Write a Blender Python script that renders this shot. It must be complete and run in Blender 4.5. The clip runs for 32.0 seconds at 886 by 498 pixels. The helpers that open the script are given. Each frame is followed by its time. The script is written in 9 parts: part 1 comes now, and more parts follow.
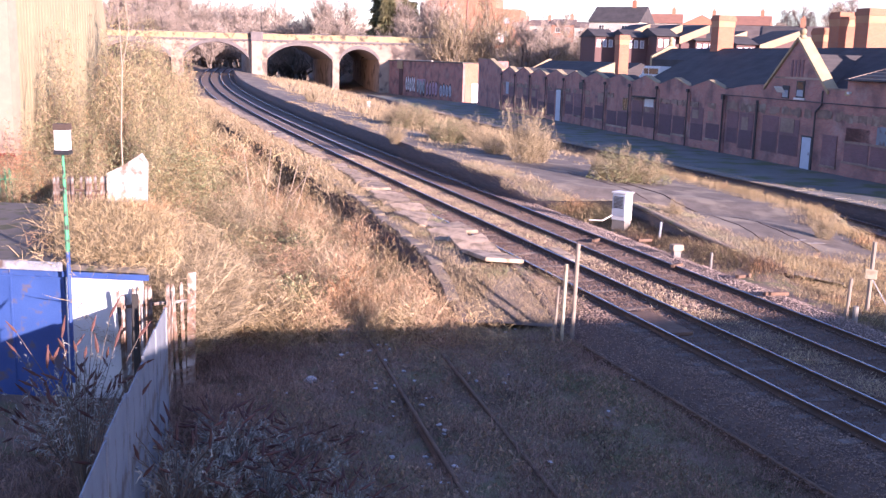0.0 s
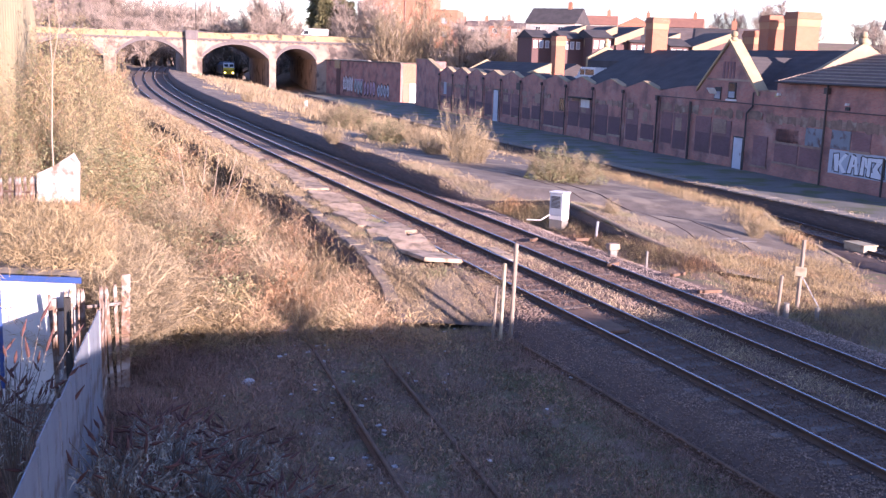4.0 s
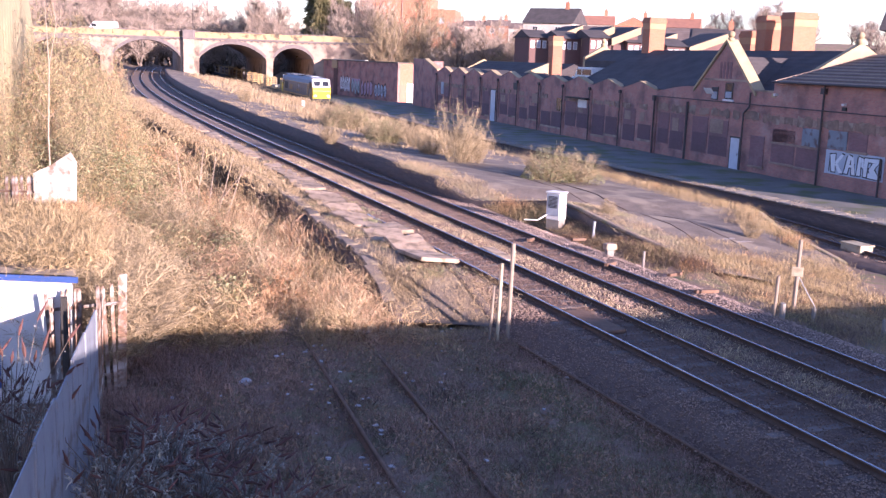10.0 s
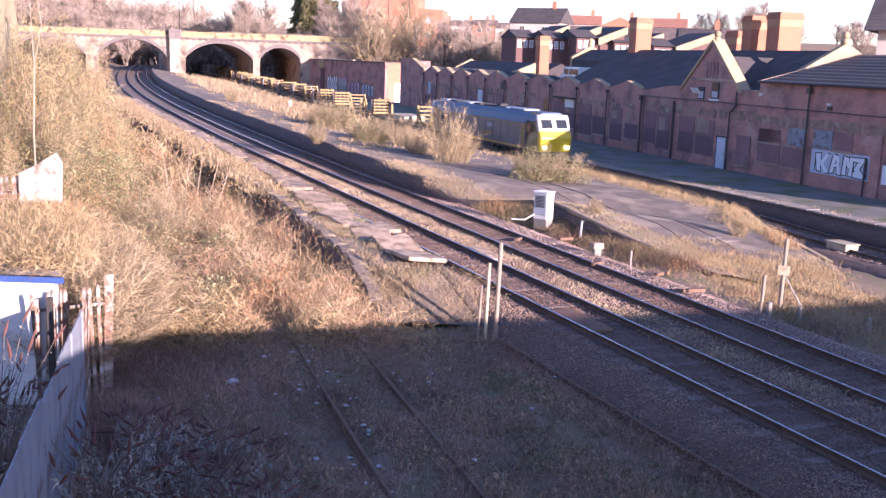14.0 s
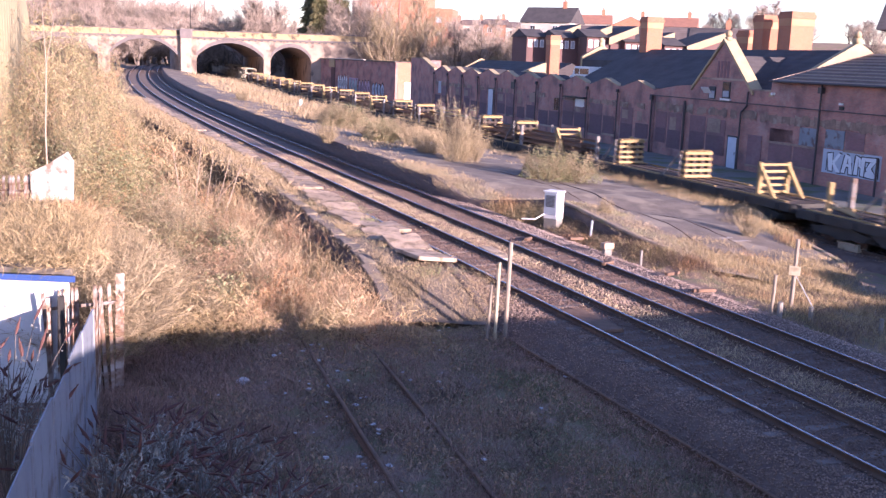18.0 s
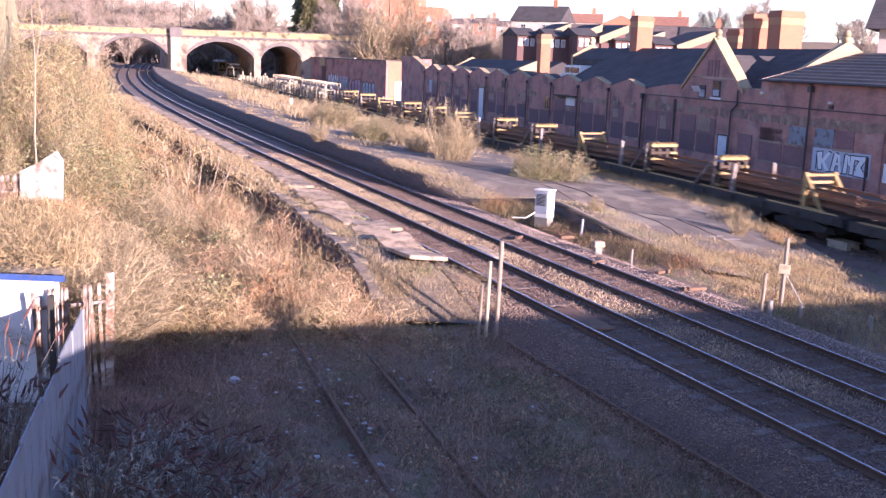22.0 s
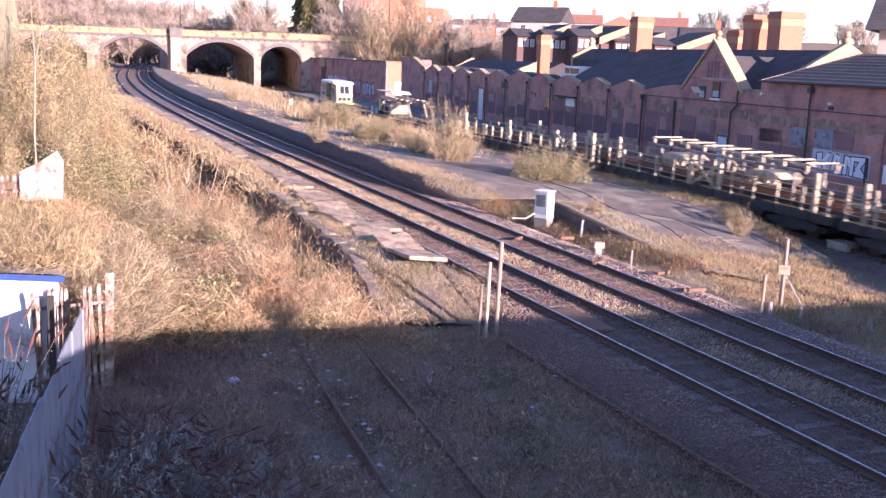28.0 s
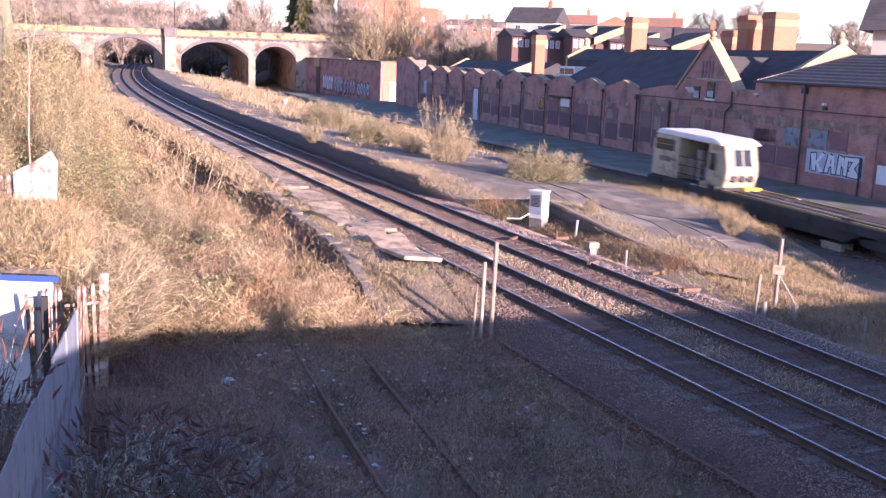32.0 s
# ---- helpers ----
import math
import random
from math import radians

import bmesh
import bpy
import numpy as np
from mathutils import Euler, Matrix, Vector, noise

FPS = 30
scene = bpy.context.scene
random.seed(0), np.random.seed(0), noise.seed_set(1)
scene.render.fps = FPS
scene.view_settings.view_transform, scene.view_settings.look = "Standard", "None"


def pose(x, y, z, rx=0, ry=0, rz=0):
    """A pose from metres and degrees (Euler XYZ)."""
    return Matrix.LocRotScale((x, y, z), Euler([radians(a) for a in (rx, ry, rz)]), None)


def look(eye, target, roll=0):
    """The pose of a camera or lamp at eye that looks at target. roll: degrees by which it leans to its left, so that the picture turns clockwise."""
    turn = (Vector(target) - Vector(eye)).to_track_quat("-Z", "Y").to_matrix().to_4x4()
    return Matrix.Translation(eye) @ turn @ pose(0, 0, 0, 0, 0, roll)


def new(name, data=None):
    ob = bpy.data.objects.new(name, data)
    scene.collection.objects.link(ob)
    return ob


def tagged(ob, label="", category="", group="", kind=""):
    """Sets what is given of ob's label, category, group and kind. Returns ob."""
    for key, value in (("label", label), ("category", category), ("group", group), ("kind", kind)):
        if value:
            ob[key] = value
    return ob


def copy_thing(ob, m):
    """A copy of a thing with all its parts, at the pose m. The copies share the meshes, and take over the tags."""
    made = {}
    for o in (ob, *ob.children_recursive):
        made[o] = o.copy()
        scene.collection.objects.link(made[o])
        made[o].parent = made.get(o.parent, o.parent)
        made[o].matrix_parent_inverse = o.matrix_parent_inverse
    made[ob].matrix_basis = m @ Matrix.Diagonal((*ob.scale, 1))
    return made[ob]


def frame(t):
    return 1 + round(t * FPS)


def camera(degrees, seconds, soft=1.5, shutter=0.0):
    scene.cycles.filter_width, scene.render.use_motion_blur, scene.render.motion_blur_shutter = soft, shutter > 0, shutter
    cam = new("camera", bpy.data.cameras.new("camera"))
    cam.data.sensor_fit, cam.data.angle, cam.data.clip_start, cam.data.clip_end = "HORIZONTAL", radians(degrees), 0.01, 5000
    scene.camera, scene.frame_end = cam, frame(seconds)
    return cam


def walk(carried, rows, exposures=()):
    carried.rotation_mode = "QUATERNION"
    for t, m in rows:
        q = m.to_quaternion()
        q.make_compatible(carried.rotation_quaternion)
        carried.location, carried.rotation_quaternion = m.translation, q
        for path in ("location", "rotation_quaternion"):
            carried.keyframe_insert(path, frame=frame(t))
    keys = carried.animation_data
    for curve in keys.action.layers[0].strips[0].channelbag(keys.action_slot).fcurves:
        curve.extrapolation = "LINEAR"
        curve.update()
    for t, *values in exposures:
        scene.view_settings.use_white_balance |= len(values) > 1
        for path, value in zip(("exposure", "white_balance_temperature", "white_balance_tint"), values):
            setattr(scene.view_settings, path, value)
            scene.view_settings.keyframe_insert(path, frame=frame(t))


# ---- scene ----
EYE = (0.0, 0.0, 6.55)
cam = camera(47.31, 32.0, soft=1.4, shutter=0.5)
# seconds and the three angles of a camera that pans on its feet
TURNS = (
    (0, 79.254, -1.544, 4.966),
    (0.5, 79.272, -1.509, 4.864),
    (1, 79.283, -1.495, 4.531),
    (1.5, 79.312, -1.476, 4.020),
    (2, 79.299, -1.542, 3.367),
    (2.5, 79.328, -1.644, 2.871),
    (3, 79.360, -1.597, 2.185),
    (3.5, 79.369, -1.749, 1.737),
    (5.5, 79.332, -1.922, 1.234),
    (6, 79.334, -1.957, 1.044),
    (6.5, 79.359, -1.973, 0.624),
    (7, 79.396, -1.986, 0.418),
    (7.5, 79.366, -1.998, 0.359),
    (8, 79.394, -1.966, 0.368),
    (8.5, 79.417, -1.959, 0.400),
    (9, 79.403, -1.998, 0.670),
    (9.5, 79.349, -1.948, 1.061),
    (10, 79.360, -1.952, 1.342),
    (10.5, 79.307, -1.926, 1.541),
    (11, 79.297, -1.906, 1.493),
    (11.5, 79.334, -1.874, 1.241),
    (12, 79.341, -1.929, 0.959),
    (12.5, 79.316, -1.938, 0.701),
    (13, 79.348, -2.023, 0.623),
    (13.5, 79.344, -2.038, 0.583),
    (14, 79.365, -1.967, 0.626),
    (14.5, 79.356, -1.964, 0.658),
    (16.5, 79.363, -1.918, 0.718),
    (17, 79.371, -2.022, 0.831),
    (17.5, 79.340, -1.983, 1.059),
    (18, 79.316, -1.974, 1.203),
    (18.5, 79.287, -1.951, 1.304),
    (19, 79.281, -1.932, 1.279),
    (19.5, 79.271, -1.960, 1.280),
    (20, 79.270, -1.962, 1.202),
    (20.5, 79.277, -1.968, 1.191),
    (21, 79.280, -1.964, 1.094),
    (21.5, 79.259, -1.968, 0.891),
    (22, 79.265, -1.989, 0.683),
    (22.5, 79.297, -2.039, 0.583),
    (23, 79.282, -2.094, 0.573),
    (23.5, 79.283, -2.053, 0.588),
    (24, 79.295, -2.047, 0.677),
    (24.5, 79.296, -2.069, 0.688),
    (25, 79.298, -2.025, 0.723),
    (25.5, 79.296, -2.019, 0.770),
    (27.5, 79.304, -2.055, 0.652),
    (28, 79.304, -2.039, 0.676),
    (28.5, 79.302, -2.032, 0.722),
    (29, 79.307, -2.005, 0.677),
    (29.5, 79.307, -2.006, 0.663),
    (30, 79.311, -2.044, 0.625),
    (30.5, 79.319, -2.046, 0.534),
    (31, 79.320, -2.055, 0.429),
    (31.5, 79.321, -2.053, 0.378),
    (32, 79.320, -2.084, 0.388),
)
walk(cam, [(t, pose(*EYE, rx, ry, rz)) for t, rx, ry, rz in TURNS], exposures=((0.0, 1.4, 5500, 46), (32.0, 1.4, 5500, 46)))

# ---- daylight ----
SUN_EL, SUN_AZ = 11.5, 135.0
world = bpy.data.worlds.new("sky")
scene.world = world
world.use_nodes = True
wn = world.node_tree
sky = wn.nodes.new("ShaderNodeTexSky")
sky.sky_type, sky.sun_disc = "NISHITA", False
sky.sun_elevation, sky.sun_rotation = radians(SUN_EL), radians(SUN_AZ)
sky.air_density, sky.dust_density, sky.ozone_density = 1.0, 0.15, 1.8
wn.nodes["Background"].inputs["Strength"].default_value = 0.112
wn.links.new(sky.outputs[0], wn.nodes["Background"].inputs["Color"])
sun = new("sun", bpy.data.lights.new("sun", "SUN"))
sun.data.energy, sun.data.angle, sun.data.color = 6.2, radians(0.5), (1.0, 0.82, 0.55)
to_sun = Vector((math.sin(radians(SUN_AZ)) * math.cos(radians(SUN_EL)), math.cos(radians(SUN_AZ)) * math.cos(radians(SUN_EL)), math.sin(radians(SUN_EL))))
sun.matrix_world = look(to_sun * 100, (0, 0, 0))

# ---- materials ----
def links_of(m):
    m.use_nodes = True
    nt = m.node_tree
    return nt, nt.nodes, nt.links, nt.nodes["Principled BSDF"]


def mat(name, c1, c2, scale=3.0, rough=0.85, bump=0.25, fine=30.0, metal=0.0, island=0.0, obj=0.0, spots=None, world_pos=False, stretch=None, detail=6.0):
    """Two colours mixed by noise at two scales, fine relief, and a shift from piece to piece."""
    m = bpy.data.materials.new(name)
    nt, n, l, b = links_of(m)
    src = n.new("ShaderNodeNewGeometry").outputs["Position"] if world_pos else n.new("ShaderNodeTexCoord").outputs["Object"]
    if stretch:
        mp = n.new("ShaderNodeMapping")
        mp.inputs["Scale"].default_value = stretch
        l.new(src, mp.inputs[0])
        src = mp.outputs[0]
    big, small = n.new("ShaderNodeTexNoise"), n.new("ShaderNodeTexNoise")
    big.inputs["Scale"].default_value, big.inputs["Detail"].default_value = scale, detail
    small.inputs["Scale"].default_value, small.inputs["Detail"].default_value = fine, 4.0
    l.new(src, big.inputs["Vector"]), l.new(src, small.inputs["Vector"])
    add = n.new("ShaderNodeMath")
    add.operation = "MULTIPLY_ADD"
    add.inputs[1].default_value = 0.45
    l.new(small.outputs[0], add.inputs[0]), l.new(big.outputs[0], add.inputs[2])
    ramp = n.new("ShaderNodeMapRange")
    ramp.inputs[1].default_value, ramp.inputs[2].default_value = 0.5, 0.95
    l.new(add.outputs[0], ramp.inputs[0])
    mix = n.new("ShaderNodeMix")
    mix.data_type = "RGBA"
    mix.inputs[6].default_value, mix.inputs[7].default_value = (*c1, 1), (*c2, 1)
    l.new(ramp.outputs[0], mix.inputs[0])
    out = mix.outputs[2]
    if spots:
        colour, amount, sc = spots
        sp = n.new("ShaderNodeTexNoise")
        sp.inputs["Scale"].default_value, sp.inputs["Detail"].default_value = sc, 8.0
        l.new(src, sp.inputs["Vector"])
        sr = n.new("ShaderNodeMapRange")
        sr.inputs[1].default_value, sr.inputs[2].default_value = 0.62 - amount * 0.3, 0.7 - amount * 0.2
        l.new(sp.outputs[0], sr.inputs[0])
        mx = n.new("ShaderNodeMix")
        mx.data_type = "RGBA"
        mx.inputs[7].default_value = (*colour, 1)
        l.new(sr.outputs[0], mx.inputs[0]), l.new(out, mx.inputs[6])
        out = mx.outputs[2]
    if island or obj:
        rnd = n.new("ShaderNodeNewGeometry").outputs["Random Per Island"] if island else n.new("ShaderNodeObjectInfo").outputs["Random"]
        rng = n.new("ShaderNodeMapRange")
        rng.inputs[3].default_value, rng.inputs[4].default_value = 1 - (island or obj), 1 + (island or obj)
        l.new(rnd, rng.inputs[0])
        hsv = n.new("ShaderNodeHueSaturation")
        l.new(rng.outputs[0], hsv.inputs["Value"]), l.new(out, hsv.inputs["Color"])
        out = hsv.outputs[0]
    l.new(out, b.inputs["Base Color"])
    b.inputs["Roughness"].default_value, b.inputs["Metallic"].default_value = rough, metal
    if bump:
        bp = n.new("ShaderNodeBump")
        bp.inputs["Strength"].default_value, bp.inputs["Distance"].default_value = bump, 0.02
        l.new(add.outputs[0], bp.inputs["Height"]), l.new(bp.outputs[0], b.inputs["Normal"])
    return m


def brick_mat(name, c1, c2, mortar, size=0.225, high=0.075, stain=(0.12, 0.08, 0.07), stained=0.3, axes="xz", pale=None):
    """Coursed brickwork for walls seen from afar, in the wall's own x and z."""
    m = bpy.data.materials.new(name)
    nt, n, l, b = links_of(m)
    tc = n.new("ShaderNodeTexCoord")
    sep, com = n.new("ShaderNodeSeparateXYZ"), n.new("ShaderNodeCombineXYZ")
    l.new(tc.outputs["Object"], sep.inputs[0])
    ab = n.new("ShaderNodeMath")
    ab.operation = "ADD"
    l.new(sep.outputs[0], ab.inputs[0]), l.new(sep.outputs[1], ab.inputs[1])
    l.new(ab.outputs[0], com.inputs[0]), l.new(sep.outputs[2], com.inputs[1])
    br = n.new("ShaderNodeTexBrick")
    br.inputs["Color1"].default_value, br.inputs["Color2"].default_value, br.inputs["Mortar"].default_value = (*c1, 1), (*c2, 1), (*mortar, 1)
    br.inputs["Scale"].default_value, br.inputs["Brick Width"].default_value, br.inputs["Row Height"].default_value = 1.0, size, high
    br.inputs["Mortar Size"].default_value, br.inputs["Bias"].default_value = 0.008, 0.0
    l.new(com.outputs[0], br.inputs["Vector"])
    no = n.new("ShaderNodeTexNoise")
    no.inputs["Scale"].default_value, no.inputs["Detail"].default_value = 0.7, 9.0
    l.new(tc.outputs["Object"], no.inputs["Vector"])
    rg = n.new("ShaderNodeMapRange")
    rg.inputs[1].default_value, rg.inputs[2].default_value, rg.inputs[4].default_value = 0.46, 0.75, stained * 2
    l.new(no.outputs[0], rg.inputs[0])
    mx = n.new("ShaderNodeMix")
    mx.data_type = "RGBA"
    mx.inputs[7].default_value = (*stain, 1)
    l.new(rg.outputs[0], mx.inputs[0]), l.new(br.outputs[0], mx.inputs[6])
    out = mx.outputs[2]
    if pale:
        n2 = n.new("ShaderNodeTexNoise")
        n2.inputs["Scale"].default_value, n2.inputs["Detail"].default_value = 0.45, 10.0
        n2.inputs["Roughness"].default_value = 0.7
        l.new(br.inputs["Vector"].links[0].from_socket, n2.inputs["Vector"])
        r2 = n.new("ShaderNodeMapRange")
        r2.inputs[1].default_value, r2.inputs[2].default_value, r2.inputs[4].default_value = 0.54, 0.72, 0.65
        l.new(n2.outputs[0], r2.inputs[0])
        m2 = n.new("ShaderNodeMix")
        m2.data_type = "RGBA"
        m2.inputs[7].default_value = (*pale, 1)
        l.new(r2.outputs[0], m2.inputs[0]), l.new(out, m2.inputs[6])
        out = m2.outputs[2]
    l.new(out, b.inputs["Base Color"])
    b.inputs["Roughness"].default_value = 0.9
    bp = n.new("ShaderNodeBump")
    bp.inputs["Strength"].default_value, bp.inputs["Distance"].default_value = 0.4, 0.01
    bp.invert = True
    l.new(br.outputs[1], bp.inputs["Height"]), l.new(bp.outputs[0], b.inputs["Normal"])
    return m


def ribbed_mat(name, c1, c2, pitch=0.2, axis="X", rough=0.5, depth=0.02):
    """Sheet metal or tiles in ribs along one axis."""
    m = mat(name, c1, c2, scale=0.8, rough=rough, bump=0.0, fine=9.0)
    nt, n, l, b = links_of(m)
    wv = n.new("ShaderNodeTexWave")
    wv.bands_direction = axis
    wv.inputs["Scale"].default_value = 0.314 / pitch
    l.new(n.new("ShaderNodeTexCoord").outputs["Object"], wv.inputs["Vector"])
    bp = n.new("ShaderNodeBump")
    bp.inputs["Strength"].default_value, bp.inputs["Distance"].default_value = 0.8, depth
    l.new(wv.outputs[1], bp.inputs["Height"]), l.new(bp.outputs[0], b.inputs["Normal"])
    return m


M_EARTH = mat("scrub_earth", (0.27, 0.185, 0.135), (0.17, 0.122, 0.09), scale=0.35, rough=0.95, bump=0.9, fine=7.0, world_pos=True, spots=((0.17, 0.16, 0.08), 0.4, 1.3))
M_BALLAST = mat("ballast", (0.12, 0.078, 0.062), (0.19, 0.135, 0.108), scale=2.2, rough=0.95, bump=1.0, fine=16.0, world_pos=True)
M_STONES = mat("ballast_stone", (0.22, 0.15, 0.115), (0.40, 0.285, 0.215), scale=0.5, rough=0.9, bump=0.3, fine=6.0, island=0.28, world_pos=True)
M_STONESDARK = mat("rust_stained_ballast_stone", (0.165, 0.105, 0.08), (0.28, 0.19, 0.145), scale=0.5, rough=0.9, bump=0.3, fine=6.0, island=0.3, world_pos=True)
M_STONESPALE = mat("pale_ballast_stone", (0.30, 0.22, 0.185), (0.50, 0.385, 0.33), scale=0.5, rough=0.9, bump=0.3, fine=6.0, island=0.35, world_pos=True)
M_RAIL = mat("rusty_rail_side", (0.07, 0.042, 0.03), (0.12, 0.075, 0.05), scale=3.0, rough=0.8, bump=0.2)
M_RAILTOP = mat("worn_rail_head", (0.42, 0.42, 0.46), (0.55, 0.55, 0.6), scale=0.6, rough=0.24, bump=0.0, metal=1.0)
M_SLEEPER = mat("weathered_sleeper", (0.13, 0.10, 0.085), (0.22, 0.18, 0.155), scale=2.0, rough=0.9, bump=0.4, obj=0.25)
M_OLDRAIL = mat("old_rusted_rail", (0.12, 0.07, 0.045), (0.20, 0.12, 0.08), scale=4.0, rough=0.9, bump=0.3)
M_TARMAC = mat("cracked_platform_tarmac", (0.105, 0.085, 0.07), (0.20, 0.162, 0.134), scale=0.9, rough=0.92, bump=0.6, fine=11.0, world_pos=True, spots=((0.26, 0.215, 0.165), 0.4, 0.55))
M_TARMAC2 = mat("mossy_platform_tarmac", (0.12, 0.12, 0.11), (0.19, 0.185, 0.17), scale=0.5, rough=0.9, bump=0.4, fine=14.0, world_pos=True, spots=((0.10, 0.12, 0.05), 0.45, 0.45))
M_SLAB = mat("concrete_coping", (0.48, 0.36, 0.26), (0.27, 0.20, 0.14), scale=1.8, rough=0.95, bump=0.6, obj=0.2, spots=((0.20, 0.15, 0.10), 0.4, 2.2))
M_WALLDARK = brick_mat("dark_platform_brick", (0.10, 0.075, 0.07), (0.15, 0.11, 0.10), (0.09, 0.08, 0.075), stained=0.4)
M_CONC = mat("grey_concrete", (0.30, 0.27, 0.24), (0.20, 0.18, 0.16), scale=1.6, rough=0.9, bump=0.3)
M_BRICK = brick_mat("red_brick", (0.48, 0.225, 0.18), (0.38, 0.175, 0.15), (0.36, 0.26, 0.23), stain=(0.12, 0.082, 0.09), stained=0.5, pale=(0.46, 0.36, 0.32))
M_BRICKP = brick_mat("purple_infill_brick", (0.26, 0.135, 0.14), (0.21, 0.11, 0.12), (0.23, 0.155, 0.155), stained=0.3, pale=(0.34, 0.24, 0.23))
M_BRICKL = brick_mat("faded_render_brick", (0.38, 0.27, 0.21), (0.31, 0.21, 0.165), (0.3, 0.22, 0.18), stained=0.35)
M_BRICKO = brick_mat("orange_house_brick", (0.43, 0.175, 0.095), (0.36, 0.14, 0.08), (0.40, 0.26, 0.18), stained=0.1)
M_STONE = mat("buff_sandstone", (0.46, 0.35, 0.20), (0.33, 0.25, 0.15), scale=1.4, rough=0.9, bump=0.35, obj=0.12)
M_PALESTONE = mat("pale_arch_stone", (0.46, 0.35, 0.265), (0.32, 0.24, 0.185), scale=0.9, rough=0.92, bump=0.4, spots=((0.16, 0.12, 0.10), 0.3, 0.5), obj=0.15)
M_DARKSTONE = mat("sooty_and_shaded_stone", (0.15, 0.13, 0.125), (0.23, 0.195, 0.185), scale=1.0, rough=0.95, bump=0.4)
M_SLATE = ribbed_mat("dark_slate", (0.045, 0.04, 0.043), (0.08, 0.07, 0.072), pitch=0.25, axis="Z", rough=0.95, depth=0.015)
M_BRICKD = brick_mat("darkened_brick", (0.15, 0.08, 0.075), (0.12, 0.065, 0.062), (0.13, 0.09, 0.085), stained=0.2)
M_BANDSTONE = mat("pale_buff_chimney_band", (0.52, 0.285, 0.155), (0.44, 0.225, 0.12), scale=1.2, rough=0.9, bump=0.3)
M_VAULT = mat("haze_lightened_vault_brick", (0.40, 0.35, 0.33), (0.30, 0.26, 0.25), scale=0.8, rough=0.95, bump=0.4)
M_BRICKPD = brick_mat("dark_purple_infill_brick", (0.175, 0.10, 0.115), (0.14, 0.08, 0.095), (0.15, 0.105, 0.11), stained=0.25)
M_MOSSY = mat("mossy_stained_plaster", (0.32, 0.215, 0.165), (0.16, 0.115, 0.10), scale=1.6, rough=0.95, bump=0.3, fine=9.0, spots=((0.36, 0.30, 0.24), 0.25, 1.2))
M_CHIM = brick_mat("buff_chimney_brick", (0.45, 0.165, 0.085), (0.38, 0.135, 0.075), (0.40, 0.235, 0.155), stained=0.15)
M_PARAPET = mat("yellow_parapet_stone", (0.52, 0.39, 0.19), (0.34, 0.25, 0.14), scale=0.9, rough=0.9, bump=0.4, spots=((0.13, 0.10, 0.07), 0.3, 0.8))
M_WEATHERED = mat("weathered_white_sheet", (0.52, 0.49, 0.46), (0.36, 0.33, 0.30), scale=1.5, rough=0.8, bump=0.2, spots=((0.2, 0.15, 0.11), 0.4, 2.5))
M_REDDOOR = mat("red_brown_door_paint", (0.42, 0.17, 0.10), (0.34, 0.13, 0.08), rough=0.6, bump=0.1)
M_TILELINE = mat("sunlit_tile_edge", (0.42, 0.33, 0.26), (0.30, 0.235, 0.19), rough=0.85, bump=0.2)
M_TILE = ribbed_mat("brown_roof_tile", (0.12, 0.09, 0.08), (0.19, 0.145, 0.125), pitch=0.3, axis="Z", rough=0.8, depth=0.05)
M_TILERED = ribbed_mat("red_roof_tile", (0.36, 0.17, 0.11), (0.27, 0.13, 0.09), pitch=0.3, axis="Z", rough=0.85, depth=0.03)
M_PIPE = mat("black_iron_pipe", (0.05, 0.042, 0.045), (0.075, 0.06, 0.062), rough=0.6, bump=0.1)
M_WHITE = mat("white_paint", (0.78, 0.77, 0.75), (0.66, 0.65, 0.64), scale=1.2, rough=0.55, bump=0.05)
M_BOARD = mat("pale_blue_grey_board", (0.42, 0.46, 0.52), (0.34, 0.37, 0.42), scale=1.4, rough=0.7, bump=0.05)
M_DULLBOARD = mat("dull_blue_grey_board", (0.25, 0.29, 0.34), (0.19, 0.215, 0.25), scale=1.4, rough=0.8, bump=0.1, spots=((0.14, 0.10, 0.10), 0.3, 2.0))
M_DOOR = mat("pale_blue_door_paint", (0.56, 0.62, 0.70), (0.46, 0.51, 0.58), scale=1.5, rough=0.5, bump=0.05)
M_BLACK = mat("black_paint", (0.02, 0.02, 0.022), (0.035, 0.035, 0.04), rough=0.6, bump=0.05)
M_GLASS = mat("dark_window_glass", (0.02, 0.025, 0.03), (0.035, 0.04, 0.05), rough=0.08, bump=0.0)
M_CREAMSHEET = ribbed_mat("cream_corrugated_sheet", (0.33, 0.285, 0.175), (0.28, 0.24, 0.15), pitch=0.22, axis="X", rough=0.55, depth=0.03)
M_PINK = mat("faded_pink_trim", (0.42, 0.29, 0.21), (0.36, 0.24, 0.18), rough=0.6, bump=0.1)
M_REDPIPE = mat("red_pipe", (0.30, 0.06, 0.04), (0.22, 0.05, 0.035), rough=0.5, bump=0.05)
M_BLUE = mat("blue_container_paint", (0.035, 0.075, 0.24), (0.05, 0.10, 0.30), scale=1.5, rough=0.45, bump=0.1, spots=((0.12, 0.10, 0.12), 0.2, 3.0))
M_SHEET = mat("dull_blue_grey_steel_sheet", (0.20, 0.225, 0.27), (0.27, 0.295, 0.34), scale=1.4, rough=0.6, bump=0.1, fine=12.0, spots=((0.13, 0.11, 0.11), 0.35, 2.0))
M_RUSTPALE = mat("rusty_flaking_pale", (0.44, 0.40, 0.37), (0.26, 0.20, 0.16), scale=3.0, rough=0.7, bump=0.1, spots=((0.16, 0.09, 0.055), 0.75, 3.0), obj=0.35)
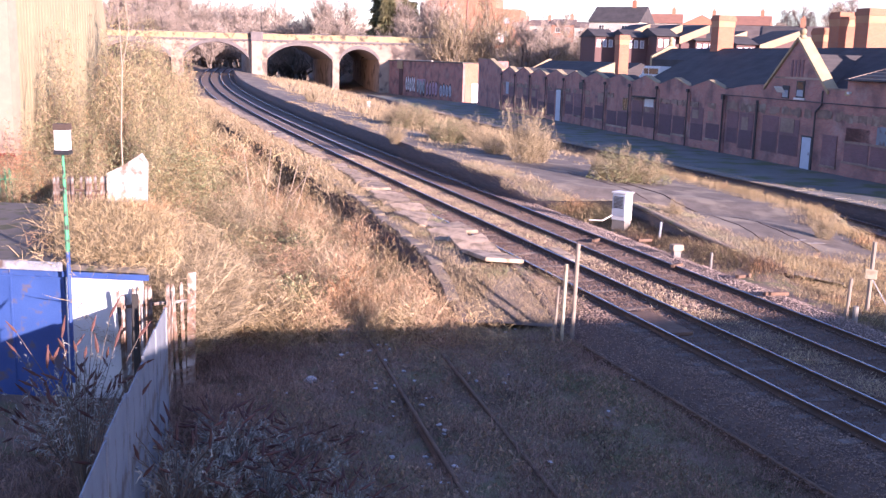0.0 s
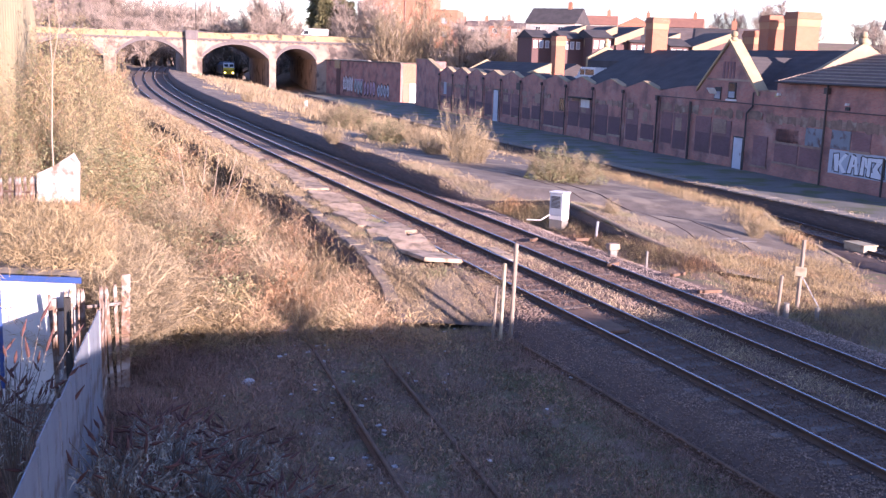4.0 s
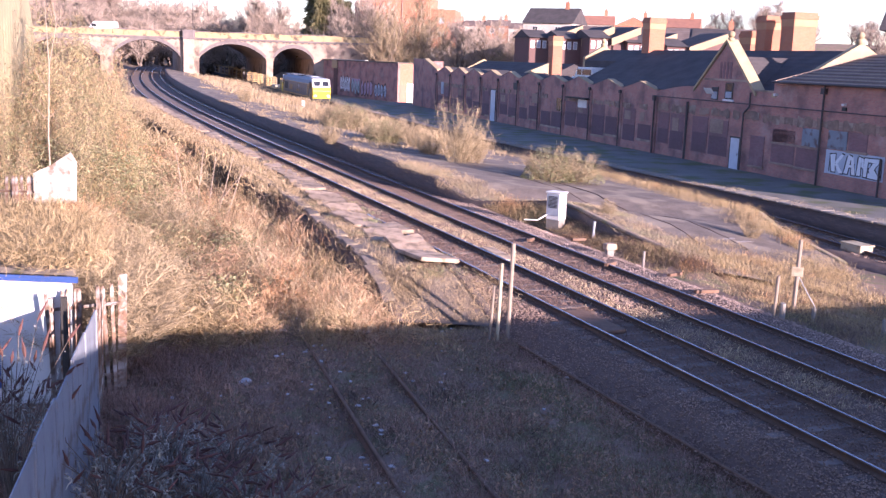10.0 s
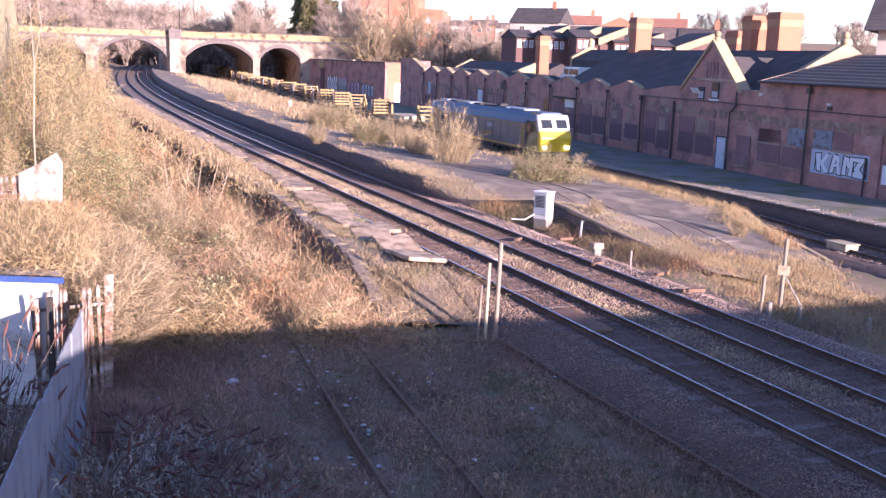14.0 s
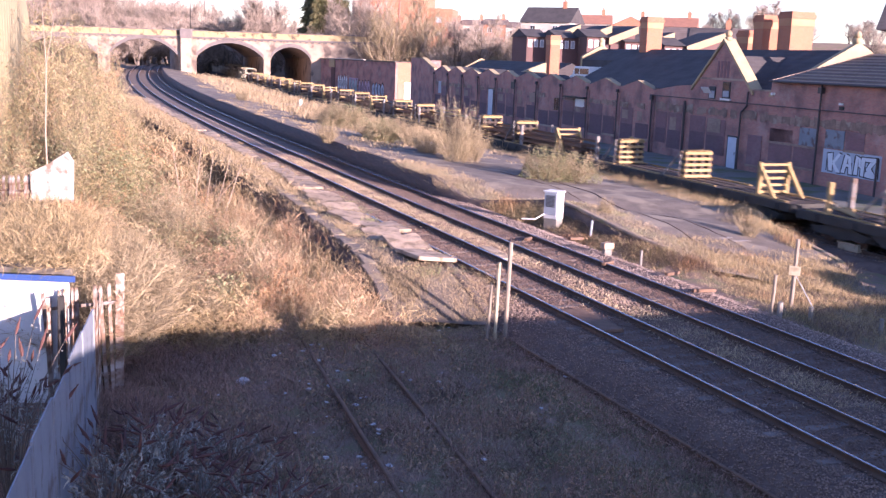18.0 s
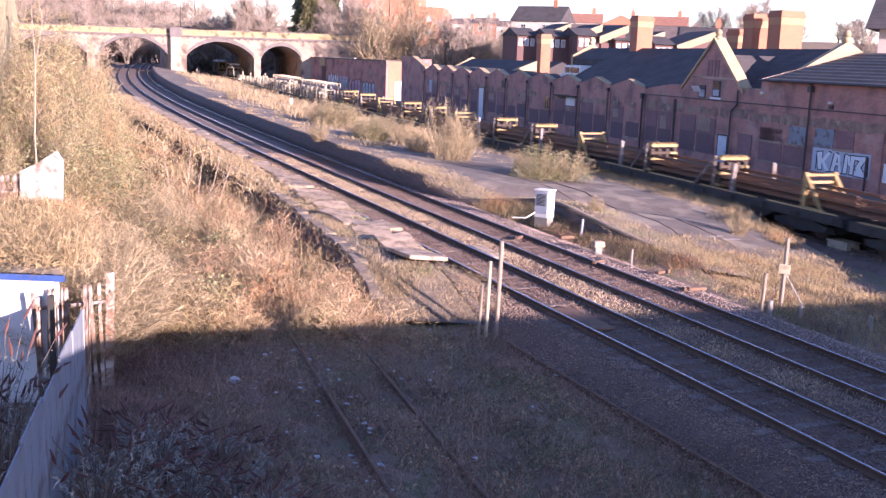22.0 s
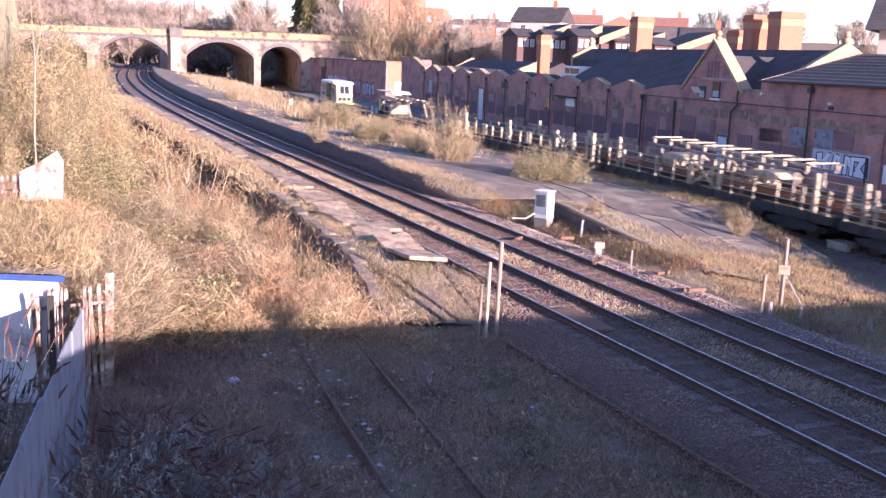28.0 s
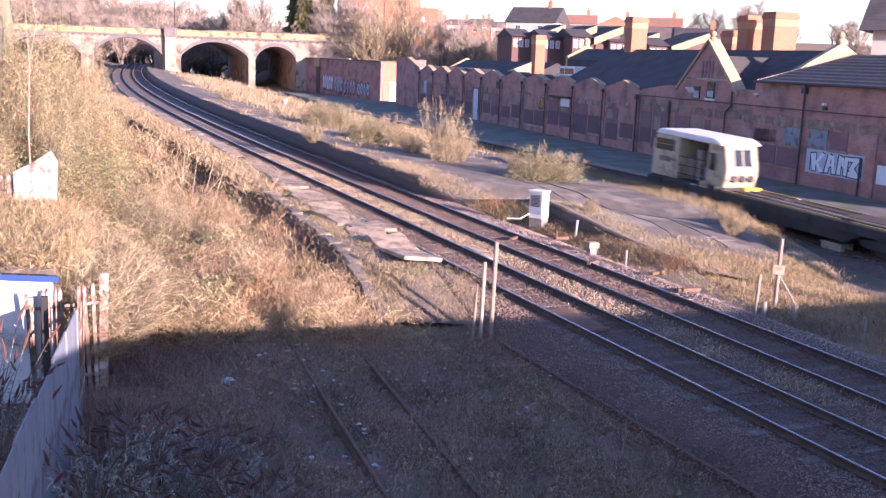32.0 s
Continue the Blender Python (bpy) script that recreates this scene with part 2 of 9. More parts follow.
M_GALV = mat("weathered_galvanised_steel", (0.30, 0.32, 0.36), (0.40, 0.42, 0.46), scale=2.2, rough=0.55, bump=0.1, metal=0.2, spots=((0.16, 0.12, 0.10), 0.3, 2.5))
M_GREEN = mat("green_painted_steel", (0.05, 0.26, 0.13), (0.08, 0.34, 0.17), scale=6.0, rough=0.6, bump=0.2, spots=((0.05, 0.05, 0.04), 0.35, 9.0))
M_ROOFFELT = mat("mossy_felt_roof", (0.115, 0.10, 0.09), (0.17, 0.145, 0.12), scale=0.9, rough=0.95, bump=0.5, spots=((0.08, 0.08, 0.04), 0.3, 2.0))
M_TIMBER = mat("sawn_yellow_timber", (0.42, 0.30, 0.13), (0.31, 0.21, 0.09), scale=2.0, rough=0.8, bump=0.2, obj=0.2, stretch=(1, 6, 6))
M_POST = mat("grey_weathered_post", (0.33, 0.27, 0.21), (0.24, 0.19, 0.15), scale=3.0, rough=0.9, bump=0.3, stretch=(8, 8, 1))
M_STRAW = mat("dry_straw_grass", (0.40, 0.305, 0.18), (0.28, 0.21, 0.125), scale=0.6, rough=0.9, bump=0.0, fine=3.0, island=0.4, world_pos=True)
M_BRAMBLE = mat("dry_bramble", (0.44, 0.33, 0.17), (0.29, 0.215, 0.115), scale=0.35, rough=0.9, bump=0.0, fine=2.0, island=0.5, world_pos=True, spots=((0.42, 0.22, 0.105), 0.3, 0.3))
M_RUSSET = mat("russet_dead_bracken", (0.50, 0.325, 0.19), (0.36, 0.23, 0.135), scale=0.6, rough=0.9, bump=0.0, fine=3.0, island=0.45, world_pos=True)
M_PALESTEM = mat("pale_dead_stem", (0.58, 0.46, 0.29), (0.42, 0.325, 0.20), scale=0.6, rough=0.9, bump=0.0, fine=3.0, island=0.35, world_pos=True)
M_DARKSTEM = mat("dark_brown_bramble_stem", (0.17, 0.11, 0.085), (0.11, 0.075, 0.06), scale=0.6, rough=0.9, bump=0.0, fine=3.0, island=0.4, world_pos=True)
M_GREENG = mat("winter_green_grass", (0.17, 0.195, 0.085), (0.24, 0.235, 0.12), scale=0.7, rough=0.8, bump=0.0, fine=3.0, island=0.4, world_pos=True)
M_IVY = mat("ivy_leaf", (0.15, 0.16, 0.065), (0.24, 0.22, 0.11), scale=0.5, rough=0.6, bump=0.0, fine=3.0, island=0.5, world_pos=True)
# twigs of the far trees are paled and greyed, with distance haze in the colour
M_TWIG = mat("bare_twig", (0.41, 0.33, 0.265), (0.30, 0.24, 0.195), scale=0.8, rough=0.9, bump=0.0, fine=3.0, island=0.35)
M_BUSHTWIG = mat("pale_shrub_twig", (0.36, 0.285, 0.17), (0.26, 0.20, 0.12), scale=0.8, rough=0.9, bump=0.0, fine=3.0, island=0.4)
M_BARK = mat("grey_bark", (0.20, 0.16, 0.13), (0.13, 0.105, 0.085), scale=4.0, rough=0.95, bump=0.5, stretch=(4, 4, 1))
M_BIRCH = mat("pale_sapling_bark", (0.42, 0.33, 0.25), (0.30, 0.23, 0.17), scale=4.0, rough=0.9, bump=0.3)
M_PINE = mat("olive_evergreen", (0.13, 0.13, 0.05), (0.22, 0.19, 0.09), scale=0.5, rough=0.8, bump=0.0, island=0.5)
M_RUSTWAGON = mat("rusty_steel_and_shaded_timber", (0.085, 0.055, 0.04), (0.055, 0.042, 0.035), scale=1.2, rough=0.85, bump=0.2)
M_NEWRAIL = mat("brown_new_rail", (0.21, 0.105, 0.055), (0.15, 0.075, 0.042), scale=0.8, rough=0.7, bump=0.1, obj=0.15)
M_CREAM = mat("dirty_cream_paint", (0.50, 0.44, 0.31), (0.38, 0.32, 0.22), scale=1.4, rough=0.6, bump=0.1, spots=((0.28, 0.2, 0.12), 0.25, 2.0))
M_LOCOBLUE = mat("dirty_dark_blue_grey_loco_paint", (0.085, 0.085, 0.105), (0.125, 0.12, 0.135), scale=0.8, rough=0.42, bump=0.05)
M_LOCOGOLD = mat("dull_gold_cab_paint", (0.27, 0.165, 0.045), (0.21, 0.125, 0.04), scale=1.2, rough=0.45, bump=0.03)
M_BRACE = mat("grey_steel_and_shaded_post", (0.30, 0.265, 0.24), (0.22, 0.19, 0.175), scale=2.0, rough=0.7, bump=0.1, spots=((0.16, 0.10, 0.07), 0.3, 3.0))
M_ROOFBLUE = mat("loco_blue_roof", (0.045, 0.08, 0.14), (0.07, 0.11, 0.175), scale=0.9, rough=0.5, bump=0.05)
M_ROOFPALE = mat("pale_loco_roof_panel", (0.22, 0.26, 0.32), (0.28, 0.31, 0.36), scale=0.9, rough=0.5, bump=0.05)
M_YELLOW = mat("warning_yellow", (0.80, 0.58, 0.02), (0.72, 0.50, 0.02), scale=1.0, rough=0.4, bump=0.02)
M_ORANGE = mat("orange_stripe", (0.62, 0.33, 0.05), (0.52, 0.27, 0.05), scale=1.0, rough=0.4, bump=0.02)
M_UNDER = mat("black_underframe", (0.03, 0.028, 0.027), (0.055, 0.05, 0.045), scale=2.0, rough=0.8, bump=0.1)
M_LAMP = bpy.data.materials.new("lit_headlamp")
_nt, _n, _l, _b = links_of(M_LAMP)
_b.inputs["Emission Color"].default_value, _b.inputs["Emission Strength"].default_value = (1.0, 0.93, 0.8, 1), 12.0
M_LITTER = mat("white_litter", (0.58, 0.57, 0.57), (0.40, 0.39, 0.40), rough=0.6, bump=0.1)
M_GRAFWHITE = mat("white_spray_paint", (0.74, 0.78, 0.82), (0.66, 0.70, 0.76), scale=2.0, rough=0.6, bump=0.02)
M_GRAFBLUE = mat("pale_spray_ground", (0.44, 0.50, 0.58), (0.38, 0.44, 0.54), scale=2.0, rough=0.6, bump=0.02)
M_GRAFPINK = mat("pink_spray_paint", (0.50, 0.30, 0.36), (0.38, 0.30, 0.42), scale=1.0, rough=0.6, bump=0.02)
M_GRAFTEAL = mat("teal_spray_paint", (0.26, 0.40, 0.42), (0.40, 0.42, 0.46), scale=1.0, rough=0.6, bump=0.02)
M_LEAFGREY = mat("grey_green_leaf", (0.30, 0.31, 0.27), (0.40, 0.385, 0.34), scale=2.0, rough=0.8, bump=0.0, island=0.4)
M_BUDD = mat("rusty_flower_spike", (0.12, 0.05, 0.04), (0.07, 0.035, 0.032), rough=0.9, bump=0.2, island=0.3)
M_RENDERWALL = mat("pale_house_render", (0.58, 0.52, 0.46), (0.5, 0.44, 0.38), scale=0.8, rough=0.9, bump=0.1)

# ---- small builders ----
def add_box(bm, lo, hi, m=None):
    vs = [bm.verts.new(((hi if i & 1 else lo)[0], (hi if i & 2 else lo)[1], (hi if i & 4 else lo)[2])) for i in range(8)]
    if m is not None:
        for v in vs:
            v.co = m @ v.co
    for f in ((0, 2, 3, 1), (4, 5, 7, 6), (0, 1, 5, 4), (2, 6, 7, 3), (0, 4, 6, 2), (1, 3, 7, 5)):
        bm.faces.new([vs[i] for i in f])
    return vs


def add_prism(bm, outline, a, b, axis="y"):
    """The outline (two coordinates) pushed from a to b along the axis that it lacks."""
    def at(p, d):
        return {"x": (d, p[0], p[1]), "y": (p[0], d, p[1]), "z": (p[0], p[1], d)}[axis]
    one, two = [bm.verts.new(at(p, a)) for p in outline], [bm.verts.new(at(p, b)) for p in outline]
    n = len(outline)
    bm.faces.new(one[::-1]), bm.faces.new(two)
    for i in range(n):
        bm.faces.new((one[i], one[(i + 1) % n], two[(i + 1) % n], two[i]))


def add_tube(bm, p, q, r0, r1=None, sides=8):
    p, q, r1 = Vector(p), Vector(q), r0 if r1 is None else r1
    turn = (q - p).to_track_quat("Z", "Y").to_matrix()
    ring = [turn @ Vector((math.cos(2 * math.pi * i / sides), math.sin(2 * math.pi * i / sides), 0)) for i in range(sides)]
    one, two = [bm.verts.new(p + v * r0) for v in ring], [bm.verts.new(q + v * max(r1, 0.001)) for v in ring]
    bm.faces.new(one[::-1]), bm.faces.new(two)
    for i in range(sides):
        bm.faces.new((one[i], one[(i + 1) % sides], two[(i + 1) % sides], two[i]))


def mesh_of(name, bm, material, bevel=0.0, smooth=False):
    bmesh.ops.recalc_face_normals(bm, faces=bm.faces)
    if bevel:
        bmesh.ops.bevel(bm, geom=[e for e in bm.edges if e.calc_face_angle(0) > 0.6], offset=bevel, segments=1, affect="EDGES", profile=0.5)
    me = bpy.data.meshes.new(name)
    bm.to_mesh(me)
    bm.free()
    me.materials.append(material)
    if smooth:
        me.polygons.foreach_set("use_smooth", [True] * len(me.polygons))
    return me


def part(name, bm, material, parent, label="", bevel=0.0, smooth=False):
    ob = new(name, mesh_of(name, bm, material, bevel, smooth))
    ob.parent = parent
    if label:
        ob["label"] = label
    return ob


def box(name, lo, hi, material, parent, label="", bevel=0.0, m=None):
    bm = bmesh.new()
    add_box(bm, lo, hi, m)
    return part(name, bm, material, parent, label, bevel)


def prism(name, outline, a, b, axis, material, parent, label="", bevel=0.0):
    bm = bmesh.new()
    add_prism(bm, outline, a, b, axis)
    return part(name, bm, material, parent, label, bevel)


def tube(name, p, q, r, material, parent, label="", r1=None, sides=8):
    bm = bmesh.new()
    add_tube(bm, p, q, r, r1, sides)
    return part(name, bm, material, parent, label)


def shared(name, me, parent, m):
    """Another piece on a mesh that it shares."""
    ob = new(name, me)
    ob.parent = parent
    ob.matrix_basis = m
    return ob


def thing(name, m, label, category, group="", kind=""):
    ob = new(name)
    ob.matrix_basis = m
    return tagged(ob, label, category, group, kind)


def from_arrays(name, verts, faces, material, parent=None, smooth=False):
    me = bpy.data.meshes.new(name)
    verts, faces = np.asarray(verts, np.float32), np.asarray(faces, np.int32)
    k = faces.shape[1]
    me.vertices.add(len(verts)), me.loops.add(faces.size), me.polygons.add(len(faces))
    me.vertices.foreach_set("co", verts.ravel())
    me.loops.foreach_set("vertex_index", faces.ravel())
    me.polygons.foreach_set("loop_start", np.arange(0, faces.size, k, dtype=np.int32))
    if smooth:
        me.polygons.foreach_set("use_smooth", np.ones(len(faces), bool))
    me.update(calc_edges=True)
    me.materials.append(material)
    ob = new(name, me)
    ob.parent = parent
    return ob


# ---- plan: the two lines of track and the levels ----
def bent(y, c, lo, hi):
    """A gentle curve between lo and hi, that goes on straight at both ends."""
    y = np.asarray(y, float)
    q = np.clip(y, lo, hi)
    x = c[0] + c[1] * q + c[2] * q**2 + c[3] * q**3 + c[4] * q**4
    return x + (c[1] + 2 * c[2] * q + 3 * c[3] * q**2 + 4 * c[4] * q**3) * (y - q)


def x_main(y):
    return bent(y, (17.391834, -0.4450147, -5.876156e-4, 6.31449e-6, -1.097088e-8), -20.0, 225.0)


def x_train(y):
    return bent(y, (34.508267, -0.3558946, -9.144061e-4, 5.470818e-6, -9.044832e-9), 8.0, 225.0)


def z_main(y):
    return 0.015 * (np.clip(y, -25.0, 215.0) - 25.0)


def z_train(y):
    y = np.asarray(y, float)
    hump = np.clip((y - 42.0) / 10.0, 0.0, 1.0) * np.clip((165.0 - y) / 50.0, 0.0, 1.0)
    return -0.87 + 0.3 * hump + 0.0115 * np.clip(y - 88.0, 0.0, 125.0)


def along(fx, fz, y0, y1, step):
    """Points and sideways unit vectors along a line of track."""
    ys = np.arange(y0, y1 + step / 2, step)
    p = np.stack([fx(ys), ys, fz(ys)], 1)
    d = np.gradient(p[:, :2], axis=0)
    d /= np.linalg.norm(d, axis=1)[:, None]
    return p, np.stack([d[:, 1], -d[:, 0]], 1)


def ribbon(name, p, side, profile, material, parent=None, closed=True):
    """A profile of (sideways, up) swept along a line."""
    k, rows = len(profile), len(p)
    v = np.zeros((rows, k, 3))
    for j, (a, b) in enumerate(profile):
        v[:, j, :2] = p[:, :2] + side * a
        v[:, j, 2] = p[:, 2] + b
    f = []
    for i in range(rows - 1):
        for j in range(k if closed else k - 1):
            jj = (j + 1) % k
            f.append((i * k + j, i * k + jj, (i + 1) * k + jj, (i + 1) * k + j))
    return from_arrays(name, v.reshape(-1, 3), f, material, parent)


# ---- ground ----
def smooth01(a):
    a = np.clip(a, 0.0, 1.0)
    return a * a * (3 - 2 * a)


def wobble(x, y):
    return 0.10 * np.sin(x * 0.9 + 1.7 * np.sin(y * 0.37)) * np.sin(y * 0.71 + 0.8) + 0.05 * np.sin(x * 2.3 + y * 1.9)


RAMP_Y, RAMP_X = (33.5, 34.6, 37.2, 40.9, 43.0, 44.0, 45.2, 48.0), (8.5, 8.0, 6.45, 4.75, 4.0, 3.0, 0.5)


def z_ground(x, y):
    x, y = np.asarray(x, float), np.asarray(y, float)
    yc = np.clip(y, -400, 900)
    lm, lt = (x - x_main(yc)) * 0.914, (x - x_train(yc)) * 0.925
    zm, zt = z_main(y) - 0.42, z_train(y) - 0.42
    gap = np.maximum(lm - 4.0, 0) + np.maximum(-3.0 - lt, 0) + 1e-6
    mid = smooth01(np.maximum(lm - 4.0, 0) / gap)
    z = zm * (1 - mid) + zt * mid
    z = np.where(lm < -3.4, zm - 0.12, z)
    bank = smooth01((-lm - 9.0) / 17.0) * smooth01((y - 25.0) / 16.0)
    z = z + bank * (2.3 + 0.4 * np.sin(x * 0.21) * np.sin(y * 0.17)) + 0.9 * smooth01((-lm - 11.0) / 8.0) * smooth01((y - 42.0) / 14.0)
    rise = smooth01((lt - 17.0) / 20.0) * 1.2 + np.clip((lt - 24.0) * 0.085, 0, 6.0)
    z = z + rise
    # the weedy slope that leads up to the island
    xl = np.interp(y, RAMP_Y, RAMP_X + (-1.0,))
    near = smooth01(1.0 - (xl - x) / 1.8) * smooth01((y - 31.0) / 3.0) * smooth01((46.5 - y) / 3.0) * (x < xl + 0.3)
    z = z * (1 - near) + np.maximum(z, z_main(y) - 0.22) * near
    # the cutting beyond the bridge
    side = np.minimum(np.abs(lm), np.abs(lt))
    cut = smooth01((y - 194.0) / 30.0) * smooth01((side - 6.0) / 12.0)
    z = z + cut * np.clip(5.0 + (y - 200.0) * 0.012, 0, 16.0)
    far = np.clip((np.hypot(x, y) - 420.0) / 900.0, 0, 1)
    z = z + far * 14.0
    rough = np.where((np.abs(lm) < 4.2) | (np.abs(lt) < 2.6), 0.0, 1.0)
    return z + wobble(x, y) * rough


def spaced(lo, hi, step, out_lo, out_hi):
    mid = np.arange(lo, hi + step / 2, step)
    grow = np.cumsum(step * 1.28 ** np.arange(1, 40))
    left, right = lo - grow, hi + grow
    return np.concatenate([left[left > out_lo][::-1], mid, right[right < out_hi]])


gx, gy = spaced(-75, 45, 0.75, -2600, 2600), spaced(2, 200, 0.75, -600, 4200)
GX, GY = np.meshgrid(gx, gy)
nx, ny = len(gx), len(gy)
gi = (np.arange(ny - 1)[:, None] * nx + np.arange(nx - 1)[None, :]).ravel()
ground = from_arrays("ground", np.stack([GX.ravel(), GY.ravel(), z_ground(GX, GY).ravel()], 1), np.stack([gi, gi + 1, gi + nx + 1, gi + nx], 1), M_EARTH, smooth=True)
tagged(ground, "rough earth with dry grass and moss beside the tracks", "ground", kind="structure")


# ---- tracks ----
RAIL = ((-0.035, -0.004), (0.035, -0.004), (0.035, -0.045), (0.012, -0.06), (0.012, -0.135), (0.07, -0.15), (0.07, -0.165), (-0.07, -0.165), (-0.07, -0.15), (-0.012, -0.135), (-0.012, -0.06), (-0.035, -0.045))
HEAD = ((-0.030, -0.004), (0.030, -0.004), (0.026, 0.0), (-0.026, 0.0))


def ballast_bed(name, p, side, half, low, label):
    prof = [(-half - 0.5, low), (-half, -0.2), (-half * 0.55, -0.18), (0, -0.2), (half * 0.55, -0.18), (half, -0.2), (half + 0.5, low)]
    return tagged(ribbon(name, p, side, prof, M_BALLAST, closed=False), label, "ballast", kind="structure")


def track(name, fx, fz, y0, y1, centre, label, sleepers_to, body=M_RAIL, shiny=True, drop=0.0):
    top = tagged(new(name), label, "railway track", kind="structure")
    p, side = along(fx, fz, y0, y1, 1.0)
    p = p.copy()
    p[:, 2] -= drop
    for off in (-0.7525, 0.7525):
        q = p.copy()
        q[:, :2] += side * (centre + off)
        r = ribbon("rail", q, side, RAIL, body, top)
        if shiny:
            ribbon("worn_head", q, side, HEAD, M_RAILTOP, r)["label"] = "bright worn top of the rail"
    bm = bmesh.new()
    add_box(bm, (-1.28, -0.12, -0.12), (1.28, 0.12, 0.0))
    me = mesh_of("sleeper", bm, M_SLEEPER, bevel=0.015)
    ps, ss = along(fx, fz, y0, sleepers_to, 0.62)
    for i in range(1, len(ps) - 1):
        ang = math.degrees(math.atan2(ss[i][1], ss[i][0]))
        shared("sleeper", me, top, pose(ps[i][0] + ss[i][0] * centre, ps[i][1] + ss[i][1] * centre, ps[i][2] - 0.172 - drop + 0.012 * math.sin(i * 2.3), 0, 0, ang))
    return top


pm, sm = along(x_main, z_main, 4, 230, 1.0)
ballast_bed("ballast_bed", pm, sm, 3.55, -0.5, "grey brown stone ballast under the two main tracks")
track("track_1", x_main, z_main, 4, 230, -1.545, "running track of steel rails on sleepers, in ballast", 92)
track("track_2", x_main, z_main, 4, 230, 1.545, "running track of steel rails, beside the island platform", 92)
pt, st = along(x_train, z_train, 14, 232, 1.0)
ballast_bed("ballast_bed", pt, st, 1.9, -0.5, "dark ballast between the two platforms")
track("track_3", x_train, z_train, 14, 232, 0.0, "running track of steel rails between two platforms", 80)


def x_siding(y):
    return 5.43 - 0.347 * y


def z_siding(y):
    return z_main(y) - 0.40


track("track_4", x_siding, z_siding, 8, 25.4, 0.0, "disused siding of rusted rails, sunk in grass", 8.5, body=M_OLDRAIL, shiny=False)
po, so = along(lambda y: 13.05 - 0.468 * y, lambda y: z_main(y) - 0.38, 15.5, 24.6, 1.0)
old_rail = tagged(new("old_rail"), "single rusted rail left in the weeds", "rail", kind="structure")
ribbon("rail", po, so, RAIL, M_OLDRAIL, old_rail)
qo = po.copy()
qo[:, :2] += so * 0.2
qo[:, 2] -= 0.09
ribbon("check_rail", qo, so, RAIL, M_OLDRAIL, old_rail)

# ---- platforms ----
def left_edge(y):
    """The island platform's edge towards the main line."""
    y = np.asarray(y, float)
    return np.where(y > 48.0, x_main(y) + 2.98 / 0.914, np.interp(y, RAMP_Y, RAMP_X + (float(x_main(48.0)) + 3.26,)))


def right_edge(y):
    y = np.asarray(y, float)
    return np.where(y > 48.0, x_train(y) - 1.5 / 0.925, np.interp(y, [33.5, 38.6, 44.7, 48.0], [14.2, 14.9, 14.1, x_train(48.0) - 1.62]))


def z_far_platform(y):
    return 0.0115 * np.clip(np.asarray(y, float) - 88.0, 0.0, 125.0)


def z_island(x, y):
    a = np.clip((x - left_edge(y)) / (right_edge(y) - left_edge(y)), 0, 1)
    up = np.interp(y, [33.5, 37.0, 41.0, 43.0, 44.0, 45.2, 46.0, 47.0, 48.0, 50.6, 52.5], [-0.25, 0.1, 0.48, 0.5, 0.3, 0.02, 0.14, 0.4, 0.68, 0.76, 0.75])
    lo = np.interp(y, [33.5, 40.0, 48.0, 60.0], [-0.15, 0.3, 0.75, 0.87])
    return (z_main(y) + up) * (1 - a) + (z_far_platform(y) - 0.87 + lo) * a


platform_1 = tagged(new("platform_1"), "disused island platform of cracked tarmac with dry weeds", "platform", kind="structure")
ys = np.concatenate([np.arange(33.5, 60, 0.5), np.arange(60, 186, 2.0)])
cols = np.linspace(0, 1, 13)
YY, AA = np.meshgrid(ys, cols, indexing="ij")
XX = left_edge(YY) * (1 - AA) + right_edge(YY) * AA
ZZ = z_island(XX, YY) + 0.015 * np.sin(XX * 3.1) * np.sin(YY * 1.3)
k = len(cols)
ii = (np.arange(len(ys) - 1)[:, None] * k + np.arange(k - 1)[None, :]).ravel()
from_arrays("platform_surface", np.stack([XX, YY, ZZ], 2).reshape(-1, 3), np.stack([ii, ii + 1, ii + k + 1, ii + k], 1), M_TARMAC, platform_1, smooth=True)


def skirt(name, xs, yv, zs, depth, thick, material, parent):
    """A wall that hangs from an edge; thick is its sideways reach."""
    n = len(xs)
    v = np.concatenate([np.stack([xs, yv, zs], 1), np.stack([xs, yv, zs - depth], 1), np.stack([xs + thick, yv, zs - depth], 1), np.stack([xs + thick, yv, zs], 1)])
    f = []
    for i in range(n - 1):
        for a, b in ((0, 1), (1, 2), (2, 3), (3, 0)):
            f.append((a * n + i, b * n + i, b * n + i + 1, a * n + i + 1))
    return from_arrays(name, v, f, material, parent)


skirt("platform_wall", left_edge(ys), ys, z_island(left_edge(ys), ys) + 0.004, 1.5, 0.35, M_WALLDARK, platform_1)["label"] = "dark brick face of the platform"
skirt("platform_wall", right_edge(ys), ys, z_island(right_edge(ys), ys) + 0.004, 1.6, -0.35, M_WALLDARK, platform_1)

M_WORNEDGE = mat("worn_weedy_edge", (0.27, 0.21, 0.155), (0.15, 0.115, 0.09), scale=1.6, rough=0.95, bump=0.5, world_pos=True, spots=((0.20, 0.18, 0.09), 0.45, 1.1))
yr = np.arange(38.4, 62.0, 0.5)
pr = np.stack([right_edge(yr), yr, z_island(right_edge(yr), yr) + 0.02], 1)
dr = np.gradient(pr[:, :2], axis=0)
dr /= np.linalg.norm(dr, axis=1)[:, None]
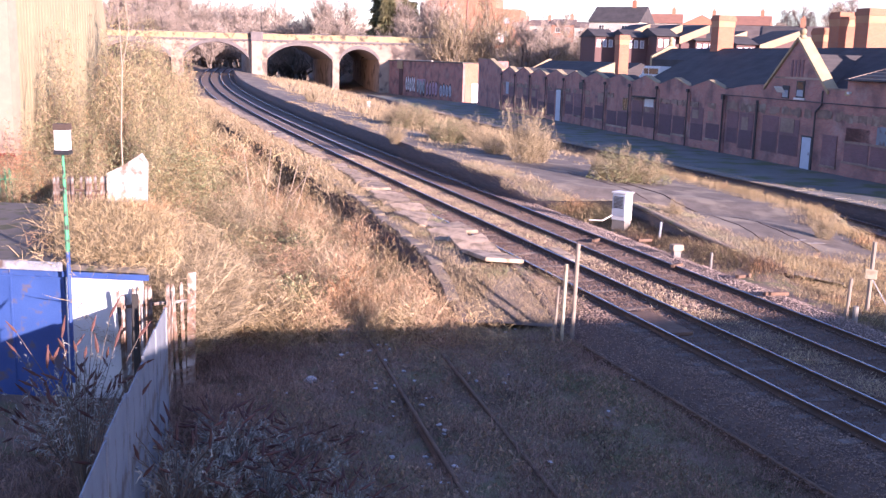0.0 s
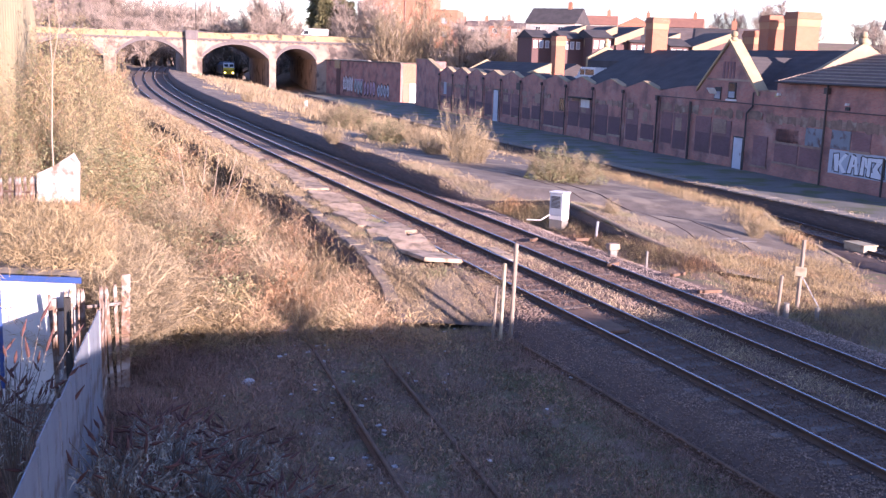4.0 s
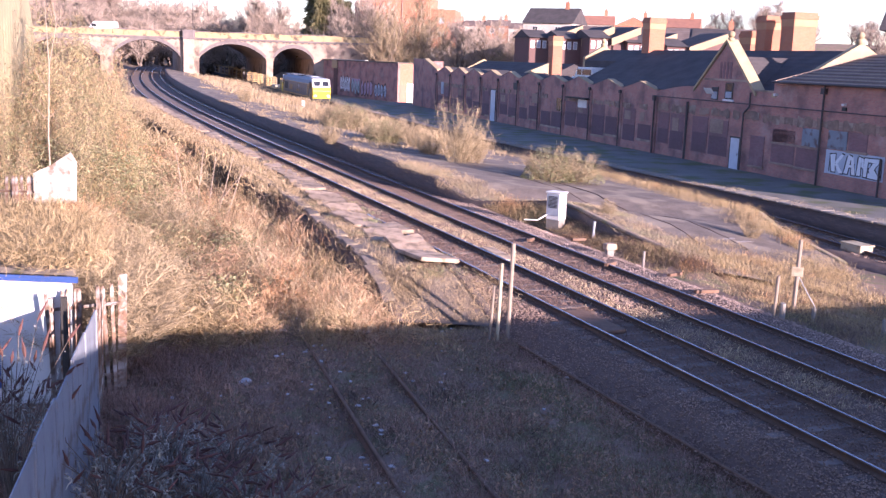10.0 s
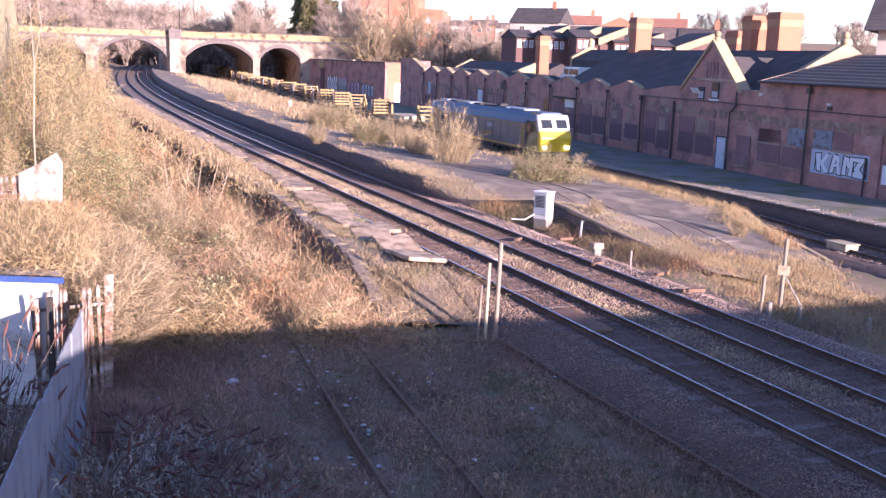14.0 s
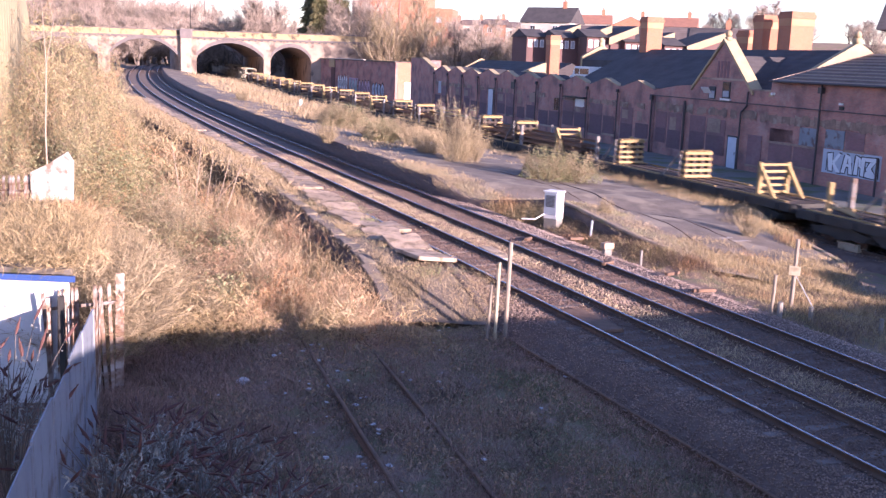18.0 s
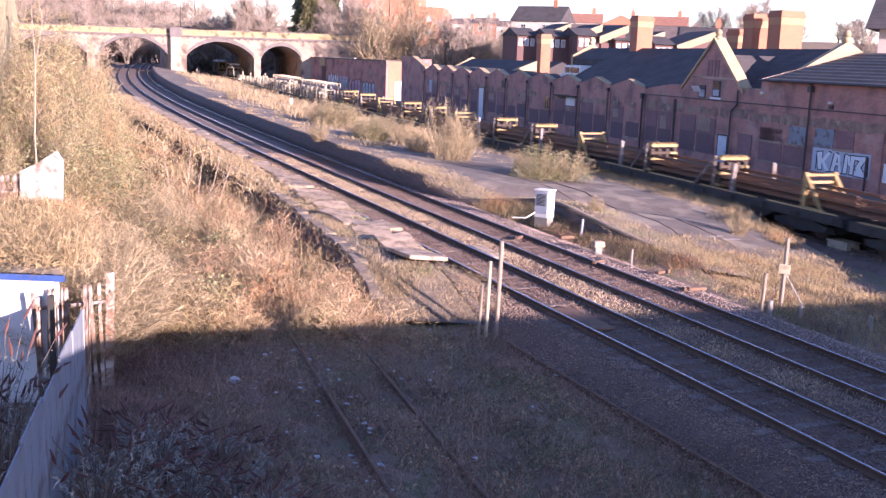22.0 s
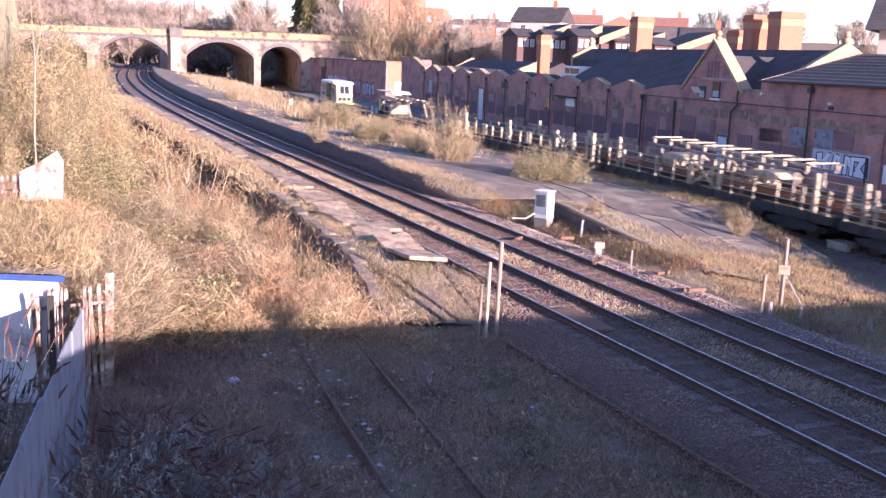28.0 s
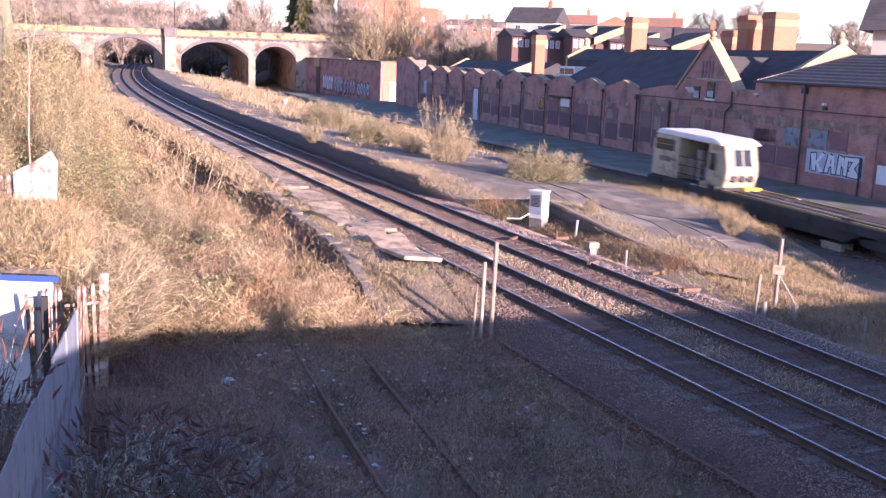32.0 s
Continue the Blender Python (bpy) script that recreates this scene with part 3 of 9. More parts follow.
ribbon("edge_stone", pr, np.stack([dr[:, 1], -dr[:, 0]], 1), ((-0.28, -0.05), (0.05, -0.05), (0.05, 0.03), (-0.28, 0.025)), M_WORNEDGE, platform_1)["label"] = "worn pale edge of the platform"
yw = np.arange(34.2, 43.2, 0.4)
pw = np.stack([left_edge(yw), yw, z_island(left_edge(yw), yw) + 0.02], 1)
dw = np.gradient(pw[:, :2], axis=0)
dw /= np.linalg.norm(dw, axis=1)[:, None]
ribbon("wall_coping", pw, np.stack([dw[:, 1], -dw[:, 0]], 1), ((-0.04, -0.06), (0.24, -0.06), (0.24, 0.035), (-0.04, 0.04)), M_WORNEDGE, platform_1)["label"] = "pale coping of the low ramp wall"

platform_2 = tagged(new("platform_2"), "mossy tarmac platform in front of the brick building", "platform", kind="structure")
yb = np.arange(16.0, 152.0, 1.0)


XB = np.stack([x_train(yb) + 1.5 / 0.925 + (40.75 - 0.3364 * yb - x_train(yb) - 1.6) * a for a in np.linspace(0, 1.25, 9)], 1)
YB = np.repeat(yb[:, None], 9, 1)
AB = np.linspace(0, 1.25, 9)[None, :].clip(0, 1)
ZB = z_far_platform(YB) * (1 - AB) + 0.03 * AB + 0.02 * np.sin(XB * 2.1) * np.sin(YB * 0.9)
ii = (np.arange(len(yb) - 1)[:, None] * 9 + np.arange(8)[None, :]).ravel()
from_arrays("platform_surface", np.stack([XB, YB, ZB], 2).reshape(-1, 3), np.stack([ii, ii + 1, ii + 10, ii + 9], 1), M_TARMAC2, platform_2, smooth=True)
skirt("platform_wall", XB[:, 0], yb, ZB[:, 0] + 0.004, 1.4, 0.4, M_WALLDARK, platform_2)["label"] = "dark brick face of the platform"
bm = bmesh.new()
add_box(bm, (-0.42, -0.49, -0.09), (0.42, 0.49, 0.0))
coping = mesh_of("coping_stone", bm, M_CONC, bevel=0.02)
for i in range(24, 120):
    y = float(i)
    ang = math.degrees(math.atan2(1.0, x_train(y + 0.5) - x_train(y - 0.5))) - 90
    shared("coping_stone", coping, platform_2, pose(x_train(y) + 1.95, y, z_far_platform(y) + 0.035 + 0.01 * math.sin(i * 1.7), 0, 0, ang))

# left platform, overgrown, its edge broken
platform_3 = tagged(new("platform_3"), "derelict platform with a broken edge and dry grass", "platform", kind="structure")
yl = np.concatenate([np.arange(26.2, 60, 0.6), np.arange(60, 97, 2.0)])


def left3(y):
    return x_main(y) - np.interp(y, [26.0, 27.2, 33.8, 38.0, 45.0, 60.0], [7.2, 7.0, 6.5, 6.2, 5.9, 5.6])


def slab_line(y):
    return x_main(y) - np.interp(y, [28.0, 37.0, 42.0, 60.0], [4.72, 4.62, 4.35, 4.0])


def right3(y):
    return slab_line(y) + 0.55


def z_plat3(y):
    return z_main(y) + np.interp(y, [26.2, 28.0, 29.4, 31.0, 40.0], [-0.42, 0.25, 0.55, 0.62, 0.72])


YL, AL = np.meshgrid(yl, np.linspace(0, 1, 9), indexing="ij")
XL = left3(YL) * (1 - AL) + right3(YL) * AL
ZL = z_plat3(YL) + 0.03 * np.sin(XL * 2.7) * np.sin(YL * 1.1)
ii = (np.arange(len(yl) - 1)[:, None] * 9 + np.arange(8)[None, :]).ravel()
from_arrays("platform_surface", np.stack([XL, YL, ZL], 2).reshape(-1, 3), np.stack([ii, ii + 1, ii + 10, ii + 9], 1), M_TARMAC, platform_3, smooth=True)
skirt("platform_wall", left3(yl), yl, z_plat3(yl) + 0.01, 1.6, 0.35, M_WALLDARK, platform_3)
skirt("platform_wall", right3(yl), yl, z_plat3(yl) + 0.01, 1.5, -0.3, M_WALLDARK, platform_3)
slab_me = []
for ln in (1.15, 0.95, 0.8, 1.05, 0.7, 0.9):
    bm = bmesh.new()
    ring = [(-0.62, -0.95), (-0.2, -1.0), (0.25, -0.96), (0.6, -0.98), (0.66, -0.45), (0.6, 0.1), (0.65, 0.6), (0.55, 1.0), (0.1, 0.95), (-0.3, 1.02), (-0.64, 0.9), (-0.58, 0.2)]
    add_prism(bm, [(a + random.uniform(-0.06, 0.06), b * ln + random.uniform(-0.08, 0.08)) for a, b in ring], -0.13, 0.0, "z")
    for v in bm.verts:
        v.co.z += random.uniform(-0.018, 0.018)
    slab_me.append((ln, mesh_of("coping_slab", bm, M_SLAB, bevel=0.025)))
y = 29.0
while y < 96:
    ln, me = slab_me[random.randrange(6)]
    y += ln * 0.8
    loose = 1.3 if y < 44 else 0.6
    if random.random() > (0.17 if y < 50 else 0.08):
        shared("coping_slab", me, platform_3, pose(slab_line(y) + random.uniform(-0.22, 0.22) * loose, y, z_plat3(y) + 0.09 + random.uniform(-0.05, 0.05) * loose, math.degrees(math.atan((z_plat3(y + 0.6) - z_plat3(y - 0.6)) / 1.2)) + random.uniform(0, 7) * loose, random.uniform(-2, 4) * loose, 25 + random.uniform(-7, 7) * loose) @ Matrix.Diagonal((1.0 if y < 44 else 0.65, 1, 1, 1)))
    y += ln * 0.8
# stone edge along the left wall
M_EDGE = mat("sooty_edge_stone", (0.19, 0.155, 0.13), (0.12, 0.095, 0.08), scale=1.4, rough=0.95, bump=0.5, obj=0.3, spots=((0.26, 0.21, 0.14), 0.3, 1.5))
edge_me = []
for ln in (0.55, 0.42, 0.34):
    bm = bmesh.new()
    add_prism(bm, [(-0.2, -ln), (0.2, -ln * 0.95), (0.23, ln * 0.9), (-0.18, ln)], -0.16, 0.0, "z")
    for v in bm.verts:
        v.co += Vector((random.uniform(-0.03, 0.03), random.uniform(-0.04, 0.04), random.uniform(-0.02, 0.02)))
    edge_me.append((ln, mesh_of("edge_stone", bm, M_EDGE, bevel=0.025)))
re_ = random.Random(23)
y = 27.0
while y < 60:
    ln, me = edge_me[re_.randrange(3)]
    y += ln * 0.92
    if re_.random() > 0.1:
        shared("edge_stone", me, platform_3, pose(float(left3(y)) + 0.12 + re_.uniform(-0.05, 0.05), y, float(z_plat3(y)) + 0.1 + re_.uniform(-0.03, 0.02), math.degrees(math.atan((z_plat3(y + 0.4) - z_plat3(y - 0.4)) / 0.8)) + re_.uniform(-2, 2), re_.uniform(-4, 4), 22 + re_.uniform(-4, 4)))
    y += ln * 0.92

# remains of white paint on the path
M_OLDPAINT = mat("worn_white_paint", (0.42, 0.37, 0.33), (0.28, 0.235, 0.20), scale=5.0, rough=0.9, bump=0.3, fine=30.0)
rp = random.Random(4)
for x, y in ((10.55, 39.6), (11.0, 39.4), (11.35, 39.7), (10.8, 39.9)):
    bm = bmesh.new()
    add_prism(bm, [(math.cos(k * 0.785) * rp.uniform(0.12, 0.3), math.sin(k * 0.785) * rp.uniform(0.08, 0.22)) for k in range(8)], 0.0, 0.006, "z")
    part("worn_paint", bm, M_OLDPAINT, platform_1, "worn white paint mark").matrix_basis = pose(x, y, float(z_island(np.array(x), np.array(y))) + 0.022)

# cracks that run along the island's path
for pts in (((2.1, 54.0), (3.8, 50.6), (5.4, 47.2), (7.1, 43.6), (8.6, 41.0), (9.3, 36.6)), ((4.4, 52.6), (7.5, 45.7), (9.65, 42.8), (10.6, 40.0), (11.1, 37.8))):
    qs = []
    for (ax, ay), (bx, by) in zip(pts, pts[1:]):
        for f in np.linspace(0, 1, 7)[:-1]:
            qs.append((ax + (bx - ax) * f + 0.05 * math.sin(ay * 9 + f * 11), ay + (by - ay) * f))
    q3 = np.array([(x, y, float(z_island(x, y)) + 0.024) for x, y in qs])
    dd = np.gradient(q3[:, :2], axis=0)
    dd /= np.linalg.norm(dd, axis=1)[:, None]
    ribbon("crack", q3, np.stack([dd[:, 1], -dd[:, 0]], 1), ((-0.024, 0.0), (0.024, 0.0), (0.016, -0.03), (-0.016, -0.03)), M_BALLAST, platform_1)["label"] = "open crack filled with dirt"
# ---- the long brick station building ----
WALL = pose(-9.71, 150.0, 0.0, 0, 0, -71.41)
building = thing("station_building", WALL, "long red brick station building with zigzag parapet and boarded openings", "building")


def stain(x0, x1, z0, z1, y0, y1, material, label=""):
    """A thin patch with a ragged edge on the wall."""
    n = max(3, int((x1 - x0) / 0.25))
    low = [(x0 + (x1 - x0) * k / n, z0 + rs.uniform(-0.14, 0.1)) for k in range(n + 1)]
    top = [(x0 + (x1 - x0) * k / n, z1 + rs.uniform(-0.12, 0.12)) for k in range(n + 1)]
    return prism("stained_patch", low + top[::-1], y0, y1, "y", material, building, label)


rs = random.Random(11)


def slope_strip(bm, a, b, y0, y1, up=0.12):
    """A coping along the sloping edge from a to b (along, height)."""
    add_prism(bm, [(a[0], a[1]), (b[0], b[1]), (b[0], b[1] + up), (a[0], a[1] + up)], y0, y1, "y")


# far end block with a flat top and a sloping shoulder
prism("wall", [(7.2, -0.6), (18.6, -0.6), (18.6, 5.1), (12.9, 6.4), (7.2, 6.4)], 0, 0.45, "y", M_BRICK, building)
box("end_wall", (7.2, 0.45, -0.6), (7.6, 4.2, 6.2), M_BRICK, building)
box("flat_roof", (7.6, 0.45, 4.6), (18.6, 4.3, 4.8), M_ROOFFELT, building)
bm = bmesh.new()
slope_strip(bm, (12.9, 6.4), (18.6, 5.1), -0.08, 0.55, 0.16)
part("coping", bm, M_STONE, building, "pale stone coping")
box("coping", (7.1, -0.06, 6.4), (12.9, 0.5, 6.52), M_PALESTONE, building)

BAY, S0 = 5.72, 18.75
for i in range(10):
    a, b = S0 + i * BAY, S0 + (i + 1) * BAY
    mid, valley, peak = (a + b) / 2 + 0.1, 4.93 - 0.022 * i, 5.62 - 0.03 * i
    prism("wall", [(a, -0.6), (b, -0.6), (b, valley), (mid, peak), (a, valley)], 0, 0.4, "y", M_BRICK, building)
    bm = bmesh.new()
    slope_strip(bm, (mid + 0.1, peak - 0.02), (b - 0.35, valley + 0.07), -0.05, 0.55, 0.07)
    part("coping", bm, M_STONE, building, "pale sloping stone coping")
    # left-facing slopes take a darker stone, which puts their shade into the colour
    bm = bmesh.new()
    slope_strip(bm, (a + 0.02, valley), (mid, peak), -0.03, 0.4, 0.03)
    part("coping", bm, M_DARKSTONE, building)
    # small ridge roof behind each bay
    prism("bay_roof", [(a, valley + 0.03), (mid, peak - 0.05), (b, valley + 0.03), (b, valley - 0.3), (a, valley - 0.3)], 0.63, 1.6 if 53 < b < 67 else 4.2, "y", M_SLATE, building)
    box("pilaster", (a - 0.26, -0.09, -0.6), (a + 0.26, 0.0, valley - 0.45), M_BRICK, building)
    tube("drainpipe", (a, -0.17, -0.3), (a, -0.17, valley - 0.25), 0.045, M_PIPE, building, "black iron drainpipe")
    box("hopper_head", (a - 0.14, -0.28, valley - 0.42), (a + 0.14, -0.08, valley - 0.15), M_PIPE, building, bevel=0.02)
    w0 = a + 0.3
    while w0 < b - 0.6:
        w1 = min(w0 + rs.uniform(0.5, 1.5), b - 0.3)
        if rs.random() < 0.8:
            stain(w0, w1, 3.25, 3.6, -0.05, 0.0, M_MOSSY if rs.random() < 0.6 else M_BRICKL, "patchy stained band of old plaster")
        w0 = w1 + rs.uniform(0.0, 0.3)
    box("plinth", (a + 0.27, -0.06, -0.6), (b - 0.27, 0.0, 0.55 + 0.1 * rs.random()), M_BRICK, building)
    # blocked openings, two to a bay, in darker brick
    for j in range(2):
        x0 = a + 0.55 + j * 2.55
        w = 2.0 + 0.3 * rs.random()
        low = 0.6 + 0.5 * rs.random()
        if i == 3 and j == 1:
            continue
        split = rs.uniform(1.75, 2.35)
        box("blocked_opening", (x0, -0.025, low), (x0 + w, 0.0, split), M_BRICKPD, building, "opening bricked up in dark purple brick")
        box("blocked_opening", (x0, -0.022, split), (x0 + w, 0.0, 3.2), M_BRICKP if rs.random() < 0.6 else M_BRICK, building, "upper part bricked up in purple brick")
        if rs.random() < 0.6:
            box("window_sill", (x0 - 0.1, -0.10, low - 0.16), (x0 + w + 0.1, 0.0, low), M_PALESTONE, building, "worn stone sill")
        if rs.random() < 0.5:
            box("patch", (x0 + 0.2, -0.04, 2.3), (x0 + w * rs.uniform(0.4, 0.8), -0.026, 3.0), M_BRICKL if rs.random() < 0.6 else M_BRICK, building)

# white double-height door, small boards and windows of the zigzag part
def leaf_door(s0, s1, top, material, label):
    d = box("door", (s0, -0.075, -0.02), (s1, -0.03, top), material, building, label, bevel=0.01)
    box("door_frame", (s0 - 0.09, -0.07, -0.02), (s0, 0.0, top + 0.09), M_BLACK, building)
    box("door_frame", (s1, -0.07, -0.02), (s1 + 0.09, 0.0, top + 0.09), M_BLACK, building)
    box("door_frame", (s0 - 0.09, -0.07, top), (s1 + 0.09, 0.0, top + 0.09), M_BLACK, building)
    box("handle", (s1 - 0.14, -0.12, 0.95), (s1 - 0.08, -0.076, 1.12), M_GALV, d, "metal door handle")
    return d


leaf_door(39.3, 40.75, 3.4, M_DOOR, "tall pale blue door")
leaf_door(86.4, 87.4, 2.07, M_DOOR, "pale blue door")
box("window_board", (62.0, -0.06, 2.75), (63.8, -0.02, 3.45), M_WHITE, building, "white board over a window", bevel=0.01)
box("window_board", (57.3, -0.06, 2.2), (58.9, -0.02, 3.3), M_GLASS, building, "dark glazed window")
for k2 in range(4):
    box("glazing_bar", (57.3 + k2 * 0.5, -0.075, 2.2), (57.36 + k2 * 0.5, -0.061, 3.3), M_PALESTONE, building)
box("window_board", (46.0, -0.06, 3.7), (47.3, -0.02, 4.4), M_BLACK, building, "black boarded opening")
box("window_board", (51.2, -0.06, 2.6), (52.6, -0.02, 3.5), M_BRICKL, building)
box("window_board", (20.6, -0.06, 2.2), (21.7, -0.02, 3.7), M_BOARD, building)
box("awning", (60.2, -0.5, 3.5), (64.4, 0.0, 3.62), M_UNDER, building, "dark ledge over the window")

# arched bay next to the big gable
arc = [(75.95, -0.6), (81.6, -0.6), (81.6, 5.28)] + [(75.95 + 5.65 * (1 - q), 4.72 + 0.56 * math.sin(math.pi / 2 * (1 - q))) for q in np.linspace(0.1, 1, 9)]
prism("wall", arc, 0, 0.4, "y", M_BRICK, building)
box("pilaster", (75.7, -0.09, -0.6), (76.2, 0.0, 4.3), M_BRICK, building)
for s in (75.95, 80.75):
    tube("drainpipe", (s, -0.17, -0.3), (s, -0.17, 4.15), 0.06 if s < 80 else 0.09, M_PIPE, building, "black iron drainpipe")
box("hopper_head", (75.8, -0.3, 4.0), (76.1, -0.08, 4.4), M_PIPE, building)
for x0, w, low, top, mt in ((76.5, 1.6, 0.9, 3.2, M_BRICKP), (78.3, 1.9, 0.6, 3.2, M_BRICKP), (78.6, 0.9, 0.9, 2.9, M_BRICKL), (81.4, 2.0, 0.7, 3.2, M_BRICKP), (83.6, 2.3, 0.7, 3.1, M_BRICKP), (83.7, 1.6, 2.2, 3.15, M_BRICKL)):
    box("blocked_opening", (x0, -0.025 if mt is M_BRICKP else -0.04, low), (x0 + w, 0.0 if mt is M_BRICKP else -0.026, top), mt, building)
for x0, w, low, top in ((76.6, 1.4, 0.95, 2.0), (78.35, 1.8, 0.65, 1.95), (81.5, 1.8, 0.75, 2.1), (83.7, 2.1, 0.75, 2.0)):
    box("blocked_opening", (x0, -0.045, low), (x0 + w, -0.041, top), M_BRICKPD, building)
w0 = 76.3
while w0 < 106.0:
    w1 = w0 + rs.uniform(0.6, 2.0)
    stain(w0, w1, 3.35, 3.85, -0.066, -0.061, M_MOSSY if rs.random() < 0.75 else M_BRICKL, "mossy stain on the brick")
    w0 = w1 + rs.uniform(0.05, 0.6)

# front gable
prism("wall", [(81.6, -0.6), (88.4, -0.6), (88.4, 5.25), (85.0, 8.3), (81.6, 5.25)], 0.0, 0.35, "y", M_BRICK, building)
bm = bmesh.new()
slope_strip(bm, (85.0, 8.28), (88.75, 4.9), -0.13, 0.75, 0.22)
part("gable_coping", bm, M_STONE, building, "sunlit sandstone gable coping")
bm = bmesh.new()
slope_strip(bm, (81.3, 4.95), (85.0, 8.28), -0.13, 0.75, 0.22)
part("gable_coping", bm, M_STONE, building)
bm = bmesh.new()
add_prism(bm, [(84.82, 8.35), (85.18, 8.35), (85.12, 8.62), (84.88, 8.62)], 0.05, 0.41, "y")
bmesh.ops.create_icosphere(bm, subdivisions=2, radius=0.24, matrix=Matrix.Translation((85.0, 0.23, 8.82)))
part("finial", bm, M_STONE, building, "round stone finial", smooth=True)
for q in (84.35, 84.75, 85.15, 85.55):
    box("gable_slit", (q, -0.03, 5.9), (q + 0.22, 0.0, 7.0), M_BRICKP, building)
box("string_course", (82.3, -0.06, 5.75), (87.7, 0.0, 5.88), M_PALESTONE, building)
win = box("window_frame", (85.2, -0.05, 4.55), (86.1, 0.0, 5.65), M_BLACK, building, "narrow dark window")
box("pane", (85.3, -0.06, 4.65), (86.0, -0.051, 5.05), M_BOARD, win)
box("pane", (85.3, -0.06, 5.12), (86.0, -0.051, 5.58), M_GLASS, win)
box("window_sill", (85.05, -0.1, 4.42), (86.25, 0.0, 4.55), M_WHITE, building)
win = box("window_frame", (83.55, -0.05, 4.45), (84.35, 0.0, 5.3), M_BLACK, building, "small window with an open top light")
box("pane", (83.62, -0.06, 4.52), (84.28, -0.051, 5.0), M_BOARD, win)
box("open_light", (83.5, -0.62, 5.28), (84.45, -0.58, 5.75), M_WHITE, win, "open white window light", m=pose(0, 3.35, 1.05, 38, 0, 0))
box("main_wall", (88.4, 0.0, -0.6), (90.6, 0.4, 5.2), M_BRICK, building)
box("parapet", (88.4, -0.05, 5.2), (90.6, 0.45, 5.3), M_PALESTONE, building)

# string course: a long black pipe along the wall
tube("wall_pipe", (75.9, -0.24, 4.36), (108.5, -0.24, 4.36), 0.032, M_PIPE, building, "black pipe running along the wall")

# right block with a tiled roof
prism("wall", [(90.6, -0.6), (108.8, -0.6), (108.8, 5.95), (90.6, 5.95)], -0.02, 0.45, "y", M_BRICK, building)
tube("drainpipe", (88.35, -0.17, 5.1), (88.35, -0.17, 4.2), 0.06, M_PIPE, building)
tube("drainpipe", (88.35, -0.17, 4.2), (87.75, -0.17, 3.75), 0.06, M_PIPE, building)
tube("drainpipe", (87.75, -0.17, 3.75), (87.75, -0.17, -0.3), 0.06, M_PIPE, building, "black iron drainpipe with a jog")
for s in (95.6, 100.75, 106.5):
    top_z = 4.9 if s < 90 else 5.8
    if s == 100.75:
        top_z = 2.1
    tube("drainpipe", (s, -0.17, -0.3), (s, -0.17, top_z), 0.06, M_PIPE, building, "black iron drainpipe")
    if top_z > 3:
        box("hopper_head", (s - 0.16, -0.32, top_z - 0.5), (s + 0.16, -0.08, top_z - 0.15), M_PIPE, building)
for x0, w, low, top, mt in ((88.6, 1.5, 0.5, 2.4, M_BRICKP), (90.9, 2.3, 0.95, 3.0, M_BRICKP), (93.4, 2.0, 0.9, 2.15, M_BRICKP), (97.95, 1.5, 2.3, 3.3, M_BRICKP), (90.9, 4.4, 2.2, 3.1, M_BRICK), (103.4, 2.2, 0.8, 3.1, M_BRICKP)):
    box("blocked_opening", (x0, -0.05, low), (x0 + w, -0.02, top), mt, building, "opening bricked up in purple brick")
    box("window_sill", (x0 - 0.1, -0.1, low - 0.14), (x0 + w + 0.1, -0.02, low), M_BRICKL, building)
for x0, w, low, top in ((93.85, 1.55, 2.2, 3.25), (96.2, 1.6, 2.25, 3.3)):
    box("board", (x0, -0.07, low), (x0 + w, -0.02, top), M_DULLBOARD, building, "dull blue-grey boarded window")
    for q in range(1, 5):
        box("slat", (x0, -0.085, low + q * 0.2), (x0 + w, -0.071, low + q * 0.2 + 0.05), M_DULLBOARD, building)
box("lintel_band", (90.8, -0.06, 3.35), (95.4, -0.02, 3.75), M_BRICKL, building)
box("lintel_band", (95.9, -0.06, 3.4), (101.2, -0.02, 3.8), M_BRICKL, building)
box("lintel_band", (101.6, -0.06, 3.4), (106.2, -0.02, 3.75), M_BRICKL, building)
box("brick_pier", (101.0, -0.1, -0.6), (101.75, -0.02, 3.4), M_BRICK, building)
box("board", (101.95, -0.07, 0.85), (103.3, -0.02, 1.85), M_GRAFWHITE, building, "white painted board")
panel = box("painted_panel", (96.15, -0.06, 0.85), (100.95, -0.021, 2.2), M_GRAFBLUE, building, "pale painted panel with white graffiti")
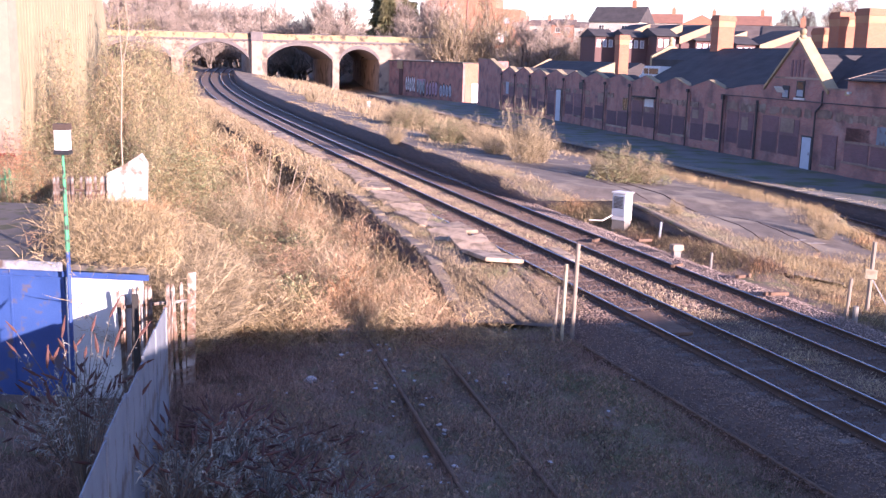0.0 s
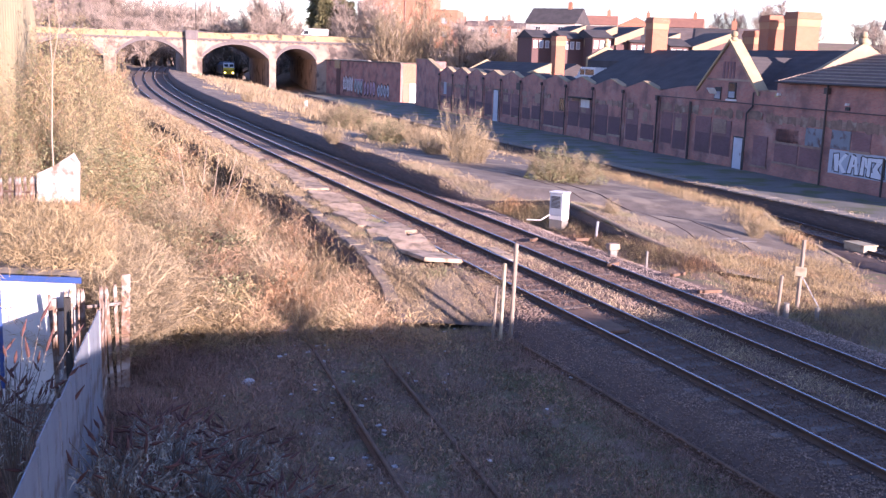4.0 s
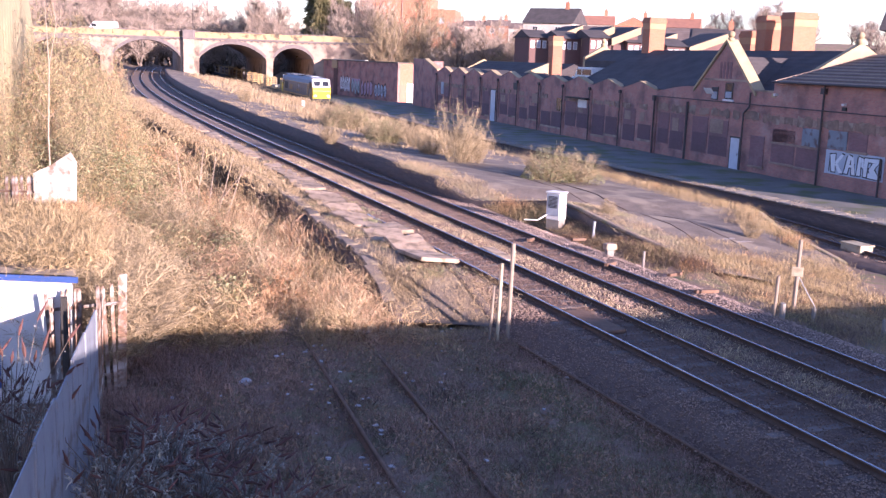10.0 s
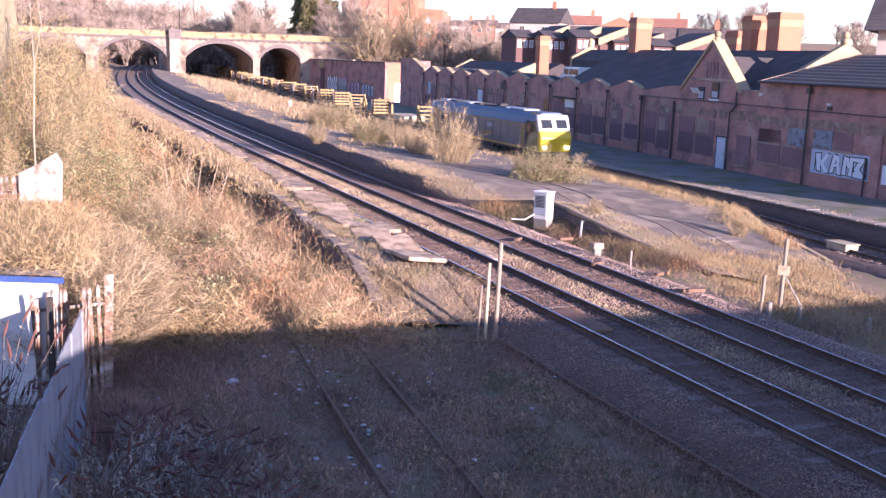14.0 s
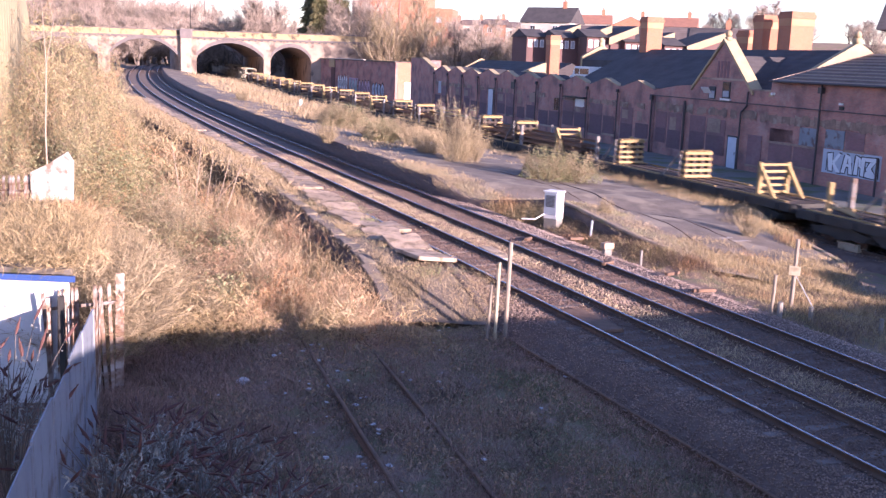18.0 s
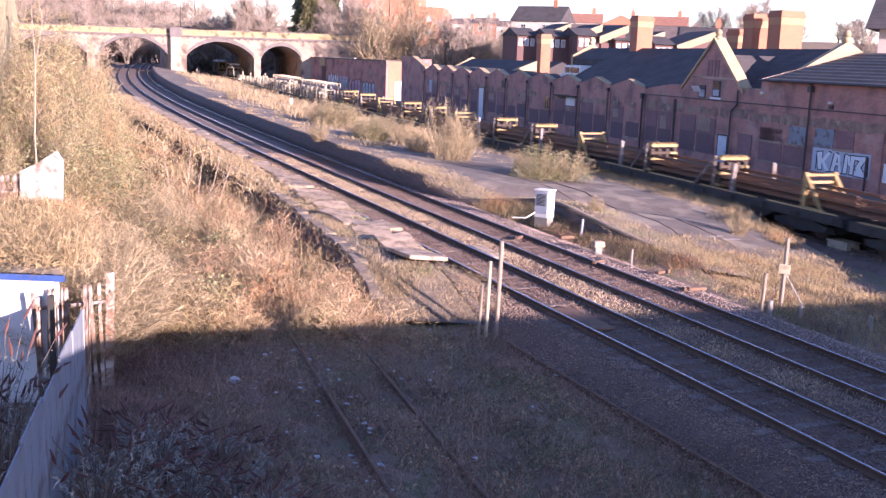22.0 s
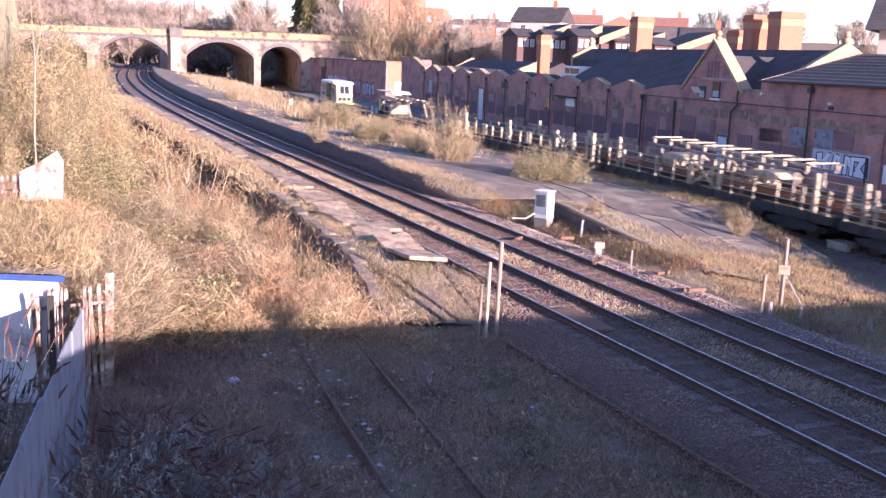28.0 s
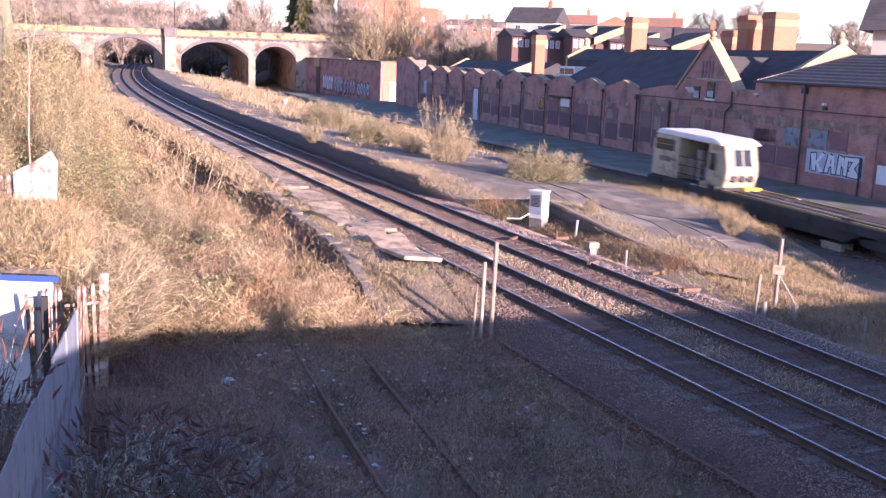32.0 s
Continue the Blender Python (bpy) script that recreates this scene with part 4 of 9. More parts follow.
# angular sprayed shapes on the panel
GRAFFITI = (
    ((96.55, 1.95), (97.0, 2.02), (97.05, 1.0), (96.75, 1.0)), ((97.0, 1.55), (97.5, 2.05), (97.75, 2.0), (97.15, 1.4)), ((97.0, 1.45), (97.2, 1.5), (97.75, 0.98), (97.4, 0.95)),
    ((97.8, 1.0), (98.1, 1.0), (98.35, 2.0), (98.1, 2.05)), ((98.3, 2.0), (98.5, 1.95), (98.75, 0.98), (98.45, 0.98)), ((98.0, 1.35), (98.6, 1.4), (98.6, 1.55), (98.0, 1.5)),
    ((98.85, 1.0), (99.15, 1.0), (99.15, 2.0), (98.95, 2.05)), ((99.15, 2.0), (99.35, 1.95), (99.4, 1.4), (99.2, 1.5)), ((99.4, 1.0), (99.65, 0.98), (99.7, 2.02), (99.4, 2.0)),
    ((99.7, 2.0), (100.6, 2.05), (100.55, 1.8), (99.7, 1.82)), ((100.1, 1.8), (100.5, 1.8), (100.2, 1.45), (99.85, 1.45)), ((99.8, 1.45), (100.2, 1.45), (100.6, 1.1), (99.9, 1.2)), ((99.75, 1.25), (100.7, 1.15), (100.6, 0.93), (99.75, 0.97)),
)
for g in GRAFFITI:
    gx_, gz_ = sum(p[0] for p in g) / 4, sum(p[1] for p in g) / 4
    prism("dark_outline", [(p[0] + (0.07 if p[0] > gx_ else -0.07), p[1] + (0.06 if p[1] > gz_ else -0.06)) for p in g], -0.0635, -0.060, "y", M_BLACK, panel)
    prism("sprayed_shape", g, -0.068, -0.064, "y", M_GRAFWHITE, panel)
for a, b in (((96.5, 0.98), (96.5, 2.0)), ((97.72, 1.0), (97.95, 2.0)), ((98.8, 0.96), (98.82, 2.0)), ((99.4, 0.96), (99.36, 1.5)), ((100.75, 0.95), (100.7, 2.05))):
    prism("dark_outline", [(a[0], a[1]), (a[0] + 0.08, a[1]), (b[0] + 0.08, b[1]), (b[0], b[1])], -0.063, -0.060, "y", M_BLACK, panel)
box("lamp", (90.85, -0.22, 5.0), (91.05, -0.02, 5.15), M_WHITE, building, "small white wall light")
box("lamp", (97.2, -0.2, 4.72), (97.4, -0.02, 4.85), M_WHITE, building)
box("vent", (97.15, -0.1, 4.45), (97.5, -0.02, 4.65), M_BLACK, building)

# roofs
prism("roof", [(0.2, 4.85), (6.0, 7.95), (12.0, 4.85)], 61.0, 90.4, "x", M_SLATE, building, "dark slate roof")
prism("roof", [(4.0, 4.85), (4.0, 6.88), (6.0, 7.95), (12.0, 4.85)], 54.3, 61.0, "x", M_SLATE, building)
box("yard_deck", (54.3, 0.45, 4.1), (61.0, 4.0, 4.3), M_ROOFFELT, building)
prism("rear_wall", [(0.45, -0.6), (11.5, -0.6), (11.5, 4.85), (0.45, 4.85)], 54.5, 108.4, "x", M_BRICK, building)
prism("end_gable", [(-0.05, 4.9), (0.0, 5.15), (5.85, 8.35), (6.15, 8.35), (12.0, 5.1), (12.0, 4.9)], 90.4, 90.85, "x", M_STONE, building, "sunlit stone end gable")
prism("end_gable", [(4.0, 4.9), (4.0, 7.2), (5.85, 8.25), (6.15, 8.25), (12.0, 5.1), (12.0, 4.9)], 53.9, 54.3, "x", M_STONE, building, "sunlit stone end gable")
for s, y, z in ((90.62, 6.0, 8.35), (54.1, 6.0, 8.25)):
    bm = bmesh.new()
    add_box(bm, (s - 0.22, y - 0.2, z - 0.05), (s + 0.22, y + 0.2, z + 0.35))
    bmesh.ops.create_icosphere(bm, subdivisions=2, radius=0.24, matrix=Matrix.Translation((s, y, z + 0.55)))
    part("finial", bm, M_STONE, building, "round stone finial", smooth=True)
prism("gable_roof", [(82.4, 5.2), (85.0, 7.4), (87.6, 5.2)], 0.36, 6.5, "y", M_SLATE, building)
prism("tiled_roof", [(-0.35, 5.86), (7.0, 7.75), (14.0, 5.86)], 90.95, 109.2, "x", M_TILE, building, "brown tiled roof")
prism("bargeboard", [(-0.4, 5.82), (7.0, 7.72), (7.0, 7.80), (-0.4, 5.90)], 90.88, 90.94, "x", M_PALESTONE, building, "weathered verge board")
tube("gutter", (90.9, -0.42, 5.86), (109.2, -0.42, 5.86), 0.07, M_PIPE, building)
box("ridge_stone", (100.5, 6.8, 7.7), (101.0, 7.2, 8.3), M_STONE, building)
# courses of the tiled roof, every other one paler to paint sunlit tile edges
for q in range(1, 20):
    f = q / 20
    yy, zz = -0.35 + 7.35 * f, 5.86 + 1.89 * f
    box("tile_course", (91.0, yy - 0.05, zz - 0.02), (109.2, yy + 0.02, zz + 0.03), M_TILELINE if q % 2 else M_TILE, building)
prism("roof", [(4.3, 4.7), (8.0, 6.5), (11.5, 4.7)], 14.0, 43.2, "x", M_SLATE, building, "dark slate roof behind the zigzag wall")
prism("hidden_wall", [(4.3, -0.6), (11.5, -0.6), (11.5, 4.7), (4.3, 4.7)], 18.7, 43.0, "x", M_BRICK, building)
prism("end_gable", [(4.1, 4.7), (8.0, 6.75), (11.6, 4.7)], 13.6, 14.0, "x", M_STONE, building)
prism("shoulder", [(0.4, 4.9), (4.4, 6.5), (4.4, 4.5), (0.4, 4.5)], 44.1, 44.6, "x", M_STONE, building, "sunlit sloping shoulder of the chimney")


def chimney(s, y, w, d, z0, z1, pots=0):
    top = box("chimney", (s - w / 2, y - d / 2, z0), (s + w / 2, y + d / 2, z1 - 0.5), M_CHIM, building, "tall buff brick chimney stack")
    box("chimney_band", (s - w / 2 - 0.03, y - d / 2 - 0.03, z1 - 1.0), (s + w / 2 + 0.03, y + d / 2 + 0.03, z1 - 0.5), M_BANDSTONE, top, "pale buff band near the top")
    box("chimney_cap", (s - w / 2 - 0.09, y - d / 2 - 0.09, z1 - 0.5), (s + w / 2 + 0.09, y + d / 2 + 0.09, z1 - 0.2), M_CHIM, top)
    box("chimney_cap", (s - w / 2 - 0.02, y - d / 2 - 0.02, z1 - 0.2), (s + w / 2 + 0.02, y + d / 2 + 0.02, z1), M_CHIM, top)
    return top


chimney(43.6, 5.5, 1.25, 1.1, 4.8, 9.35)
chimney(63.5, 6.2, 1.3, 1.5, 7.0, 10.75)
chimney(78.0, 8.0, 1.2, 1.5, 5.0, 10.55)
chimney(81.5, 8.0, 1.5, 1.9, 5.0, 10.7)
chimney(75.0, 8.6, 1.5, 1.3, 5.0, 9.5)

# white van parked on the raised yard behind, seen over the parapet
van = thing("van", WALL @ pose(57.9, 2.95, 4.3, 0, 0, 178), "white van with dark windows parked behind the building", "van")
prism("body", [(-2.4, 0.4), (2.4, 0.4), (2.4, 1.0), (1.7, 1.15), (1.0, 1.95), (-2.4, 1.95)], -0.9, 0.9, "y", M_WHITE, van, bevel=0.06)
box("window", (-2.2, 0.9, 1.25), (-0.2, 0.92, 1.75), M_GLASS, van)
box("window", (0.0, 0.9, 1.25), (1.0, 0.92, 1.75), M_GLASS, van)
for x in (-1.6, 1.6):
    for y in (-0.8, 0.8):
        tube("wheel", (x, y - 0.12, 0.32), (x, y + 0.12, 0.32), 0.32, M_BLACK, van, sides=16)

# ---- walled yard with graffiti, at the end of the building ----
yard = thing("brick_garage", pose(-10.7, 160.0, -0.45, 0, 0, -58.8) @ Matrix.Diagonal((1.117, 1.117, 1.117, 1)), "flat-roofed brick store with graffiti along its wall", "outbuilding")
box("wall", (-26.3, 0.0, -1.0), (0.0, 0.35, 5.45), M_BRICK, yard)
box("wall", (-26.3, 2.4, -1.0), (0.0, 2.75, 5.3), M_BRICK, yard)
box("end_wall", (-0.35, 0.35, -1.0), (0.0, 2.4, 5.45), M_BRICKO, yard, "sunlit end wall of orange brick")
box("flat_roof", (-26.4, -0.15, 5.45), (0.05, 2.9, 5.6), M_ROOFFELT, yard)
box("coping", (-23.0, -0.2, 5.6), (-10.0, 0.2, 5.7), M_RENDERWALL, yard, "pale roof edge trim")
box("dark_pier", (-21.9, -0.12, -0.5), (-20.6, 0.0, 5.4), M_BRICKD, yard, "upright strip of dark brick")
box("buff_block", (-22.2, -0.3, 4.3), (-20.4, -0.121, 5.58), M_STONE, yard, "buff stone block")
box("door", (0.0, 0.35, -0.3), (0.06, 1.25, 2.5), M_REDDOOR, yard, "red brown door")
box("door", (0.0, 1.45, -0.3), (0.06, 2.6, 2.7), M_WHITE, yard, "white door")
# sprayed patches: soft-cornered letters with dark edges
def blob_outline(cx, cz, w, h, r, n=9):
    return [(cx + w * math.cos(6.283 * k / n) * r.uniform(0.75, 1.1), cz + h * math.sin(6.283 * k / n) * r.uniform(0.75, 1.1)) for k in range(n)]


for x0, x1, z0, z1, ground_m, letter_m, count in ((-19.5, -15.8, 0.7, 3.3, None, M_GRAFWHITE, 5), (-15.4, -12.3, 0.5, 2.9, M_GRAFPINK, M_GRAFTEAL, 3), (-12.0, -8.0, 0.4, 2.8, None, M_GRAFPINK, 4), (-7.4, -3.4, 0.4, 2.6, None, M_GRAFBLUE, 4)):
    if ground_m:
        box("graffiti_panel", (x0, -0.012, z0 + 1.0), (x1, 0.0, z1), ground_m, yard, "sprayed graffiti patch")
    for q in range(count):
        w = (x1 - x0) / count
        cx, cz = x0 + w * (q + 0.5), (z0 + z1) / 2 + rs.uniform(-0.12, 0.12)
        prism("sprayed_edge", blob_outline(cx, cz, w * 0.56, (z1 - z0) * 0.52, rs), -0.018, -0.014, "y", M_UNDER, yard)
        prism("sprayed_letter", blob_outline(cx, cz, w * 0.44, (z1 - z0) * 0.44, rs), -0.024, -0.019, "y", letter_m, yard)
        prism("sprayed_stroke", [(cx - 0.06, cz - 0.5), (cx + 0.1, cz - 0.45), (cx + 0.16, cz + 0.3), (cx - 0.02, cz + 0.35)], -0.028, -0.025, "y", M_UNDER, yard)
# ---- the stone arch bridge ----
BY = 185.0
bridge = thing("stone_bridge", pose(0, BY, 0), "stone road bridge with segmental arches and a sandstone parapet", "bridge", kind="structure")
ARCHES = ((-80.5, -66.4, 5.2, 8.0, 11.0), (-64.2, -51.7, 5.3, 8.25, 11.0), (-48.4, -36.2, 5.4, 7.95, 30.0), (-35.0, -27.6, 5.4, 7.55, 30.0))
TOP = 8.55


def arch_z(x, a, b, spring, crown):
    h, r = crown - spring, (b - a) / 2
    rad = (r * r + h * h) / (2 * h)
    return crown - rad + math.sqrt(max(rad * rad - (x - (a + b) / 2) ** 2, 0))


def skewed(bm):
    """The vaults run on in line with the tracks."""
    for v in bm.verts:
        if v.co.y > 0.61:
            v.co.x -= 0.345 * (v.co.y - 0.6)


for a, b, spring, crown, deep in ARCHES:
    xs = [a + (b - a) * i / 28 for i in range(29)]
    bm = bmesh.new()
    for i in range(28):
        x0, x1 = xs[i], xs[i + 1]
        add_prism(bm, [(x0, arch_z(x0, a, b, spring, crown)), (x1, arch_z(x1, a, b, spring, crown)), (x1, TOP), (x0, TOP)], 0, 0.6, "y")
    part("spandrel_wall", bm, M_PALESTONE, bridge)
    bm = bmesh.new()
    for i in range(28):
        x0, x1 = xs[i], xs[i + 1]
        z0, z1 = arch_z(x0, a, b, spring, crown), arch_z(x1, a, b, spring, crown)
        add_prism(bm, [(x0, z0 - 0.03), (x1, z1 - 0.03), (x1, z1 + 0.62), (x0, z0 + 0.62)], -0.09, -0.003, "y")
    part("arch_ring", bm, M_DARKSTONE, bridge, "ring of darker arch stones")
    bm = bmesh.new()
    for i in range(28):
        x0, x1 = xs[i], xs[i + 1]
        z0, z1 = arch_z(x0, a, b, spring, crown), arch_z(x1, a, b, spring, crown)
        add_prism(bm, [(x0, z0), (x1, z1), (x1, z1 + 0.7), (x0, z0 + 0.7)], 0.6, deep, "y")
    skewed(bm)
    # vault brick is lightened to put the haze under the arches into its colour
    part("vault", bm, M_VAULT, bridge, "vault under the arch, its brick lightened for haze")
for x0, x1, deep, wide in ((-95.0, -80.5, 11.0, 0), (-66.4, -64.2, 11.0, 0), (-51.7, -48.4, 30.0, 1), (-36.2, -35.0, 30.0, 0), (-27.6, -14.0, 30.0, 0)):
    bm = bmesh.new()
    add_box(bm, (x0, 0.0, -3.0), (x1, deep, TOP))
    skewed(bm)
    part("pier", bm, M_PALESTONE, bridge)
    box("impost", (x0 - 0.12, -0.12, 5.25), (x1 + 0.12, 0.3, 5.55), M_PALESTONE, bridge)
    if wide:
        box("buttress", (x0 + 0.7, -0.9, -3.0), (x1 - 0.8, 0.0, 8.5), M_PALESTONE, bridge, "tall stone buttress")
        box("parapet_pier", (x0 + 0.55, -0.95, 8.5), (x1 - 0.65, 0.7, 10.15), M_DARKSTONE, bridge, "sooty pier in the parapet", bevel=0.05)
        tube("lamp_standard", (x0 + 1.7, 2.0, 9.0), (x0 + 1.7, 2.0, 15.5), 0.07, M_UNDER, bridge)
box("road_deck", (-95.0, 0.6, 8.72), (-14.0, 11.0, 8.9), M_TARMAC, bridge)
box("string_course", (-95.0, -0.25, TOP), (-14.0, 0.7, TOP + 0.3), M_DARKSTONE, bridge, "weathered string course")
box("parapet", (-95.0, -0.05, TOP + 0.3), (-14.0, 0.5, 9.85), M_PARAPET, bridge, "yellow sandstone parapet")
bm = bmesh.new()
add_box(bm, (-0.78, -0.16, 0.0), (0.78, 0.62, 0.16))
cap_me = mesh_of("parapet_cap", bm, M_DARKSTONE, bevel=0.03)
bm = bmesh.new()
add_box(bm, (-0.17, -0.12, 0.0), (0.17, 0.1, 0.22))
cor_me = mesh_of("corbel", bm, M_DARKSTONE)
for i in range(50):
    if math.sin(i * 5.3) < 0.6:
        shared("parapet_cap", cap_me, bridge, pose(-94.2 + i * 1.62, 0, 9.85 + 0.02 * math.sin(i * 2.1)))
for i in range(70):
    shared("corbel", cor_me, bridge, pose(-94.0 + i * 1.15, -0.06, TOP - 0.24))
white_van = thing("van", pose(-14.0, BY + 4.0, 8.9), "white panel van with a dark windscreen driving over the bridge", "van")
prism("body", [(-2.6, 0.4), (2.6, 0.4), (2.6, 2.3), (-1.2, 2.3), (-1.75, 1.9), (-2.1, 1.25), (-2.6, 1.05)], -0.95, 0.95, "y", M_WHITE, white_van, bevel=0.07)
prism("windscreen", [(-1.78, 1.86), (-2.1, 1.3), (-2.13, 1.3), (-1.82, 1.9)], -0.85, 0.85, "y", M_GLASS, white_van, "dark windscreen")
for y in (-0.955, 0.955):
    box("side_window", (-1.7, y - 0.01, 1.3), (-0.8, y + 0.01, 1.9), M_GLASS, white_van, "dark cab window")
for x in (-1.7, 1.7):
    for y in (-0.85, 0.85):
        wh = tube("wheel", (x, y - 0.12, 0.36), (x, y + 0.12, 0.36), 0.36, M_BLACK, white_van, sides=16)
        tube("hub", (x, y - 0.125, 0.36), (x, y + 0.125, 0.36), 0.17, M_GALV, wh, sides=10)

# ---- houses on the hill ----
def house(m, w, d, h, rise, wall, roof, label, wins=(), floors=2, along_x=True, barge=None, chim=()):
    hs = thing("house", m, label, "house")
    box("wall", (-w / 2, 0, -4.0), (w / 2, d, h), wall, hs)
    if along_x:
        prism("roof", [(-0.4, h), (d / 2, h + rise), (d + 0.4, h)], -w / 2 - 0.25, w / 2 + 0.25, "x", roof, hs)
    else:
        prism("roof", [(-w / 2 - 0.4, h), (0, h + rise), (w / 2 + 0.4, h)], -0.25, d + 0.25, "y", roof, hs)
        prism("gable", [(-w / 2, h), (0, h + rise * 0.94), (w / 2, h)], -0.26, -0.02, "y", wall, hs)
        if barge:
            prism("bargeboard", [(-w / 2 - 0.5, h - 0.1), (0, h + rise), (0, h + rise + 0.35), (-w / 2 - 0.5, h + 0.25)], -0.36, -0.27, "y", barge, hs)
            prism("bargeboard", [(0, h + rise), (w / 2 + 0.5, h - 0.1), (w / 2 + 0.5, h + 0.25), (0, h + rise + 0.35)], -0.36, -0.27, "y", barge, hs)
    for f in range(floors):
        for x in wins:
            wf = box("window", (x - 0.6, -0.06, h - 1.9 - f * 2.6), (x + 0.6, 0.0, h - 0.6 - f * 2.6), M_WHITE, hs, "white framed window")
            box("pane", (x - 0.48, -0.075, h - 1.78 - f * 2.6), (x - 0.05, -0.061, h - 0.72 - f * 2.6), M_GLASS, wf)
            box("pane", (x + 0.05, -0.075, h - 1.78 - f * 2.6), (x + 0.48, -0.061, h - 0.72 - f * 2.6), M_GLASS, wf)
    for cx in chim:
        c = box("chimney", (cx - 0.4, d / 2 - 0.4, h + rise * 0.5), (cx + 0.4, d / 2 + 0.4, h + rise + 1.2), M_BRICKO, hs)
        tube("chimney_pot", (cx, d / 2, h + rise + 1.2), (cx, d / 2, h + rise + 1.6), 0.14, M_BRICKO, c)
    return hs

def hz(x, y):
    return float(z_ground(x, y))


# tall orange brick block, cut by the top of the view
block = thing("apartment_block", pose(-15.0, 252.0, 11.5, 0, 0, -6), "tall orange brick block above the bare trees", "building")
box("wall", (-11.3, 0.0, -6.0), (5.6, 14.0, 9.4), M_BRICKO, block)
box("wall", (5.6, 1.0, -6.0), (11.6, 14.0, 6.9), M_BRICKO, block)
box("parapet", (-11.5, -0.2, 9.4), (5.8, 14.2, 9.8), M_PALESTONE, block)
box("side_wing", (-13.4, 2.0, -6.0), (-11.3, 12.0, 8.2), M_BRICK, block)
box("base_band", (-14.5, -0.4, -0.3), (-9.0, 0.0, 0.4), M_WHITE, block, "white band at the foot")
tube("flue", (-9.4, -0.3, -2.0), (-9.4, -0.3, 6.5), 0.16, M_BRICK, block)
for fz in (1.0, 4.2):
    box("window", (7.6, 0.97, fz - 0.7), (9.0, 1.02, fz + 0.7), M_BOARD, block)
for wx in (-6.6, -1.2, 3.9):
    tube("downpipe", (wx, -0.12, -5.0), (wx, -0.12, 9.2), 0.09, M_BRICK, block)

house(pose(16.0, 210.0, 10.0, 0, 0, -24), 10.5, 9.0, 4.4, 3.2, M_RENDERWALL, M_SLATE, "pale rendered house with a dark hipped roof", (-2.6, 2.2), 2, True, chim=(2.6,))
def stepped_house(m, w, d, h, rise):
    """A brick house under a single slope, its sunlit verge climbing to one side."""
    hs = thing("house", m, "brick house with walls darkened for shade and a sunlit cream verge", "house")
    # walls are coloured dark to stand for their shaded side
    prism("wall", [(-w / 2, -4.0), (w / 2, -4.0), (w / 2, h + rise - 0.1), (-w / 2, h - 0.1)], 0.0, d, "y", M_BRICKD, hs)
    prism("roof", [(-w / 2 - 0.3, h - 0.1), (w / 2 + 0.3, h + rise), (w / 2 + 0.3, h + rise + 0.16), (-w / 2 - 0.3, h + 0.06)], -0.15, d + 0.2, "y", M_SLATE, hs)
    prism("verge", [(-w / 2 - 0.35, h - 1.0), (w / 2 + 0.35, h + rise - 0.9), (w / 2 + 0.35, h + rise + 0.1), (-w / 2 - 0.35, h)], -0.3, -0.16, "y", M_STONE, hs, "sunlit cream verge")
    prism("side_roof", [(-0.2, h), (d * 0.5, h + 1.2), (d + 0.2, h)], -w / 2 - 3.6, -w / 2 - 0.3, "x", M_SLATE, hs)
    box("side_wall", (-w / 2 - 3.4, 0.3, -4.0), (-w / 2, d - 0.3, h), M_BRICKD, hs)
    for x in (-2.9, -2.0, -1.1):
        wf = box("window", (-w / 2 + x - 0.3, 0.24, h - 1.5), (-w / 2 + x + 0.3, 0.3, h - 0.4), M_WHITE, hs, "white framed window")
        box("pane", (-w / 2 + x - 0.2, 0.22, h - 1.4), (-w / 2 + x + 0.2, 0.239, h - 0.5), M_BOARD, wf)
    return hs


for x, y, z, w, rise in ((14.4, 152.0, 6.2, 4.2, 1.9), (18.6, 149.0, 6.1, 4.2, 1.9), (22.2, 146.0, 6.3, 3.6, 1.6), (33.2, 143.0, 5.4, 5.2, 2.0), (27.4, 146.0, 5.8, 3.4, 1.4)):
    stepped_house(pose(x, y, z, 0, 0, 14), w, 8.0, 3.9, rise)
for i in range(5):
    house(pose(20.0 + i * 6.4, 172.0 - i * 2.0, 6.1, 0, 0, -14), 6.4, 7.5, 4.6, 2.2, M_BRICK, M_SLATE if i % 2 else M_TILE, "red brick terraced house with dark slate roof", (-1.8, 0.3, 2.2), 2, True, chim=(2.6,) if i % 2 else ())
for i in range(5):
    house(pose(-4.0 + i * 5.6, 262.0 - i, 10.6 + 0.3 * (i % 3), 0, 0, -8), 5.6, 8.0, 4.0, 1.6, M_RENDERWALL if i % 2 else M_BRICKO, M_TILE, "distant pale terraced house", (-1.2, 1.2), 1, True, chim=(1.8,))
for i in range(3):
    house(pose(28.0 + i * 9.5, 232.0 + 5 * (i % 2), 11.4, 0, 0, -10 - 3 * i), 8.5, 8.0, 3.8, 2.2, M_BRICKO if i % 3 else M_RENDERWALL, M_TILE if i % 2 else M_TILERED, "distant brick house on the hillside", (-2.2, 0.2, 2.4), 1, i % 3 != 1, chim=(2.4,))
near_house = thing("house", pose(34.6, 74.5, 1.2, 0, 0, -30), "pale house with a dark overhanging roof", "house")
box("wall", (-4.0, 0, -2), (5.0, 8, 8.55), M_RENDERWALL, near_house)
prism("roof", [(-0.9, 8.5), (4.0, 11.5), (8.9, 8.5)], -4.9, 5.9, "x", M_SLATE, near_house)
nw = box("window", (-1.8, -0.08, 6.6), (-0.2, 0.0, 8.2), M_WHITE, near_house, "white framed window")
box("pane", (-1.6, -0.1, 6.8), (-0.4, -0.081, 8.0), M_BOARD, nw)


